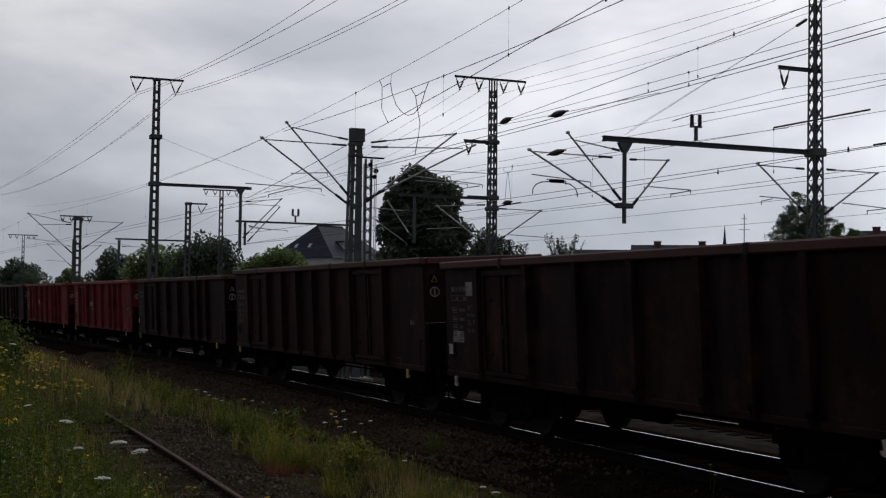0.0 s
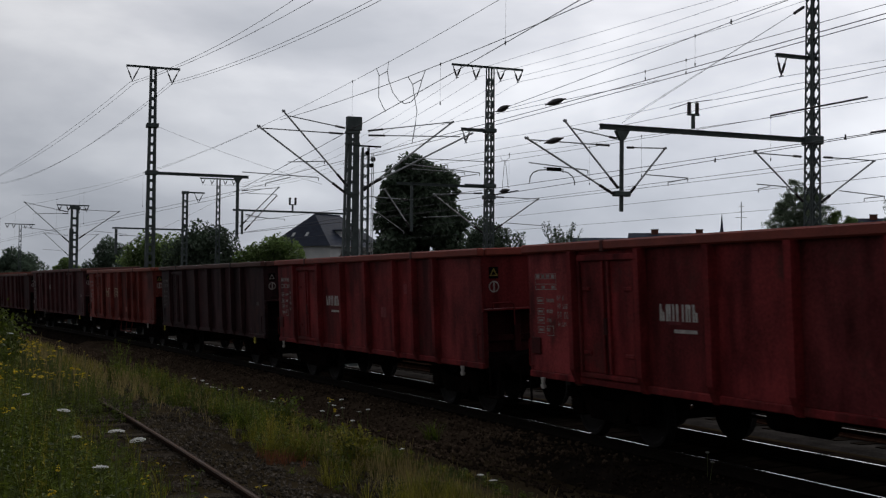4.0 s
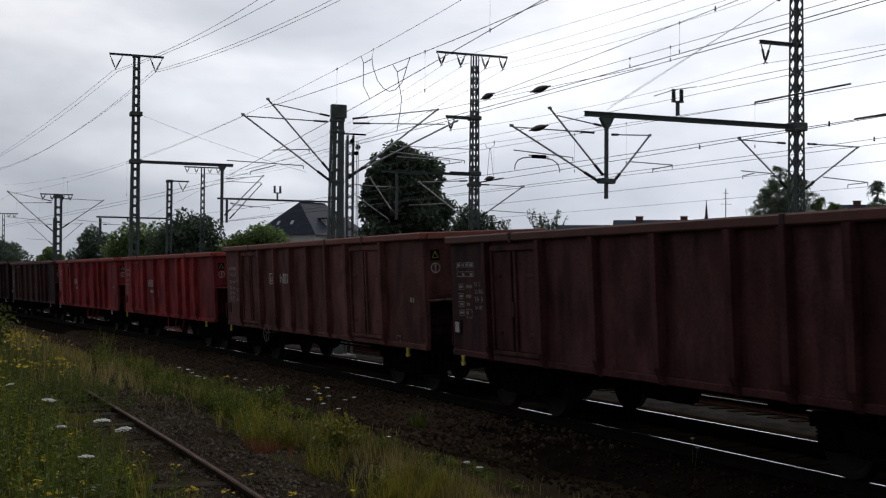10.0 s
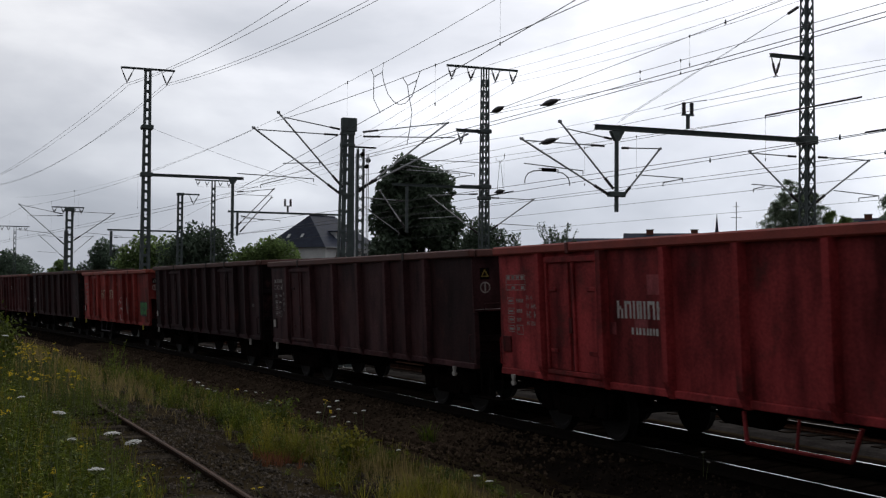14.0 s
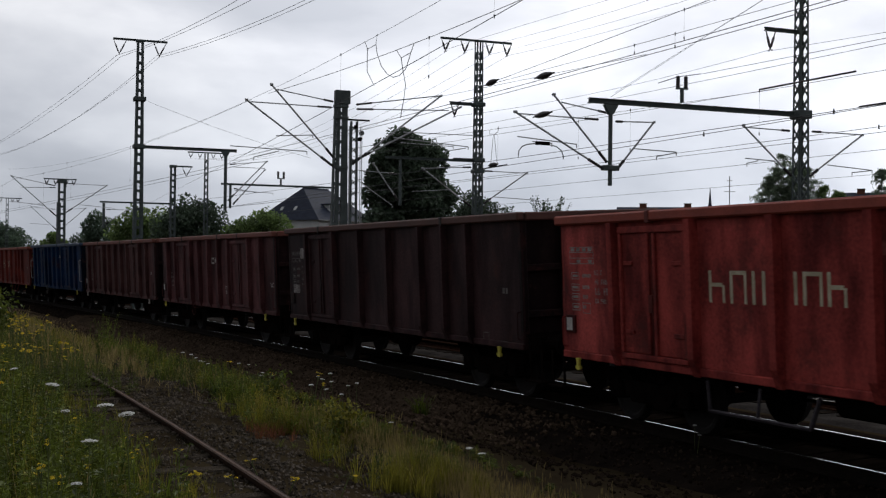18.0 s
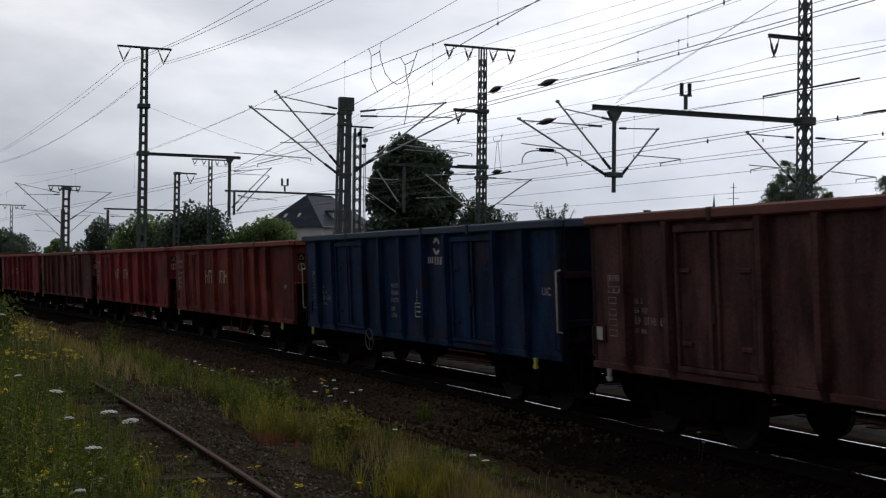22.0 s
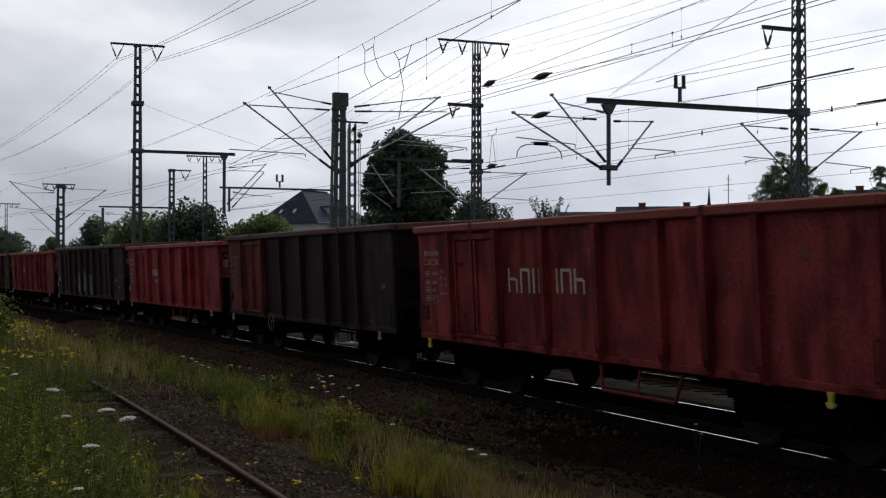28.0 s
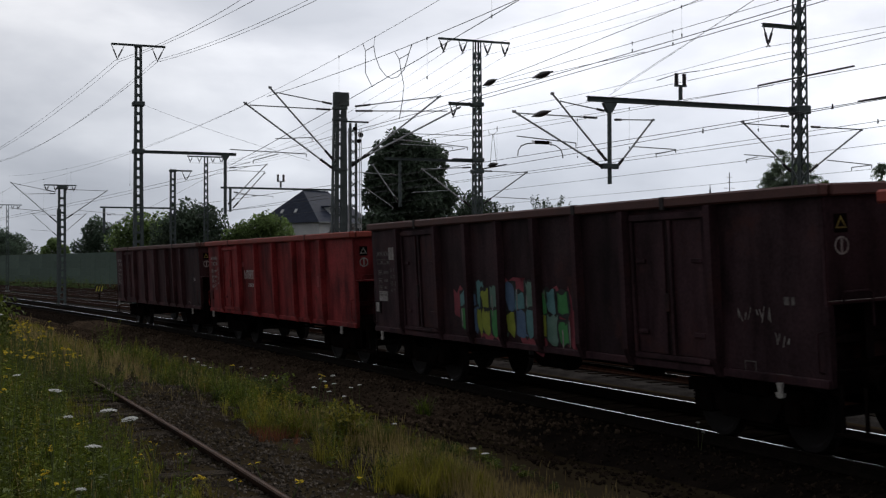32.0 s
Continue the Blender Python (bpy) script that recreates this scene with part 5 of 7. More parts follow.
for k in range(11):
    part("batten", block(-0.49 + 0.013 * k, -0.25 + 0.007 * k, -0.086, -0.078, 0.2 + 0.7 * k, 0.32 + 0.7 * k), MAST, post)
for k in range(17):
    part("batten", block(-0.26, -0.06, -0.09, -0.075, 0.1 + 0.5 * k, 0.20 + 0.5 * k), MAST, post)
    part("batten", block(-0.26, -0.06, 0.075, 0.09, 0.1 + 0.5 * k, 0.20 + 0.5 * k), MAST, post)
# the guide tower of the weights
for x in (0.27, 0.48):
    for y in (-0.06, 0.06):
        part("guide_rail", block(x - 0.022, x + 0.022, y - 0.022, y + 0.022, FOOT, 7.4), MAST, post)
for k in range(19):
    bm = bmesh.new()
    for y in (-0.06, 0.06):
        rod(bm, (0.27, y, 0.2 + 0.38 * k), (0.48, y, 0.39 + 0.38 * k), 0.014, n=4)
        rod(bm, (0.48, y, 0.2 + 0.38 * k), (0.27, y, 0.39 + 0.38 * k), 0.014, n=4)
    part("guide_lacing", bm, MAST, post)
part("cap", block(-0.34, 0.20, -0.12, 0.12, 7.98, 8.46, 0.015), MAST, post)
part("foot_block", block(-0.5, 0.5, -0.5, 0.5, -0.9, -0.3, 0.03), CONCRETE, post)
cantilever(post, [("tube", (3.25, 5.72), (0.07, 7.92)), ("tie", (3.23, 7.84), (0.21, 7.87)), ("thin", (-0.47, 6.33), (2.21, 6.26)), ("thin", (1.22, 6.23), (0.34, 5.98))], 3.54)
cantilever(post, [("tube", (3.28, 5.98), (0.93, 8.50)), ("tie", (3.25, 8.03), (1.13, 8.35)), ("thin", (1.11, 6.75), (2.42, 6.84))], 3.54)
cantilever(post, [("tube", (3.82, 5.85), (7.19, 8.49)), ("tie", (3.82, 7.97), (7.19, 8.51))], 3.54)
cantilever(post, [("tube", (3.82, 5.95), (7.95, 8.12)), ("tie", (3.82, 7.83), (7.51, 7.99)), ("thin", (5.4, 6.9), (8.3, 6.7)), ("thin", (8.2, 6.65), (7.4, 6.5))], 3.54)
for z in (5.75, 7.5, 7.9):
    part("bracket_ring", block(-0.37, 0.14, -0.11, 0.11, z - 0.05, z + 0.05, 0.012), MAST, post)
br = part("pulley_bracket", block(0.10, 0.95, -0.03, 0.03, 7.42, 7.48, 0.01), UNDER, post)
for k, (x, r) in enumerate(((0.42, 0.07), (0.62, 0.085), (0.55, 0.075))):
    bm = bmesh.new()
    turned(bm, (x, -0.10 - 0.05 * k, 7.20 - 0.22 * k), (0, 1, 0), [(0, r), (0.02, r), (0.03, r * 0.8), (0.05, r * 0.8), (0.06, r), (0.08, r)], 16)
    part("pulley", bm, UNDER, br)
for x in (0.16, 0.56, 0.62):
    bm = bmesh.new()
    rod(bm, (x, -0.16, 1.0), (x, -0.16, 7.2), 0.022 if x < 0.3 else 0.014, n=5)
    part("weight_rope", bm, TUBE, br)
for k in range(12):
    bm = bmesh.new()
    turned(bm, (0.375, 0.0, 2.2 + 0.13 * k), (0, 0, 1), [(0, 0.08), (0.11, 0.08)], 12)
    part("tension_weight", bm, CONCRETE, post)
tagged(post, "battened green steel post with four arms and hanging tension weights", "catenary mast", "masts of the overhead line")

m2 = lattice("catenary_mast", 50.2, 13.5, 12.5, 0.46, 0.30, "green lattice mast with a crossarm of four hanging insulators", 0.5)
arm_beam(m2, 11.63 - 13.5, 15.13 - 13.5, 12.48, 0.09, "crossarm")
for x in (11.69, 12.62, 13.83, 14.70):
    vee(m2, x - 13.5, 12.42, 0.40, 0.5)
arm_beam(m2, 12.11 - 13.5, 0.2, 9.6, 0.14, "bracket")
vee(m2, 12.19 - 13.5, 9.53, 0.33, 0.5)
arm_beam(m2, 12.31 - 13.5, 0.2, 7.1, 0.12, "bracket")
arm_beam(m2, 9.10 - 13.5, -0.15, 7.05, 0.11, "girder")
part("hanging_post", block(9.80 - 13.5 - 0.055, 9.80 - 13.5 + 0.055, -0.055, 0.055, 4.95, 6.97, 0.01), MAST, m2)
cantilever(m2, [("tube", (9.72, 5.15), (8.55, 6.75)), ("tie", (9.70, 6.33), (7.79, 6.43)), ("thin", (7.67, 6.11), (9.45, 4.94))], 13.5)
cantilever(m2, [("tube", (13.2, 5.0), (10.84, 6.63)), ("tie", (13.3, 6.78), (10.88, 6.63)), ("thin", (10.36, 5.59), (12.2, 5.73))], 13.5)
cantilever(m2, [("thin", (9.80, 7.71), (12.3, 7.66)), ("thin", (9.93, 8.18), (13.3, 8.2))], 13.5)
cantilever(m2, [("tube", (13.8, 5.15), (15.95, 6.61)), ("tie", (13.75, 6.63), (15.95, 6.61)), ("thin", (14.32, 5.47), (16.45, 5.39))], 13.5)
for z in (6.6, 7.1, 9.6):
    part("arm_clamp", block(-0.25, 0.25, -0.25, 0.25, z - 0.09, z + 0.09, 0.02), MAST, m2)

m1 = lattice("catenary_mast", 70.5, 3.5, 14.95, 0.62, 0.36, "tall battened green mast with a girder and twin feeder wires", 0.52, 0.12, 0.30, True)
arm_beam(m1, 1.99 - 3.5, 5.02 - 3.5, 14.94, 0.11, "crossarm")
vee(m1, 2.02 - 3.5, 14.88, 0.70, 0.78)
vee(m1, 4.25 - 3.5, 14.88, 0.70, 0.78)
arm_beam(m1, 0.3, 9.10 - 3.5, 8.9, 0.17, "girder")
for z in (8.9, 11.6):
    part("girder_clamp", block(-0.33, 0.33, -0.33, 0.33, z - 0.12, z + 0.12, 0.02), MAST, m1)
hp = part("hanging_post", block(8.46 - 3.5 - 0.08, 8.46 - 3.5 + 0.08, -0.08, 0.08, 5.4, 8.8, 0.01), MAST, m1)
bm = bmesh.new()
prism(bm, [(4.96 - 0.24, 8.81), (4.96 + 0.24, 8.81), (4.96 + 0.085, 8.55), (4.96 - 0.085, 8.55)], -0.085, 0.085)
bmesh.ops.recalc_face_normals(bm, faces=bm.faces[:])
part("gusset", bm, MAST, hp)
cantilever(m1, [("tube", (8.6, 5.95), (10.90, 8.36)), ("tie", (8.6, 8.09), (10.90, 8.36)), ("thin", (8.7, 7.96), (10.8, 7.95)), ("thin", (9.0, 6.6), (11.3, 6.5))], 3.5)
part("hanging_post", block(8.76 - 3.5 - 0.06, 8.76 - 3.5 + 0.06, -0.07, 0.07, 5.55, 6.9, 0.01), MAST, m1)
cantilever(m1, [("tube", (8.9, 5.75), (10.78, 7.85)), ("tie", (8.9, 6.72), (10.3, 6.5))], 3.5)
arm_beam(m1, 8.2 - 3.5, 15.1 - 3.5, 6.95, 0.11, "low_girder")
stand = part("insulator_stand", block(11.77 - 3.5 - 0.05, 11.77 - 3.5 + 0.05, -0.05, 0.05, 7.02, 7.36, 0.01), MAST, m1)
part("stand_plate", block(11.55 - 3.5, 11.99 - 3.5, -0.06, 0.06, 7.36, 7.41), MAST, stand)
for x in (11.60, 11.94):
    bm = bmesh.new()
    insulator(bm, (x - 3.5, 0, 7.41), (x - 3.5, 0, 7.80), 0.08, 5)
    part("insulator", bm, PORCELAIN, stand)

m0 = lattice("catenary_mast", 88.0, 2.85, 8.0, 0.56, 0.50, "battened green mast with bracket arms over two tracks", 0.5, 0.25, 0.26, True)
arm_beam(m0, 1.65 - 2.85, 3.82 - 2.85, 8.02, 0.08, "crossarm")
for x in (1.7, 2.3, 3.0, 3.5):
    vee(m0, x - 2.85, 7.98, 0.28, 0.34)
cantilever(m0, [("tube", (2.55, 5.42), (-0.45, 8.11)), ("tie", (2.55, 7.52), (-0.45, 8.11)), ("tie", (2.55, 7.44), (0.22, 7.36)), ("thin", (-0.6, 6.4), (1.6, 6.2))], 2.85)
cantilever(m0, [("tube", (3.12, 5.70), (5.85, 7.68)), ("tie", (3.10, 7.74), (5.85, 7.68)), ("thin", (3.9, 6.3), (6.4, 6.1))], 2.85)

m5 = lattice("catenary_mast", 102.0, 14.5, 10.4, 0.50, 0.44, "battened green mast with a short bracket", 0.5, 0.2, 0.26, True)
arm_beam(m5, 0.2, 1.6, 10.33, 0.12, "bracket")
vee(m5, 0.75, 10.27, 0.75, 0.75)
arm_beam(m5, 8.66 - 14.5, -0.2, 7.2, 0.13, "girder")
part("hanging_post", block(8.97 - 14.5 - 0.1, 8.97 - 14.5 + 0.1, -0.1, 0.1, 5.1, 7.1), MAST, m5)
cantilever(m5, [("tie", (9.1 + 0.0, 6.6), (10.9, 6.6)), ("tube", (9.1, 5.4), (10.9, 6.6))], 14.5)
m6 = lattice("catenary_mast", 114.0, 21.05, 12.7, 0.46, 0.34, "distant lattice mast with a crossarm of hanging insulators", 0.6)
arm_beam(m6, -1.75, 1.55, 12.65, 0.12, "crossarm")
for x in (-1.65, -0.8, 0.45, 1.25):
    vee(m6, x, 12.6, 0.4, 0.45)
mm = lattice("catenary_mast", 150.0, 9.4, 9.6, 0.34, 0.30, "distant lattice mast with a crossarm of small insulators", 0.6)
arm_beam(mm, -1.7, 1.6, 9.6, 0.1, "crossarm")
for x in (-1.6, -0.9, 0.4, 1.0):
    vee(mm, x, 9.55, 0.35, 0.4)
for s, off, zt in ((132.0, 11.5, 8.4),):
    far = lattice("catenary_mast", s, off, zt, 0.44, 0.40, "distant green lattice mast with bracket arms", 0.6)
    cantilever(far, [("tube", (-0.2, 5.6), (-2.7, 7.9)), ("tie", (-0.2, 7.7), (-2.7, 7.9)), ("thin", (-2.8, 6.2), (-0.9, 6.1))])
    cantilever(far, [("tube", (0.2, 5.6), (2.7, 7.9)), ("tie", (0.2, 7.7), (2.7, 7.9))])


def wire(name, points, r, label, group="overhead wires", droppers=(), n=5):
    root = empty(name)
    part("strand", cable(points, r * 0.74, n), WIRE, root)
    for p, q in droppers:
        bm = bmesh.new()
        rod(bm, p, q, 0.003, n=4, caps=False)
        drop = part("dropper", bm, WIRE, root)
        for c in (Vector(p), Vector(q)):
            bm = bmesh.new()
            rod(bm, c + Vector((0, 0, 0.035)), c - Vector((0, 0, 0.045)), 0.018, 0.012, n=6)
            part("dropper_clamp", bm, PORCELAIN, drop)
    return tagged(root, label, "overhead wire", group)


def sagged(s, supports, high, low):
    for a, b in zip(supports[:-1], supports[1:]):
        if a <= s <= b:
            k = (s - a) / (b - a)
            return high - (high - low) * 4 * k * (1 - k)
    return high


def catenary(off, contact, high, low, supports, r=0.012, twin=0.0, first=0, last=None, zig=0.25):
    """A contact wire below a sagging carrier with droppers, along a track."""
    last = last or supports[-1]

    def side(s):
        j = sum(1 for a in supports if a <= s)
        a, b = supports[max(0, j - 1)], supports[min(len(supports) - 1, j)]
        k = 0 if b == a else (s - a) / (b - a)
        return off + zig * (1 - 2 * k) * (1 if j % 2 else -1)

    ss = [first + (last - first) * i / 60 for i in range(61)]
    carrier = [at(s, side(s), sagged(s, supports, high, low)) for s in ss]
    line = [at(s, side(s), contact) for s in ss]
    drops, s = [], first + 30.0
    while s < last and s < 110:
        drops.append((at(s, side(s), sagged(s, supports, high, low)), at(s, side(s), contact)))
        s += 7.5
    wire("carrier_wire", carrier, r * 0.85, "thin sagging carrier wire with droppers", droppers=drops)
    wire("contact_wire", line, r * 1.1, "dark contact wire above a track")
    if twin:
        wire("contact_wire", [p + Vector((0, 0, -twin)) for p in line], r * 1.1, "dark contact wire above a track")


catenary(0.0, 5.92, 7.95, 7.62, [41, 88, 122, 168, 230], 0.009, 0.14, 41)
# wires along the yard: how far beyond the main track, from and to (metres along it), height as a polynomial of the place, radius
def strung(off, s0, s1, coeffs, r, label, group="overhead wires", droppers=()):
    def height(s):
        return sum(c * s ** k for k, c in enumerate(coeffs))

    drops = [(at(s, off, height(s)), at(s, off, height(s) - d)) for s, d in droppers]
    return wire("overhead_wire", [at(s0 + (s1 - s0) * k / 40, off, height(s0 + (s1 - s0) * k / 40)) for k in range(41)], r, label, group, drops)


strung(0.5, 44, 3, (9.77016, -0.08392), 0.013, "dark wire rising to its anchor")
strung(0.5, 62, 44, (9.77016, -0.08392), 0.006, "thin wire rising to its anchor")
strung(0.5, 46, 3, (10.551, -0.093107, 0.000817), 0.008, "thin wire rising to its anchor", droppers=[(33.4, 1.32), (24.0, 1.03)])
strung(0.5, 95, 46, (10.551, -0.093107, 0.000817), 0.006, "thin wire rising to its anchor", droppers=[(60, 1.6), (75, 1.4)])
strung(0.5, 40, 3, (8.74956, -0.065283, 0.001195), 0.012, "thin wire rising to its anchor", droppers=[(27.4, 0.95)])
for off, s0, s1, coeffs, r, drops in (
    (6.3, 36, 3, (9.86603, -0.04668), 0.012, [(25.4, 0.70)]),
    (6.6, 36, 3, (8.18829, 0.001996), 0.010, [(28.0, 0.2), (26.2, 0.32), (18.0, 0.5)]),
    (6.3, 40, 27, (6.97275, 0.031508), 0.010, []),
    (6.3, 60, 3, (8.02796, -0.004474), 0.015, []),
    (6.5, 50, 3, (8.01489, -0.005696), 0.014, []),
    (11.0, 60, 0, (7.82255, 0.005585), 0.010, []),
    (9.5, 29, 0, (7.31626, 0.017565), 0.010, []),
    (11.0, 60, 0, (6.98761, 0.013098), 0.010, [(38, 1.3), (28.5, 1.2)]),
    (11.1, 60, 28, (6.57448, 0.027901), 0.009, [(44, 1.4), (35, 1.3)]),
    (6.1, 70, 3, (5.46642, 0.005317), 0.011, []),
    (6.6, 70, 3, (5.77294, -0.006858), 0.011, []),
    (11.0, 80, 0, (5.91181, 0.000102), 0.010, []),
    (11.2, 80, 0, (5.72549, 0.003299), 0.010, []),
    (14.7, 80, 0, (5.88265, -0.001946), 0.010, []),
    (19.0, 80, 0, (5.57037, 0.000202), 0.009, []),
    (15.0, 33, 2, (7.96929, 0.046594), 0.009, []),
):
    strung(off, s0, s1, coeffs, r, "thin dark overhead wire above the yard", droppers=drops)
for off, s, z in ((6.3, 24.0, 8.75), (6.6, 21.5, 8.23), (6.3, 18.2, 7.95), (6.5, 15.0, 7.93), (11.0, 22.5, 7.95), (11.0, 16.0, 7.2), (9.5, 19.0, 7.65), (11.0, 12.5, 7.89), (6.1, 20.0, 5.57), (6.6, 25.0, 5.60), (11.0, 24.0, 5.91), (14.7, 20.0, 5.84), (0.5, 20.0, 8.09), (0.5, 15.5, 8.47)):
    c = at(s, off, z)
    bm = bmesh.new()
    rod(bm, c - Vector((0, 0, 0.05)), c + Vector((0, 0, 0.06)), 0.024, 0.014, n=6)
    tagged(part("wire_clamp", bm, PORCELAIN), "small dark clamp on an overhead wire", "clamp", "clamps on the wires")


def spindle(p, q, r):
    """A long insulator that tapers to both ends, with fine sheds."""
    bm = bmesh.new()
    d = Vector(q) - Vector(p)
    prof = [(0.0, 0.02), (d.length * 0.12, 0.025)]
    for k in range(15):
        u = 0.14 + 0.72 * k / 14
        prof.append((d.length * u, r * (0.45 + 0.55 * math.sin(math.pi * (u - 0.14) / 0.72)) * (1.0 if k % 2 else 0.86)))
    turned(bm, p, d, prof + [(d.length * 0.88, 0.025), (d.length, 0.02)], 12)
    return bm


for p, q, r in (((35.91, 6.3, 8.17), (35.0, 6.3, 8.25), 0.10), ((32.75, 6.3, 7.97), (31.6, 6.3, 8.0), 0.10), ((32.8, 6.3, 6.82), (31.7, 6.3, 6.86), 0.095)):
    tagged(part("line_insulator", spindle(at(*p), at(*q), r), PORCELAIN), "dark spindle-shaped insulator in an overhead wire", "insulator", "insulators in the wires")
# section insulator that hangs between the wires of one track
sec = empty("section_insulator", Matrix.Identity(4))
bm = bmesh.new()
rod(bm, at(45.07, 11.0, 6.27), at(43.06, 11.0, 6.31), 0.02)
part("runner", bm, UNDER, sec)
part("insulator", spindle(at(44.6, 11.0, 6.36), at(43.75, 11.0, 6.38), 0.10), PORCELAIN, sec)
for a, b in (((44.37, 6.42), (44.17, 7.59)), ((43.87, 6.45), (44.1, 7.57)), ((44.17, 7.59), (44.45, 7.62)), ((44.45, 7.62), (44.5, 7.78)), ((44.1, 7.57), (43.80, 7.66)), ((43.80, 7.66), (43.77, 7.86))):
    bm = bmesh.new()
    rod(bm, at(a[0], 11.0, a[1]), at(b[0], 11.0, b[1]), 0.009, n=5)
    part("hanger", bm, WIRE, sec)
tagged(sec, "small section insulator hanging on two thin hangers", "insulator")
for s0, s1, off, z in ((28.5, 24.8, 11.0, 7.41), (28.7, 25.0, 14.7, 7.17)):
    bm = bmesh.new()
    rod(bm, at(s0, off, z), at(s1, off, z), 0.026, n=8)
    tagged(part("insulating_rod", bm, PORCELAIN), "long black insulating rod in an overhead wire", "insulator", "insulators in the wires")
# slack jumper cables between the wires
JUMPERS = [
    ((30.7, 8.49), (30.8, 8.23), (30.7, 7.96), (30.4, 7.59), (30.0, 7.33), (29.6, 7.19), (29.2, 7.18), (28.8, 7.30), (28.6, 7.52), (28.5, 7.66), (28.3, 7.86)),
    ((31.6, 8.44), (31.4, 8.22), (31.4, 7.92), (31.4, 7.60), (31.1, 7.32), (30.9, 7.15)),
    ((29.4, 7.86), (29.1, 7.62), (29.0, 7.34), (28.8, 6.89), (28.9, 6.54), (29.1, 6.09)),
]
for pts in JUMPERS:
    wire("jumper_cable", [at(s, 0.5, z) for s, z in pts], 0.014, "slack dark jumper cable hanging between wires", "jumper cables")
for a, b in (((30.8, 8.23), (31.35, 8.2)), ((28.5, 7.66), (29.1, 7.62))):
    wire("jumper_cable", [at(a[0], 0.5, a[1]), at(b[0], 0.5, b[1])], 0.014, "short dark jumper cable joining two wires", "jumper cables")


def span(a, b, sag, n=14):
    a, b = Vector(a), Vector(b)
    return [a + (b - a) * (i / n) - Vector((0, 0, sag * 4 * (i / n) * (1 - i / n))) for i in range(n + 1)]


# twin feeders on the tall mast
for off, here, there in ((2.20, (16.9088, -0.160419, 0.00169), (21.1016, -0.140833, 0.000569)), (2.44, (13.8866, -0.064105, 0.000922), (22.0556, -0.164962, 0.000709)),
                         (4.43, (14.704, -0.094117, 0.00122), (26.8452, -0.264348, 0.001196)), (4.67, (14.6703, -0.093739, 0.001211), (25.6575, -0.239569, 0.001085))):
    strung(off, 70.5, 20, here, 0.0145, "thin twin feeder wire slung between tall masts", "feeder wires")
    strung(off, 70.5, 135, there, 0.0135, "thin twin feeder wire slung between tall masts", "feeder wires")
for off, off2, here in ((11.98, 19.5, (9.30417, 0.105779, -0.001039)), (12.9, 20.3, (13.9325, -0.122302, 0.001669)), (14.1, 21.6, (12.3903, -0.044023, 0.000689)), (14.97, 22.4, (14.4961, -0.145144, 0.001875))):
    strung(off, 50.2, 12, here, 0.009, "thin feeder wire on a crossarm", "feeder wires")
    wire("feeder_wire", span(at(50.2, off, 11.93), at(114.0, off2, 12.05), 1.5), 0.009, "thin feeder wire on a crossarm", "feeder wires")
wire("feeder_wire", span(at(50.2, 12.36, 9.02), at(33.0, 15.07, 9.56), 0.25), 0.009, "thin feeder wire on a bracket", "feeder wires")
wire("stay_wire", span(at(70.5, 3.7, 11.6), at(64.0, 11.0, 8.1), 0.15), 0.010, "thin stay wire of a tall mast", "feeder wires")
# twin stays that hold up the girder's end, with their insulator, and the bar between the girder's insulators
for d in (0.0, 0.14):
    wire("stay_wire", [m3.matrix_basis @ Vector(p) for p in ((-0.20, 0, 12.0), (-7.2 + d, 0, 7.62 + d))], 0.008, "thin slanting stay between mast and girder", "feeder wires")
bm = bmesh.new()
insulator(bm, m3.matrix_basis @ Vector((-0.35, 0, 11.91)), m3.matrix_basis @ Vector((-0.75, 0, 11.65)), 0.06, 5)
tagged(part("line_insulator", bm, PORCELAIN), "dark ribbed insulator in a slanting stay", "insulator", "insulators in the wires")
wire("jumper_cable", [m3.matrix_basis @ Vector(p) for p in ((-5.49, 0, 8.17), (-4.76, 0, 8.42), (-4.47, 0, 8.47), (-3.9, 0, 8.57))], 0.018, "dark cable over two upright insulators", "jumper cables")
# ---------------------------------------------------------------- beyond the tracks: barrier, houses, trees


def leaf_cloud(name, count, places, size, mat, parent, seed, flat=0.0, slim=0.5):
    """Many small folded leaves, each its own island."""
    rng = random.Random(seed)
    verts, faces = [], []
    for _ in range(count):
        c = places(rng)
        r = size * rng.uniform(0.6, 1.4)
        e = Euler((rng.uniform(-1.1, 1.1) * (1 - flat), rng.uniform(-1.1, 1.1) * (1 - flat), rng.uniform(0, 6.28))).to_matrix()
        b = len(verts)
        for v in ((-1, 0, 0), (0, -slim, 0.24 * slim), (1, 0, -0.1), (0, slim, 0.24 * slim)):
            verts.append(tuple(Vector(c) + e @ (Vector(v) * r)))
        faces += [(b, b + 1, b + 2), (b, b + 2, b + 3)]
    me = bpy.data.meshes.new(name)
    me.from_pydata(verts, [], faces)
    me.update()
    ob = piece(name, me, mat, parent)
    return ob


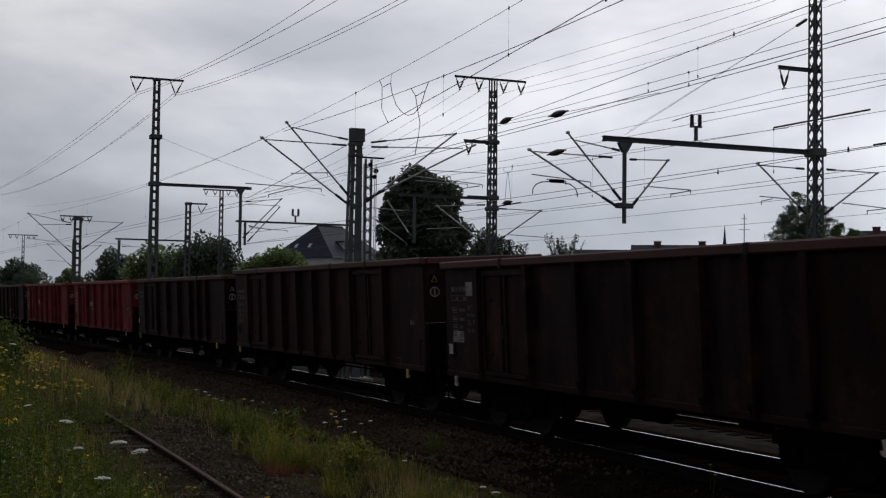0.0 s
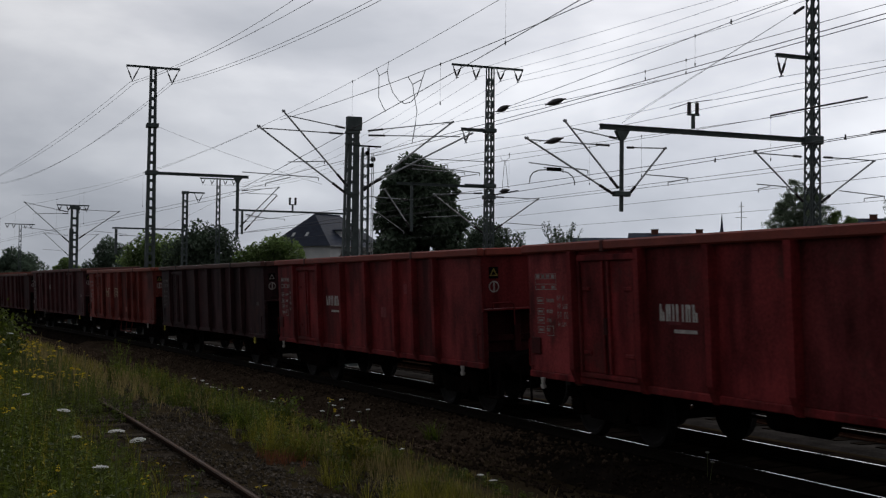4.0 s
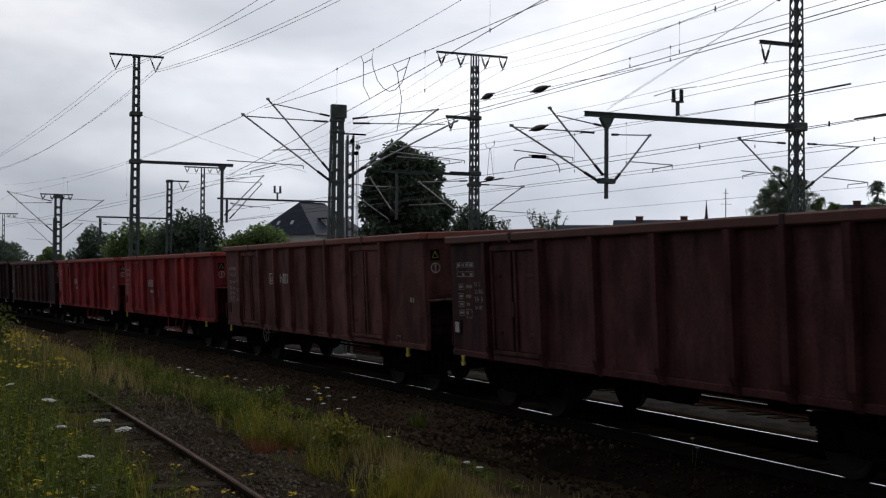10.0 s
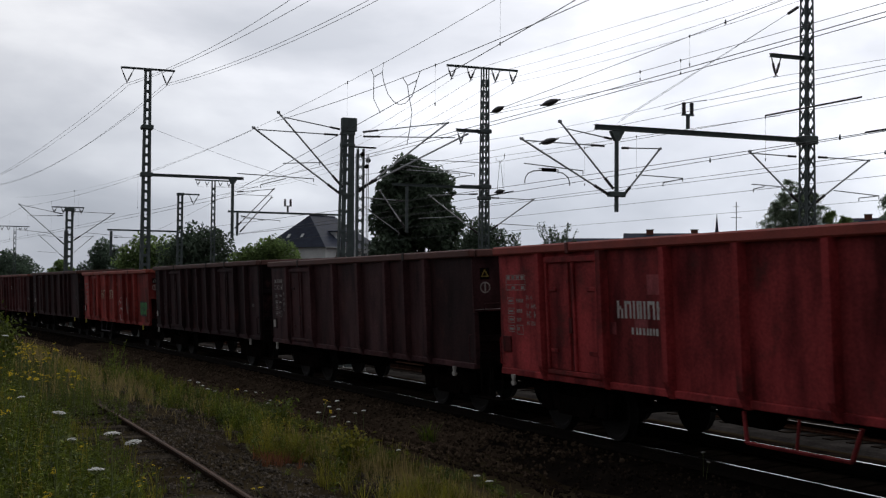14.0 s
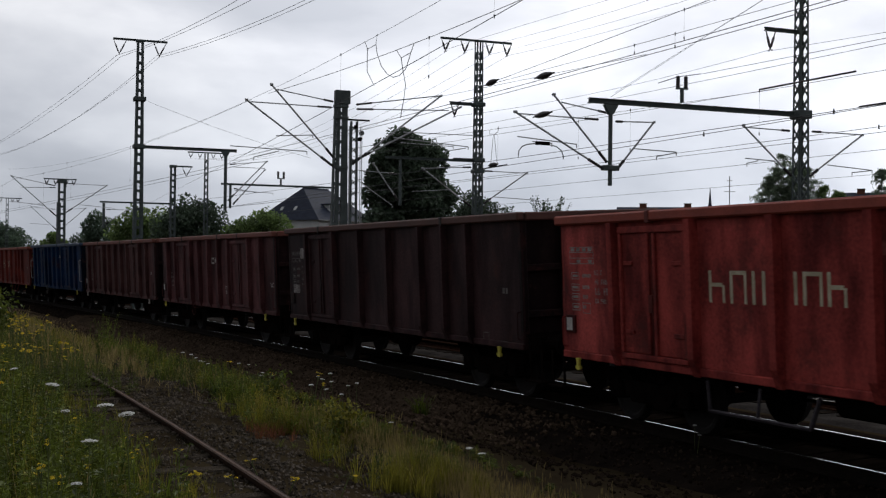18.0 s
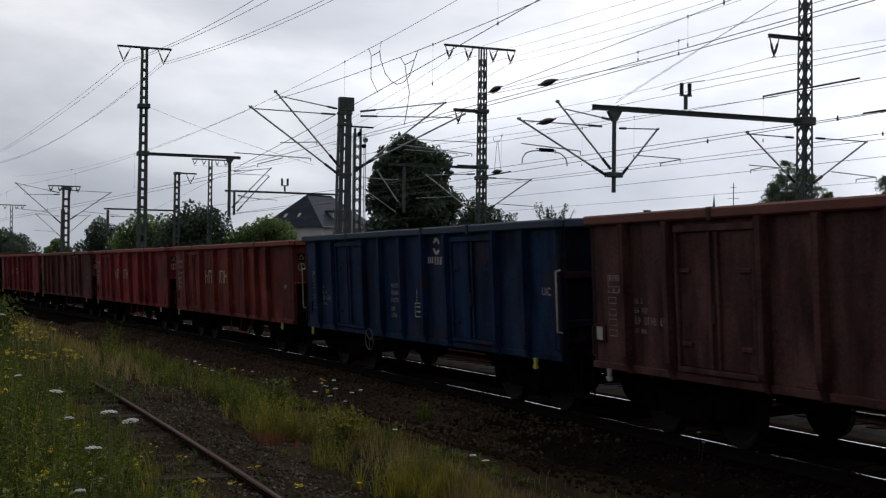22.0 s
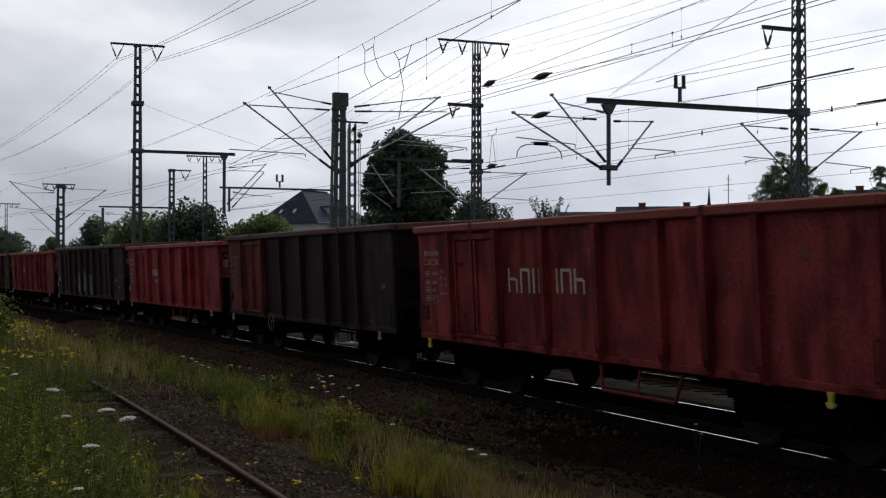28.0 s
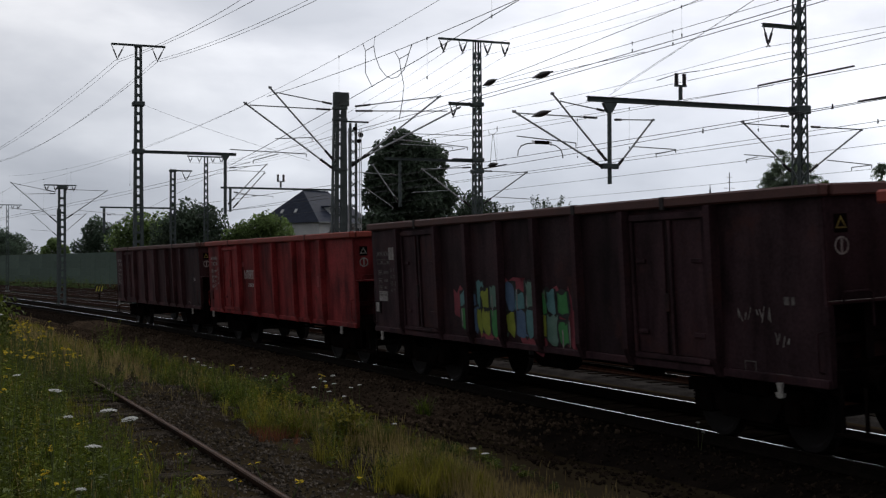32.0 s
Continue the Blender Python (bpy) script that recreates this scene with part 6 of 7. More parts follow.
def tree(place, height, spread, bare, mat, count, leaf, label, seed, lumps=16, cone=0.0, name="tree"):
    """A trunk with limbs that end in leaf masses of different size, with gaps between them."""
    rng = random.Random(seed)
    root = empty(name, Matrix.Translation(place))
    trunk = bmesh.new()
    rod(trunk, (0, 0, -0.3), (0, 0, bare + (height - bare) * 0.45), spread * 0.075 + 0.06, spread * 0.03 + 0.03, n=10)
    masses = []
    for k in range(lumps):
        u = (k + 0.5) / lumps
        z = bare + (height - bare) * (0.12 + 0.80 * u)
        width = spread * (1 - cone * u) * math.sin(math.pi * min(1, 0.22 + 0.70 * u)) if cone < 0.5 else spread * (1.05 - u)
        a = k * 2.4 + rng.uniform(-0.4, 0.4)
        d = width * rng.uniform(0.45, 0.78)
        c = Vector((math.cos(a) * d, math.sin(a) * d, z + rng.uniform(-0.4, 0.4)))
        r = max(0.35, spread * rng.uniform(0.30, 0.46) * (1 - 0.5 * cone * u))
        masses.append((c, r))
        rod(trunk, (0, 0, max(bare * 0.7, z - d * 0.8 - 0.3)), c, 0.05 + spread * 0.012, 0.02, n=5)
    masses.append((Vector((0, 0, bare + (height - bare) * 0.55)), spread * 0.55))
    part("trunk", trunk, BARK, root)
    weights = [r ** 2 for _, r in masses]
    pick = random.Random(seed + 1)

    def spot(g):
        c, r = pick.choices(masses, weights)[0]
        v = Vector((g.gauss(0, 1), g.gauss(0, 1), g.gauss(0, 1)))
        v = v.normalized() * r * (g.random() ** 0.35)
        k = 1 + 0.35 * noise.noise((c + v) * 0.9)
        return c + Vector((v.x, v.y, v.z * 0.85)) * k

    leaf_cloud("crown", count, spot, leaf, mat, root, seed + 2)
    return tagged(root, label, "tree")


tree((-3.1, 115, 0), 15.1, 4.7, 1.6, LEAF_DARK, 30000, 0.27, "large round dark-leaved chestnut tree behind the tracks", 21, 26)
tree((2.9, 99, 0), 8.2, 2.7, 3.4, LEAF_DARK, 9000, 0.13, "low broad leafy tree beside a mast", 22, 18)


def young_tree(place, height, spread, twigs, label, seed):
    """A sapling of open twigs, with leaves only along them."""
    rng = random.Random(seed)
    root = empty("young_tree", Matrix.Translation(place))
    trunk = bmesh.new()
    rod(trunk, (0, 0, -0.3), (0, 0, height * 0.62), 0.07, 0.04, n=7)
    ends = []
    for k in range(twigs):
        a = k * 2.4
        z0 = height * rng.uniform(0.35, 0.62)
        d = spread * rng.uniform(0.25, 1.0)
        tip = Vector((math.cos(a) * d, math.sin(a) * d, height * rng.uniform(0.80, 1.0) - 0.25 * d))
        rod(trunk, (0, 0, z0), tip, 0.035, 0.012, n=4)
        ends.append((Vector((0, 0, z0)), tip))
    part("trunk", trunk, BARK, root)

    def spot(g):
        p, q = g.choice(ends)
        k = g.uniform(0.35, 1.02)
        return p + (q - p) * k + Vector((g.gauss(0, 0.09), g.gauss(0, 0.09), g.gauss(0, 0.10)))

    leaf_cloud("crown", twigs * 60, spot, 0.10, LEAF_DARK, root, seed + 3)
    return tagged(root, label, "tree")


young_tree((8.9, 98.7, 0), 8.3, 1.7, 34, "thin young tree with open upright twigs", 24)
young_tree((5.6, 98.8, 0), 7.5, 0.6, 7, "slender sapling with few twigs", 26)


def conifer(place, stems, reach, twigs, mat, label, seed):
    """Stems (x, y, height) with branches that rise, arch over and droop at the tip, hung with needles."""
    rng = random.Random(seed)
    root = empty("conifer", Matrix.Translation(place))
    trunk = bmesh.new()
    arcs = []
    for x, y, h in stems:
        rod(trunk, (x * 0.4, y * 0.4, -0.3), (x, y, h * 0.97), 0.10, 0.015, n=6)
        for _ in range(twigs):
            u = rng.random() ** 0.8
            z = h - 5.0 * (1 - u)
            l = reach * (0.16 + 0.84 * (1 - u) ** 0.7) * rng.uniform(0.55, 1.1)
            a = rng.uniform(0, 6.283)
            arcs.append((Vector((x, y, z)), Vector((math.cos(a) * l, math.sin(a) * l, 0)), l * rng.uniform(0.5, 1.0), l * rng.uniform(0.35, 0.8)))
    part("trunk", trunk, BARK, root)

    def spot(g):
        c, out, rise, fall = g.choice(arcs)
        k = g.random() ** 0.7
        hang = abs(g.gauss(0, 0.16)) * k
        return c + out * k + Vector((g.gauss(0, 0.05), g.gauss(0, 0.05), rise * k - fall * k * k * k - hang))

    leaf_cloud("crown", len(arcs) * 66, spot, 0.12, mat, root, seed + 2, -0.3, 0.13)
    return tagged(root, label, "tree")


conifer((22.6, 78.9, 0), ((-0.35, 0, 9.7), (-1.3, 0.2, 8.3), (0.6, 0, 9.2), (1.3, 0.4, 8.9), (-0.8, 0.4, 8.9), (0.1, -0.5, 8.8)), 2.2, 85, FIR, "feathery green conifer with drooping tips", 25)
conifer((24.9, 78.2, 0), ((-0.2, 0, 7.7), (0.8, 0, 7.4)), 1.9, 70, LEAF, "low light green conifer with feathery twigs", 27)
conifer((27.3, 75.2, 0), ((0, 0, 8.6), (1.3, 0, 8.9)), 1.6, 90, FIR, "dark feathery conifer behind the tracks", 28)
tree((-18.9, 125.6, 0), 7.3, 4.0, 1.0, LEAF, 11000, 0.20, "broad yellow-green bush behind the tracks", 29, 20)
tree((-25.3, 125.5, 0), 8.7, 4.4, 1.0, LEAF_DARK, 11000, 0.22, "broad dark leafy tree behind a mast", 31, 22)
tree((-38.6, 160.7, 0), 8.9, 5.4, 1.0, LEAF, 10000, 0.25, "light green leafy tree behind the barrier", 32, 18)
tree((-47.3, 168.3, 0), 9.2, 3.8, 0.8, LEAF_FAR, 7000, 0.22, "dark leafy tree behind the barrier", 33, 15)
tree((-57.4, 181.0, 0), 6.5, 2.9, 0.6, LEAF, 5500, 0.22, "low green bush behind the barrier", 34, 12)
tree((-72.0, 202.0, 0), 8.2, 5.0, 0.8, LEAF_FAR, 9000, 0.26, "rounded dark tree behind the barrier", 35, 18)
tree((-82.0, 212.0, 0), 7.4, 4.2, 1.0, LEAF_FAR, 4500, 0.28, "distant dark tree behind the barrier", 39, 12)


tree((-13.0, 147.4, 0), 6.9, 2.0, 1.2, COPPER, 3500, 0.16, "small copper-leaved tree beside a white house", 40, 12)


def hip_house(place, turn, w, d, wall, ridge, roof_top, label, dormers=1):
    root = empty("house", Matrix.Translation(place) @ Matrix.Rotation(turn, 4, "Z"))
    part("wall", block(-w / 2, w / 2, -d / 2, d / 2, -0.3, wall, 0.02), RENDER_WHITE, root)
    bm = bmesh.new()
    e = 0.45
    lo = [bm.verts.new(v) for v in ((-w / 2 - e, -d / 2 - e, wall - 0.15), (w / 2 + e, -d / 2 - e, wall - 0.15), (w / 2 + e, d / 2 + e, wall - 0.15), (-w / 2 - e, d / 2 + e, wall - 0.15))]
    hi = [bm.verts.new((-ridge / 2, 0, roof_top)), bm.verts.new((ridge / 2, 0, roof_top))]
    for f in ((lo[0], lo[1], hi[1], hi[0]), (lo[1], lo[2], hi[1]), (lo[2], lo[3], hi[0], hi[1]), (lo[3], lo[0], hi[0])):
        bm.faces.new(f)
    bm.faces.new(lo[::-1])
    roof = part("roof", bm, SLATE, root)
    part("gutter", block(-w / 2 - e - 0.05, w / 2 + e + 0.05, -d / 2 - e - 0.12, -d / 2 - e, wall - 0.24, wall - 0.12), TUBE, root)
    part("ridge_cap", block(-ridge / 2, ridge / 2, -0.12, 0.12, roof_top - 0.05, roof_top + 0.08, 0.03), SLATE, roof)
    slope = (roof_top - wall + 0.15) / (d / 2 + e)
    lean = math.atan(slope)
    run = (w - ridge) / 2 + e
    tilt = math.atan((roof_top - wall + 0.15) / run)
    for y, k in ((1.8, 0.36), (-0.7, 0.36)):
        m = Matrix.Translation((-(w / 2 + e) + run * k, y, wall - 0.15 + (roof_top - wall + 0.15) * k)) @ Matrix.Rotation(-tilt, 4, "Y")
        sk = part("skylight", block(-0.30, 0.30, -0.24, 0.24, -0.02, 0.07), TUBE, roof, m=m)
        part("pane", block(-0.25, 0.25, -0.19, 0.19, 0.07, 0.08), RENDER_WHITE, sk)
    for q in range(dormers):
        x = -0.7 + 3 * q
        y = -(d / 2 + e) * 0.72
        z = wall - 0.15 + slope * (d / 2 + e) * 0.28
        dm = part("dormer", block(x - 1.0, x + 1.0, y, y + 2.6, z - 0.1, z + 0.85), RENDER_WHITE, roof)
        part("dormer_roof", block(x - 1.25, x + 1.25, y - 0.35, y + 3.0, z + 0.85, z + 0.98, 0.02), SLATE, dm)
        for dx in (-0.5, 0.5):
            part("pane", block(x + dx - 0.38, x + dx + 0.38, y - 0.02, y - 0.005, z + 0.1, z + 0.75), GLASS_DARK, dm)
    for x in (-w / 4, w / 4):
        win = part("window", block(x - 0.55, x + 0.55, -d / 2 - 0.04, -d / 2 + 0.02, wall - 2.0, wall - 0.7), CONCRETE, root)
        part("pane", block(x - 0.46, x + 0.46, -d / 2 - 0.05, -d / 2 - 0.042, wall - 1.92, wall - 0.78), GLASS_DARK, win)
    return tagged(root, label, "house")


hip_house((-16.12, 157.1, 0), radians(50), 9.5, 11.0, 7.95, 4.5, 12.05, "white rendered house with a steep slate hip roof and dormer")


def terrace(place, turn, w, d, wall, top, chimneys, label):
    root = empty("house", Matrix.Translation(place) @ Matrix.Rotation(turn, 4, "Z"))
    part("wall", block(-w / 2, w / 2, -d / 2, d / 2, -0.3, wall), BRICK_RED, root)
    bm = bmesh.new()
    a = [bm.verts.new(v) for v in ((-w / 2 - 0.3, -d / 2 - 0.4, wall), (w / 2 + 0.3, -d / 2 - 0.4, wall), (w / 2 + 0.3, d / 2 + 0.4, wall), (-w / 2 - 0.3, d / 2 + 0.4, wall), (-w / 2 - 0.3, 0, top), (w / 2 + 0.3, 0, top))]
    for f in ((0, 1, 5, 4), (2, 3, 4, 5), (1, 2, 5), (3, 0, 4), (3, 2, 1, 0)):
        bm.faces.new([a[i] for i in f])
    roof = part("roof", bm, SLATE, root)
    for x in chimneys:
        c = part("chimney", block(x - 0.45, x + 0.45, -0.35, 0.35, top - 0.8, top + 0.40, 0.03), BRICK_RED, roof)
        part("chimney_cap", block(x - 0.52, x + 0.52, -0.42, 0.42, top + 0.40, top + 0.48), CONCRETE, c)
    return tagged(root, label, "house")


terrace((30.0, 158, 0), radians(-12), 13.4, 9, 7.2, 10.25, (-3.6, 2.1), "distant brick house with two chimneys on its roof")
terrace((19.6, 159, 0), radians(-10), 7.4, 8, 6.8, 9.55, (), "low distant brick house with a dark roof")
terrace((57.2, 150, 0), radians(-16), 16, 9, 8.6, 12.0, (-5.0,), "distant brick house with a dark red roof")
ant = empty("roof_antenna", Matrix.Translation((37.0, 155.6, 9.0)))
bm = bmesh.new()
rod(bm, (0, 0, 0), (0, 0, 5.2), 0.06)
part("mast_pole", bm, TUBE, ant)
for z, l in ((3.2, 0.7), (3.9, 0.35), (4.6, 0.35)):
    bm = bmesh.new()
    rod(bm, (-l, 0, z), (l, 0, z), 0.035)
    part("cross_rod", bm, TUBE, ant)
tagged(ant, "thin television antenna standing on a distant roof", "antenna")
spire = empty("church_spire", Matrix.Translation((61.0, 275.0, 0)))
part("tower", block(-0.7, 0.7, -0.7, 0.7, 0, 15.0), BRICK_RED, spire)
bm = bmesh.new()
turned(bm, (0, 0, 15.0), (0, 0, 1), [(0, 0.75), (2.0, 0.35), (5.6, 0.04)], 8)
part("spire_roof", bm, SLATE, spire)
tagged(spire, "pointed dark church spire far behind the roofs", "church spire")

# green noise barrier beyond the yard
barrier = empty("noise_barrier")
panel = bpy.data.meshes.new("panel")
bm = block(-2.47, 2.47, -0.06, 0.06, 0, 1.0, 0.012)
bm.to_mesh(panel)
bm.free()
upright = bpy.data.meshes.new("post")
bm = block(-0.07, 0.07, -0.08, 0.08, -0.3, 4.05)
bm.to_mesh(upright)
bm.free()
start, end = Vector((-95.5, 224.4, 0.15)), Vector((-30.0, 137.4, 0.15))
run = (end - start).normalized()
turn = math.atan2(run.y, run.x)
for k in range(int((end - start).length / 5)):
    m = Matrix.Translation(start + run * (5.0 * k + 2.5)) @ Matrix.Rotation(turn, 4, "Z")
    for row in range(4):
        piece("panel", panel, BARRIER, barrier, m=m @ Matrix.Translation((0, 0, row * 0.992 + 0.05)))
    piece("post", upright, BARRIER, barrier, m=m @ Matrix.Translation((2.5, 0, 0)))
tagged(barrier, "long green noise barrier of stacked panels between posts", "noise barrier")

# striped marker board beside the second track
board = empty("marker_board", frame_at(102.5, 8.7, -0.5))
part("board_post", block(-0.04, 0.04, -0.04, 0.04, 0, 0.95), UNDER, board)
plate = part("board", block(-0.33, 0.33, -0.075, -0.05, 0.86, 1.32, 0.01), SIGN_BLACK, board)
for k in range(3):
    bm = bmesh.new()
    x = -0.30 + 0.21 * k
    vs = [bm.verts.new(v) for v in ((x, -0.079, 0.88), (x + 0.09, -0.079, 0.88), (x + 0.19, -0.079, 1.30), (x + 0.10, -0.079, 1.30))]
    bm.faces.new(vs)
    part("stripe", bm, HOOK_YELLOW, plate)
tagged(board, "black marker board with slanting yellow stripes on a post", "sign")
# ---------------------------------------------------------------- plants beside the tracks


def patch(s0, s1, o0, o1, thin=0.0):
    """Spots in a stretch of the plan, gathered in tufts."""
    def pick(rng):
        while True:
            s, o = rng.uniform(s0, s1), rng.uniform(o0, o1)
            d = noise.noise((s * 0.8, o * 1.1, 7.0)) + 0.5 * noise.noise((s * 2.3, o * 2.6, 3.0))
            edge = min(1.0, (o - o0) / 0.5, (o1 - o) / 0.5)
            if d > thin - 0.75 + rng.random() * 0.5 and rng.random() < 0.35 + 0.65 * edge:
                low = 1.0 if o < -7.8 else max(0.26, min(1.0, (-4.9 - o) / 2.2))
                return s, o, low * (0.62 + 0.38 * max(0.0, min(1.0, 0.6 + d)) * max(0.4, edge))
    return pick


def tufts(name, count, spots, tall, width, mat, label, seed, blades_each=14, splay=0.55, heads=0.0):
    """Grass in tufts: the blades of a tuft spread from one foot and bow outwards; a few thin stalks end in a seed head."""
    rng = random.Random(seed)
    verts, faces = [], []
    for _ in range(count):
        s, o, scale = spots(rng)
        foot = at(s, o, lumpy(s, o) - 0.02)
        ht = rng.uniform(*tall) * scale
        drift = Vector((rng.uniform(-0.25, 0.25), rng.uniform(-0.25, 0.25), 0))
        for _ in range(rng.randint(blades_each // 2, blades_each)):
            a = rng.uniform(0, 6.283)
            lean = Vector((math.cos(a), math.sin(a), 0))
            side = Vector((-lean.y, lean.x, 0))
            side = (side + lean * rng.uniform(-0.8, 0.8)).normalized()
            h = ht * rng.uniform(0.45, 1.0)
            out = (lean * splay * rng.uniform(0.1, 1.0) + drift) * h
            base = foot + lean * rng.uniform(0.0, 0.05)
            w = width * rng.uniform(0.6, 1.3)
            b = len(verts)
            for k, ww in ((0.0, 0.8), (0.4, 1.0), (0.75, 0.65)):
                c = base + out * (k * k) + Vector((0, 0, h * (k - 0.18 * k ** 3)))
                verts.append(tuple(c - side * w * ww * 0.5))
                verts.append(tuple(c + side * w * ww * 0.5))
            tip = base + out + Vector((0, 0, h * 0.80))
            verts.append(tuple(tip))
            faces += [(b, b + 1, b + 3, b + 2), (b + 2, b + 3, b + 5, b + 4), (b + 4, b + 5, b + 6)]
            if rng.random() < heads:
                q = len(verts)
                e = 0.0045
                for v in ((0, 0, -0.05), (e, 0, 0.0), (-e * 0.5, e * 0.8, 0.0), (-e * 0.5, -e * 0.8, 0.0), (out.x * 0.1, out.y * 0.1, 0.05)):
                    verts.append(tuple(tip + Vector(v)))
                faces += [(q, q + 1, q + 2), (q, q + 2, q + 3), (q, q + 3, q + 1), (q + 4, q + 2, q + 1), (q + 4, q + 3, q + 2), (q + 4, q + 1, q + 3)]
    me = bpy.data.meshes.new(name)
    me.from_pydata(verts, [], faces)
    me.update()
    return tagged(piece(name, me, mat), label, "grass", kind="stuff")


def herbs(name, count, spots, tall, leaf, mat, label, seed, leaves=18, slim=0.32):
    """Leafy weeds: a stem with leaves that stand out and up, smaller towards the top."""
    rng = random.Random(seed)
    verts, faces = [], []
    for _ in range(count):
        s, o, scale = spots(rng)
        foot = at(s, o, lumpy(s, o) - 0.02)
        h = rng.uniform(*tall) * scale
        lean = Vector((rng.uniform(-0.22, 0.22), rng.uniform(-0.22, 0.22), 0)) * h
        for branch in range(rng.randint(1, 3)):
            top = lean + Vector((rng.uniform(-0.16, 0.16), rng.uniform(-0.16, 0.16), 0)) * h + Vector((0, 0, h * (1.0 if branch == 0 else rng.uniform(0.6, 0.95))))
            b = len(verts)
            for c in (Vector((0, 0, 0)), top):
                verts.append(tuple(foot + c + Vector((0.002, 0, 0))))
                verts.append(tuple(foot + c - Vector((0.002, 0, 0))))
            faces.append((b, b + 1, b + 3, b + 2))
            for i in range(leaves):
                k = rng.uniform(0.12, 1.0)
                a = i * 2.4 + rng.uniform(-0.5, 0.5)
                r = leaf * (1.25 - 0.75 * k) * rng.uniform(0.6, 1.3)
                d = Vector((math.cos(a), math.sin(a), rng.uniform(0.0, 0.9))).normalized()
                w = Vector((-math.sin(a), math.cos(a), rng.uniform(-0.5, 0.5))) * slim
                c = foot + top * k
                b = len(verts)
                verts += [tuple(c), tuple(c + (d * 0.55 - w * 0.5) * r), tuple(c + (d - Vector((0, 0, 0.18))) * r), tuple(c + (d * 0.55 + w * 0.5) * r)]
                faces += [(b, b + 1, b + 2), (b, b + 2, b + 3)]
    me = bpy.data.meshes.new(name)
    me.from_pydata(verts, [], faces)
    me.update()
    return tagged(piece(name, me, mat), label, "weeds", kind="stuff")


# the overgrown side of the siding
tufts("near_weed_grass", 1000, patch(-3.0, 11.5, -12.2, -9.1, 0.7), (0.2, 0.75), 0.0045, GREEN, "fine green grass beside the siding rail", 50)
tufts("weed_grass", 520, patch(9.5, 26, -13.5, -9.5, 0.4), (0.3, 0.95), 0.007, GREEN, "tall green grass growing over the siding", 51)
tufts("dry_weed_grass", 330, patch(3.2, 26, -13.0, -9.3), (0.45, 0.95), 0.0032, DRY, "dry straw-coloured grass among the weeds", 52, 9, 0.4, 0.5)
herbs("weed_plants", 1400, patch(7.0, 24, -12.8, -9.45, 0.4), (0.45, 1.05), 0.10, WEED, "dense leafy green weeds over the siding", 61)
herbs("low_weed_plants", 300, patch(3.5, 12, -12.0, -9.3), (0.25, 0.7), 0.075, WEED, "low leafy weeds beside the siding rail", 62)
herbs("light_weed_plants", 420, patch(8.0, 26, -12.8, -9.4), (0.4, 0.95), 0.075, GRASS, "yellow-green weeds over the siding", 63, 16)
tufts("sleeper_weeds", 420, patch(5, 17.5, -10.1, -8.9, 0.35), (0.08, 0.34), 0.005, GREEN, "thin weeds between the siding's rails", 59)
herbs("sleeper_herbs", 330, patch(17.5, 27, -9.8, -7.9, 0.0), (0.25, 0.7), 0.06, WEED, "leafy weeds over the far end of the siding", 64, 14)
# the bank between siding and main track
tufts("low_bank_grass", 420, patch(8.2, 27, -7.55, -5.8, 0.2), (0.08, 0.26), 0.006, WEED, "short dark grass between siding and main track", 49, 12)
tufts("bank_grass", 700, patch(8.2, 16.5, -7.4, -5.75, 0.8), (0.18, 0.7), 0.0055, GRASS, "green grass between siding and main track", 53, 15)
tufts("far_bank_grass", 420, patch(15.5, 28, -7.4, -5.4, 0.85), (0.22, 0.7), 0.007, GREEN, "patchy green grass along the bank", 65, 13)
tufts("dry_bank_grass", 520, patch(8.0, 15.0, -7.0, -5.75), (0.35, 0.72), 0.0028, DRY, "tall thin dry grass beside the ballast", 54, 9, 0.28, 0.6)
tufts("dry_far_bank_grass", 160, patch(15, 27, -7.4, -5.6), (0.35, 0.65), 0.004, DRY, "thin dry grass along the bank", 66, 8, 0.35, 0.4)
herbs("bank_herbs", 380, patch(12.5, 26, -7.2, -5.1, 0.7), (0.2, 0.72), 0.07, GRASS, "feathery yellow-green weeds on the bank", 67, 16)
herbs("dark_bank_herbs", 620, patch(10.5, 26, -7.4, -5.0, 0.6), (0.2, 0.66), 0.065, WEED, "dark leafy weeds on the bank", 68, 16)
herbs("slope_herbs", 170, patch(13, 24, -5.6, -4.5, 0.25), (0.15, 0.4), 0.04, WEED, "dark weeds on the ballast slope", 58, 12)
tufts("tall_stalks", 70, patch(8.0, 14.5, -7.0, -5.7), (0.65, 1.05), 0.0022, DRY, "tall thin straw stalks with seed heads", 71, 5, 0.22, 0.9)
tufts("edge_stalks", 90, patch(8, 17, -5.95, -4.5, 0.1), (0.2, 0.5), 0.0026, DRY, "thin dry stalks on the ballast slope", 57, 5, 0.25, 0.5)
# along the foot of the noise barrier
def barrier_foot(g):
    k = g.random()
    p = Vector((-95.5, 224.4, 0)).lerp(Vector((-40.0, 150.7, 0)), k) + Vector((-0.80, -0.60, 0)) * g.uniform(0.5, 3.0)
    s = p.dot(ALONG)
    return s, p.dot(ACROSS) - lateral(s), 1.0


herbs("barrier_weeds", 320, barrier_foot, (0.6, 1.9), 0.34, LEAF, "tall leafy weeds along the foot of the noise barrier", 70, 14)
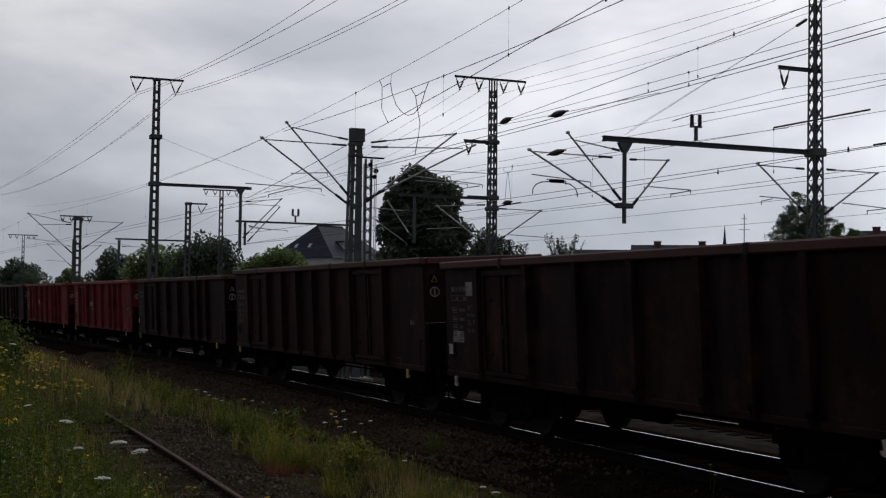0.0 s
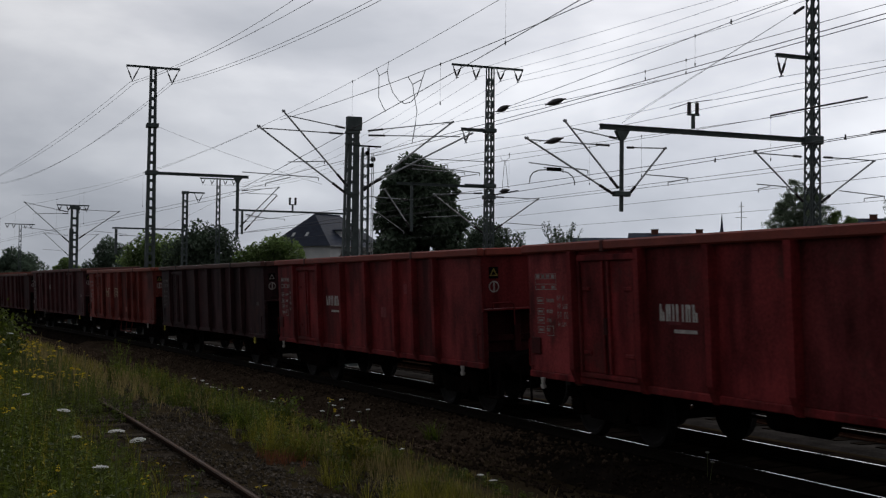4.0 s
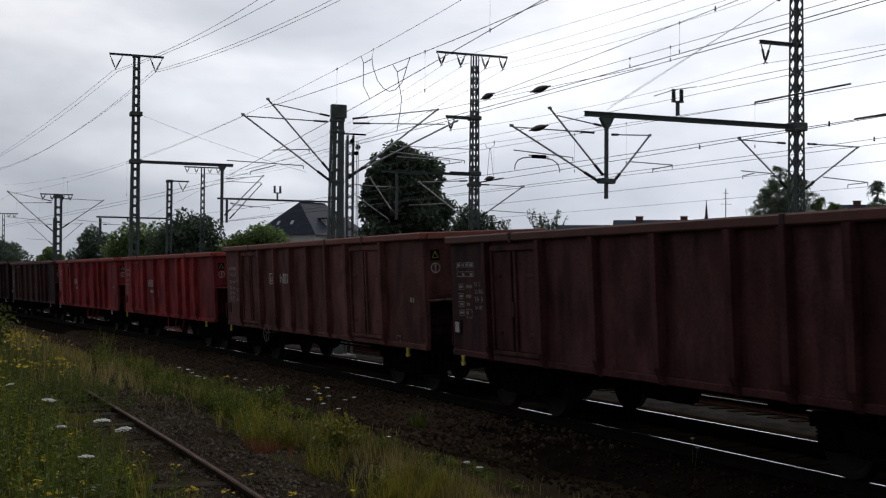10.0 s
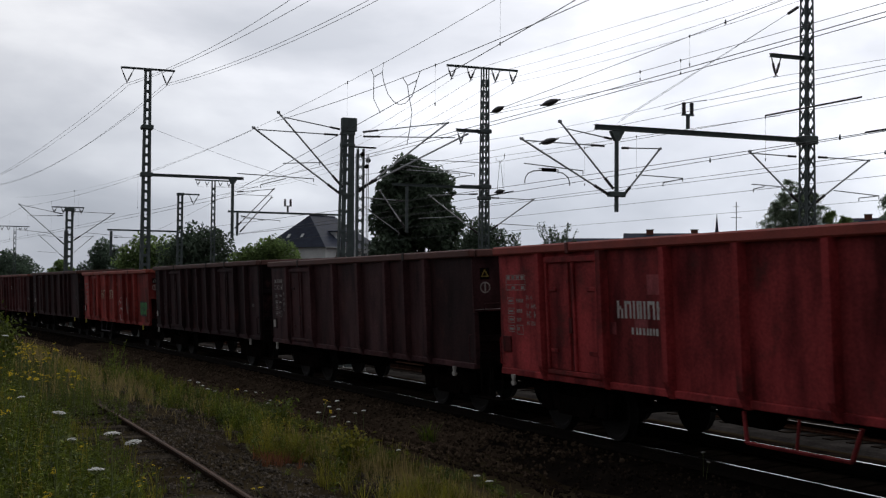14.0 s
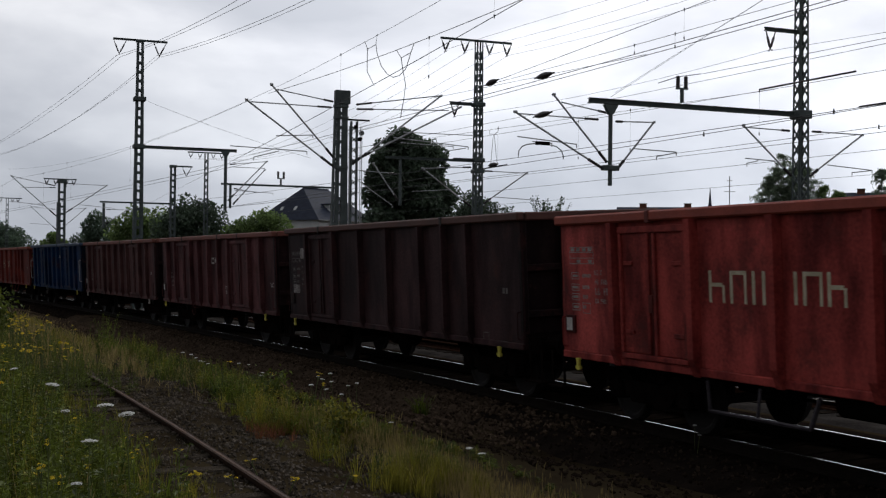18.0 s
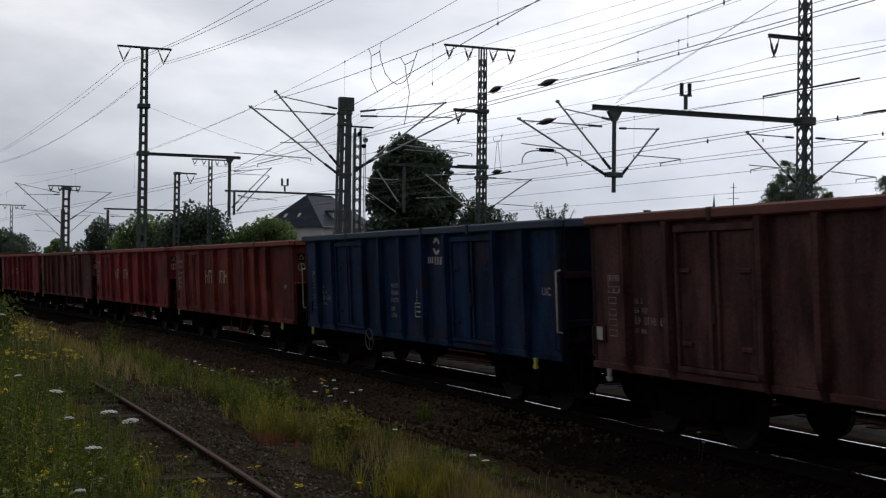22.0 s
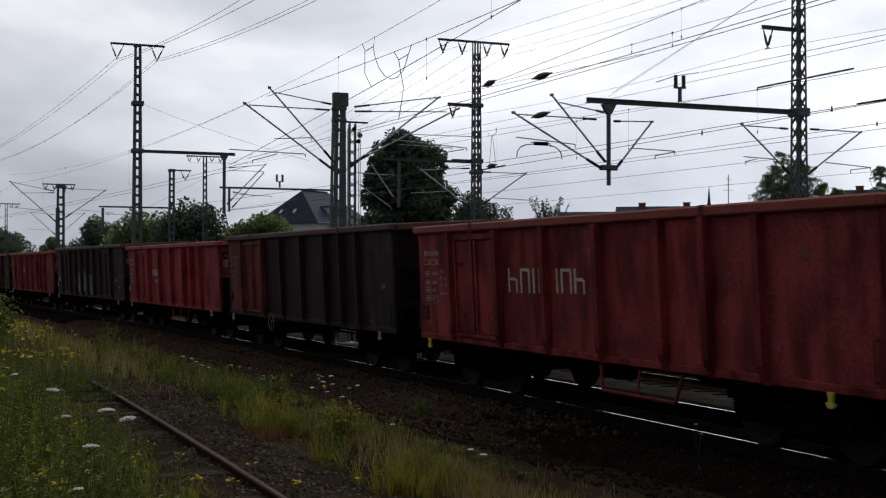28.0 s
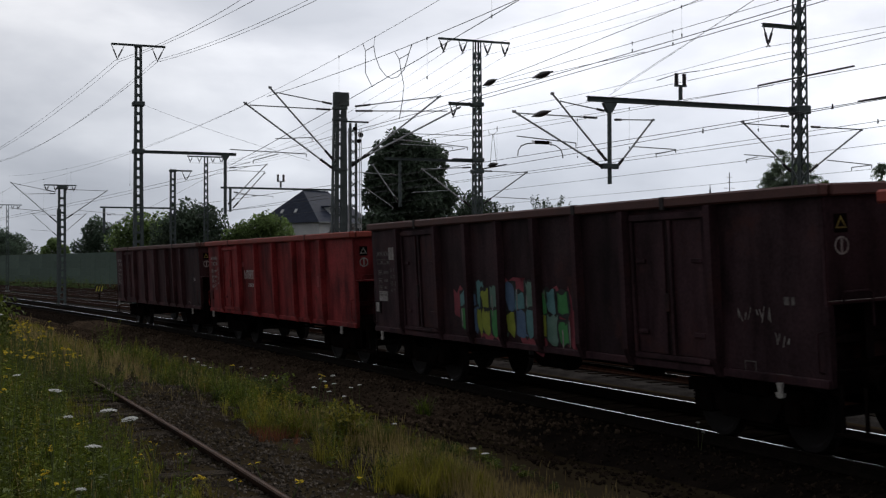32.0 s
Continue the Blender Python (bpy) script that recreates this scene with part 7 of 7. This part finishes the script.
# along the bend
tufts("far_grass", 420, patch(26, 46, -10.5, -6.6, 0.0), (0.3, 0.6), 0.014, GRASS, "rough green grass along the bend", 55, 12)
tufts("far_dry_grass", 680, patch(21, 42, -9.6, -6.9), (0.4, 0.8), 0.0065, DRY, "dry grass along the bend", 56, 10, 0.3, 0.3)
herbs("far_herbs", 260, patch(25, 48, -12.5, -8.0), (0.35, 0.8), 0.10, WEED, "leafy weeds along the bend", 69)
tufts("bleached_blades", 44, lambda g: (g.uniform(17.5, 23.0), g.gauss(-7.6, 0.2), 1.0), (0.15, 0.45), 0.007, DRY, "bleached bent grass blades beside the siding rail", 72, 2, 1.2)
tufts("track_grass", 150, patch(9.0, 18.5, -9.8, -8.75, 0.3), (0.18, 0.5), 0.0045, GRASS, "yellowing grass between the siding's rails", 73, 11)
tufts("russet_plants", 34, lambda g: (g.gauss(13.9, 0.22), g.gauss(-7.3, 0.12), 1.0), (0.12, 0.3), 0.007, RUSSET, "russet dock plants beside the gravel", 60, 10)


def flat_head(bm, c, r, n, size, rng):
    """A flat-topped flower head of small florets."""
    for k in range(n):
        a, d = k * 2.39996, r * math.sqrt((k + 0.5) / n)
        p = Vector(c) + Vector((math.cos(a) * d, math.sin(a) * d, -0.22 * d * d / max(r, 0.01) + rng.uniform(-0.003, 0.003)))
        q = size * rng.uniform(0.75, 1.25)
        top = bm.verts.new(p + Vector((0, 0, q * 0.5)))
        ring = [bm.verts.new(p + Vector((math.cos(u) * q, math.sin(u) * q, 0))) for u in (0.0, 1.26, 2.51, 3.77, 5.03)]
        for i in range(5):
            bm.faces.new((ring[i], ring[(i + 1) % 5], top))


def umbel_plant(s, o, z, r, rng):
    """Wild carrot: a stalk, rays and a white umbel."""
    foot = at(s, o, lumpy(s, o))
    h = max(0.25, z - foot.z)
    lean = Vector((rng.uniform(-0.08, 0.08), rng.uniform(-0.08, 0.08), 0))
    root = empty("wild_carrot", Matrix.Translation(foot - lean))
    top = lean + Vector((0, 0, h))
    bm = bmesh.new()
    rod(bm, (0, 0, 0), lean * 0.6 + Vector((0, 0, h * 0.55)), 0.0035, 0.003, n=5)
    rod(bm, lean * 0.6 + Vector((0, 0, h * 0.55)), top - Vector((0, 0, r * 0.8)), 0.003, 0.0025, n=5)
    for k in range(7):
        a = k * 0.9
        rod(bm, top - Vector((0, 0, r * 0.8)), top + Vector((math.cos(a) * r * 0.7, math.sin(a) * r * 0.7, -0.01)), 0.0015, n=4)
    part("stalk", bm, STALK, root)
    bm = bmesh.new()
    flat_head(bm, top, r, 110, r * 0.125, rng)
    um = part("umbel", bm, WHITE, root)
    um.matrix_basis = Matrix.Translation(top) @ Euler((rng.uniform(-0.12, 0.12), rng.uniform(-0.12, 0.12), 0)).to_matrix().to_4x4() @ Matrix.Translation(-top)
    return tagged(root, "wild carrot with a flat white umbel among weeds", "flower", "wild carrots")


def tansy_plant(s, o, z, r, rng):
    """Tansy: a stalk that forks into flat yellow heads."""
    foot = at(s, o, lumpy(s, o))
    root = empty("tansy", Matrix.Translation(foot))
    h = max(0.15, z - foot.z)
    lean = Vector((rng.uniform(-0.1, 0.1), rng.uniform(-0.1, 0.1), 0))
    fork = lean * 0.7 + Vector((0, 0, h * 0.78))
    stem = bmesh.new()
    rod(stem, (0, 0, 0), fork, 0.006, 0.005, n=5)
    for k in range(rng.randint(2, 4)):
        a = rng.uniform(0, 6.28)
        tip = lean + Vector((math.cos(a) * r * 1.6, math.sin(a) * r * 1.6, h * rng.uniform(0.9, 1.04)))
        rod(stem, fork, tip, 0.004, n=4)
        bm = bmesh.new()
        flat_head(bm, (0, 0, 0), r * rng.uniform(0.55, 1.1), 16, r * 0.24, rng)
        part("flower_head", bm, YELLOW, root, m=Matrix.Translation(tip) @ Euler((rng.uniform(-0.5, 0.5), rng.uniform(-0.5, 0.5), 0)).to_matrix().to_4x4())
    part("stalk", stem, STALK, root)
    return tagged(root, "tansy with flat yellow flower heads among weeds", "flower", "yellow flowers")


rng = random.Random(77)
for s, o, z, r in ((6.98, -10.37, 1.68, 0.055), (5.56, -10.27, 1.72, 0.055), (5.55, -10.18, 1.68, 0.055), (6.48, -10.35, 1.59, 0.035), (5.17, -10.38, 1.62, 0.05),
                   (4.58, -10.49, 1.55, 0.03), (9.6, -10.4, 1.55, 0.045), (12.5, -10.35, 1.9, 0.05)):
    umbel_plant(s, o, z, r * 0.66, rng)
for s, o, z in ((23.73, -6.0, 0.35), (23.33, -6.0, 0.34), (23.64, -6.0, 0.5), (22.95, -6.0, 0.5), (24.43, -6.0, 0.08), (22.73, -6.0, 0.25), (22.36, -6.0, 0.28), (23.04, -5.25, 0.15), (22.34, -5.25, 0.47), (21.48, -5.25, 0.16), (21.42, -5.25, 0.4), (18.66, -5.25, 0.38), (18.35, -5.25, 0.6), (18.13, -5.25, 0.58), (17.77, -5.25, 0.7), (17.7, -5.25, 0.58), (18.71, -5.25, 0.25), (17.95, -5.25, 0.35), (17.25, -5.25, 0.42), (16.96, -5.25, 0.59), (16.6, -5.25, 0.66), (11.6, -5.8, 0.45), (11.3, -5.8, 0.43), (12.8, -6.2, 0.6)):
    umbel_plant(s, o, z, rng.uniform(0.028, 0.042), rng)
for s, o, z in ((14.49, -1.05, 0.16), (14.3, -1.1, 0.05)):
    umbel_plant(s, o, z, 0.028, rng)
for cs, co, n, spread in ((19.5, -9.5, 24, 0.8), (23.0, -10.0, 14, 1.3), (25.0, -9.2, 9, 0.9), (15.5, -10.6, 9, 1.2), (17.8, -9.2, 9, 0.6), (13.0, -10.4, 7, 0.8)):
    for _ in range(n):
        s, o = rng.gauss(cs, spread), min(-8.9, rng.gauss(co, spread * 0.45))
        tansy_plant(s, o, lumpy(s, o) + rng.uniform(0.55, 1.05), rng.uniform(0.020, 0.038), rng)
for _ in range(12):
    s, o = rng.uniform(7.5, 12), rng.uniform(-10.6, -9.3)
    tansy_plant(s, o, lumpy(s, o) + rng.uniform(0.3, 0.6), rng.uniform(0.014, 0.022), rng)
for s, o, z in ((9.65, -7.84, 0.62), (9.72, -8.26, 0.60), (10.64, -8.27, 0.58), (11.44, -8.81, 0.58), (10.25, -9.01, 0.55), (9.98, -8.64, 0.60), (17.2, -5.7, 0.75), (16.4, -5.9, 0.7), (18.8, -5.9, 0.62), (20.2, -6.2, 0.7)):
    tansy_plant(s, o, z, 0.026, rng)


def bush(s, o, tall, spread, mat, count, leaf, label, seed):
    foot = at(s, o, lumpy(s, o))
    root = empty("bush", Matrix.Translation(foot))
    g = random.Random(seed)
    tips = []
    for k in range(9):
        a = k * 0.7 + g.uniform(-0.3, 0.3)
        tip = Vector((math.cos(a) * spread * g.uniform(0.2, 0.9), math.sin(a) * spread * g.uniform(0.2, 0.9), tall * g.uniform(0.55, 0.95)))
        stem = bmesh.new()
        rod(stem, (0, 0, 0), tip, 0.012, 0.005, n=5)
        part("stem", stem, STALK, root)
        tips.append(tip)
    leaf_cloud("leaves", count, lambda r: r.choice(tips) * r.uniform(0.12, 1.0) + Vector((r.gauss(0, spread * 0.22), r.gauss(0, spread * 0.22), r.gauss(0, tall * 0.09))), leaf, mat, root, seed + 1)
    return tagged(root, label, "bush")


bush(28.5, -9.45, 1.45, 0.9, WEED, 3400, 0.06, "dark green bramble bush beside the siding", 81)
bush(26.0, -9.9, 1.2, 0.8, WEED, 2200, 0.05, "leafy bramble bush beside the siding", 82)
herbs("upright_weeds", 22, lambda g: (g.gauss(24.5, 0.16), g.gauss(-7.5, 0.13), 1.0), (0.45, 0.92), 0.075, GREEN, "dark upright weed clump beside the siding rail", 83, 20)
tufts("fern_clump", 6, lambda g: (g.gauss(20.5, 0.05), g.gauss(-2.6, 0.05), 1.0), (0.5, 0.7), 0.016, GREEN, "bright green fan of fern leaves on the ballast edge", 84, 14, 0.75)
bush(17.5, -6.3, 0.5, 0.4, WEED, 600, 0.03, "low leafy weed clump on the bank", 85)
bush(13.0, -6.7, 0.55, 0.35, GRASS, 700, 0.03, "light green weed clump on the bank", 86)
for k, (s, o) in enumerate(((31.0, -8.7), (31.4, -8.5), (30.6, -8.9))):
    p = at(s, o, lumpy(s, o))
    lean = (k * 37 % 7 - 3) / 3.0
    h = 1.05
    bm = bmesh.new()
    rod(bm, p, p + Vector((0.05 * lean, 0.02, h * 0.55)), 0.005, 0.004, n=5)
    rod(bm, p + Vector((0.05 * lean, 0.02, h * 0.55)), p + Vector((0.34 * lean * h, 0.03, h * (0.9 - 0.35 * abs(lean)))), 0.004, 0.002, n=5)
    tagged(part("dead_stalk", bm, STRAW), "pale broken dead stalk standing in the grass", "plant", "dead stalks")


# ---------------------------------------------------------------- what moves
def motions():
    for w, edge, half in train:
        walk(w, [(0.5 * j, wagon_pose(edge, half, 0.5 * j)) for j in range(65)])


motions()
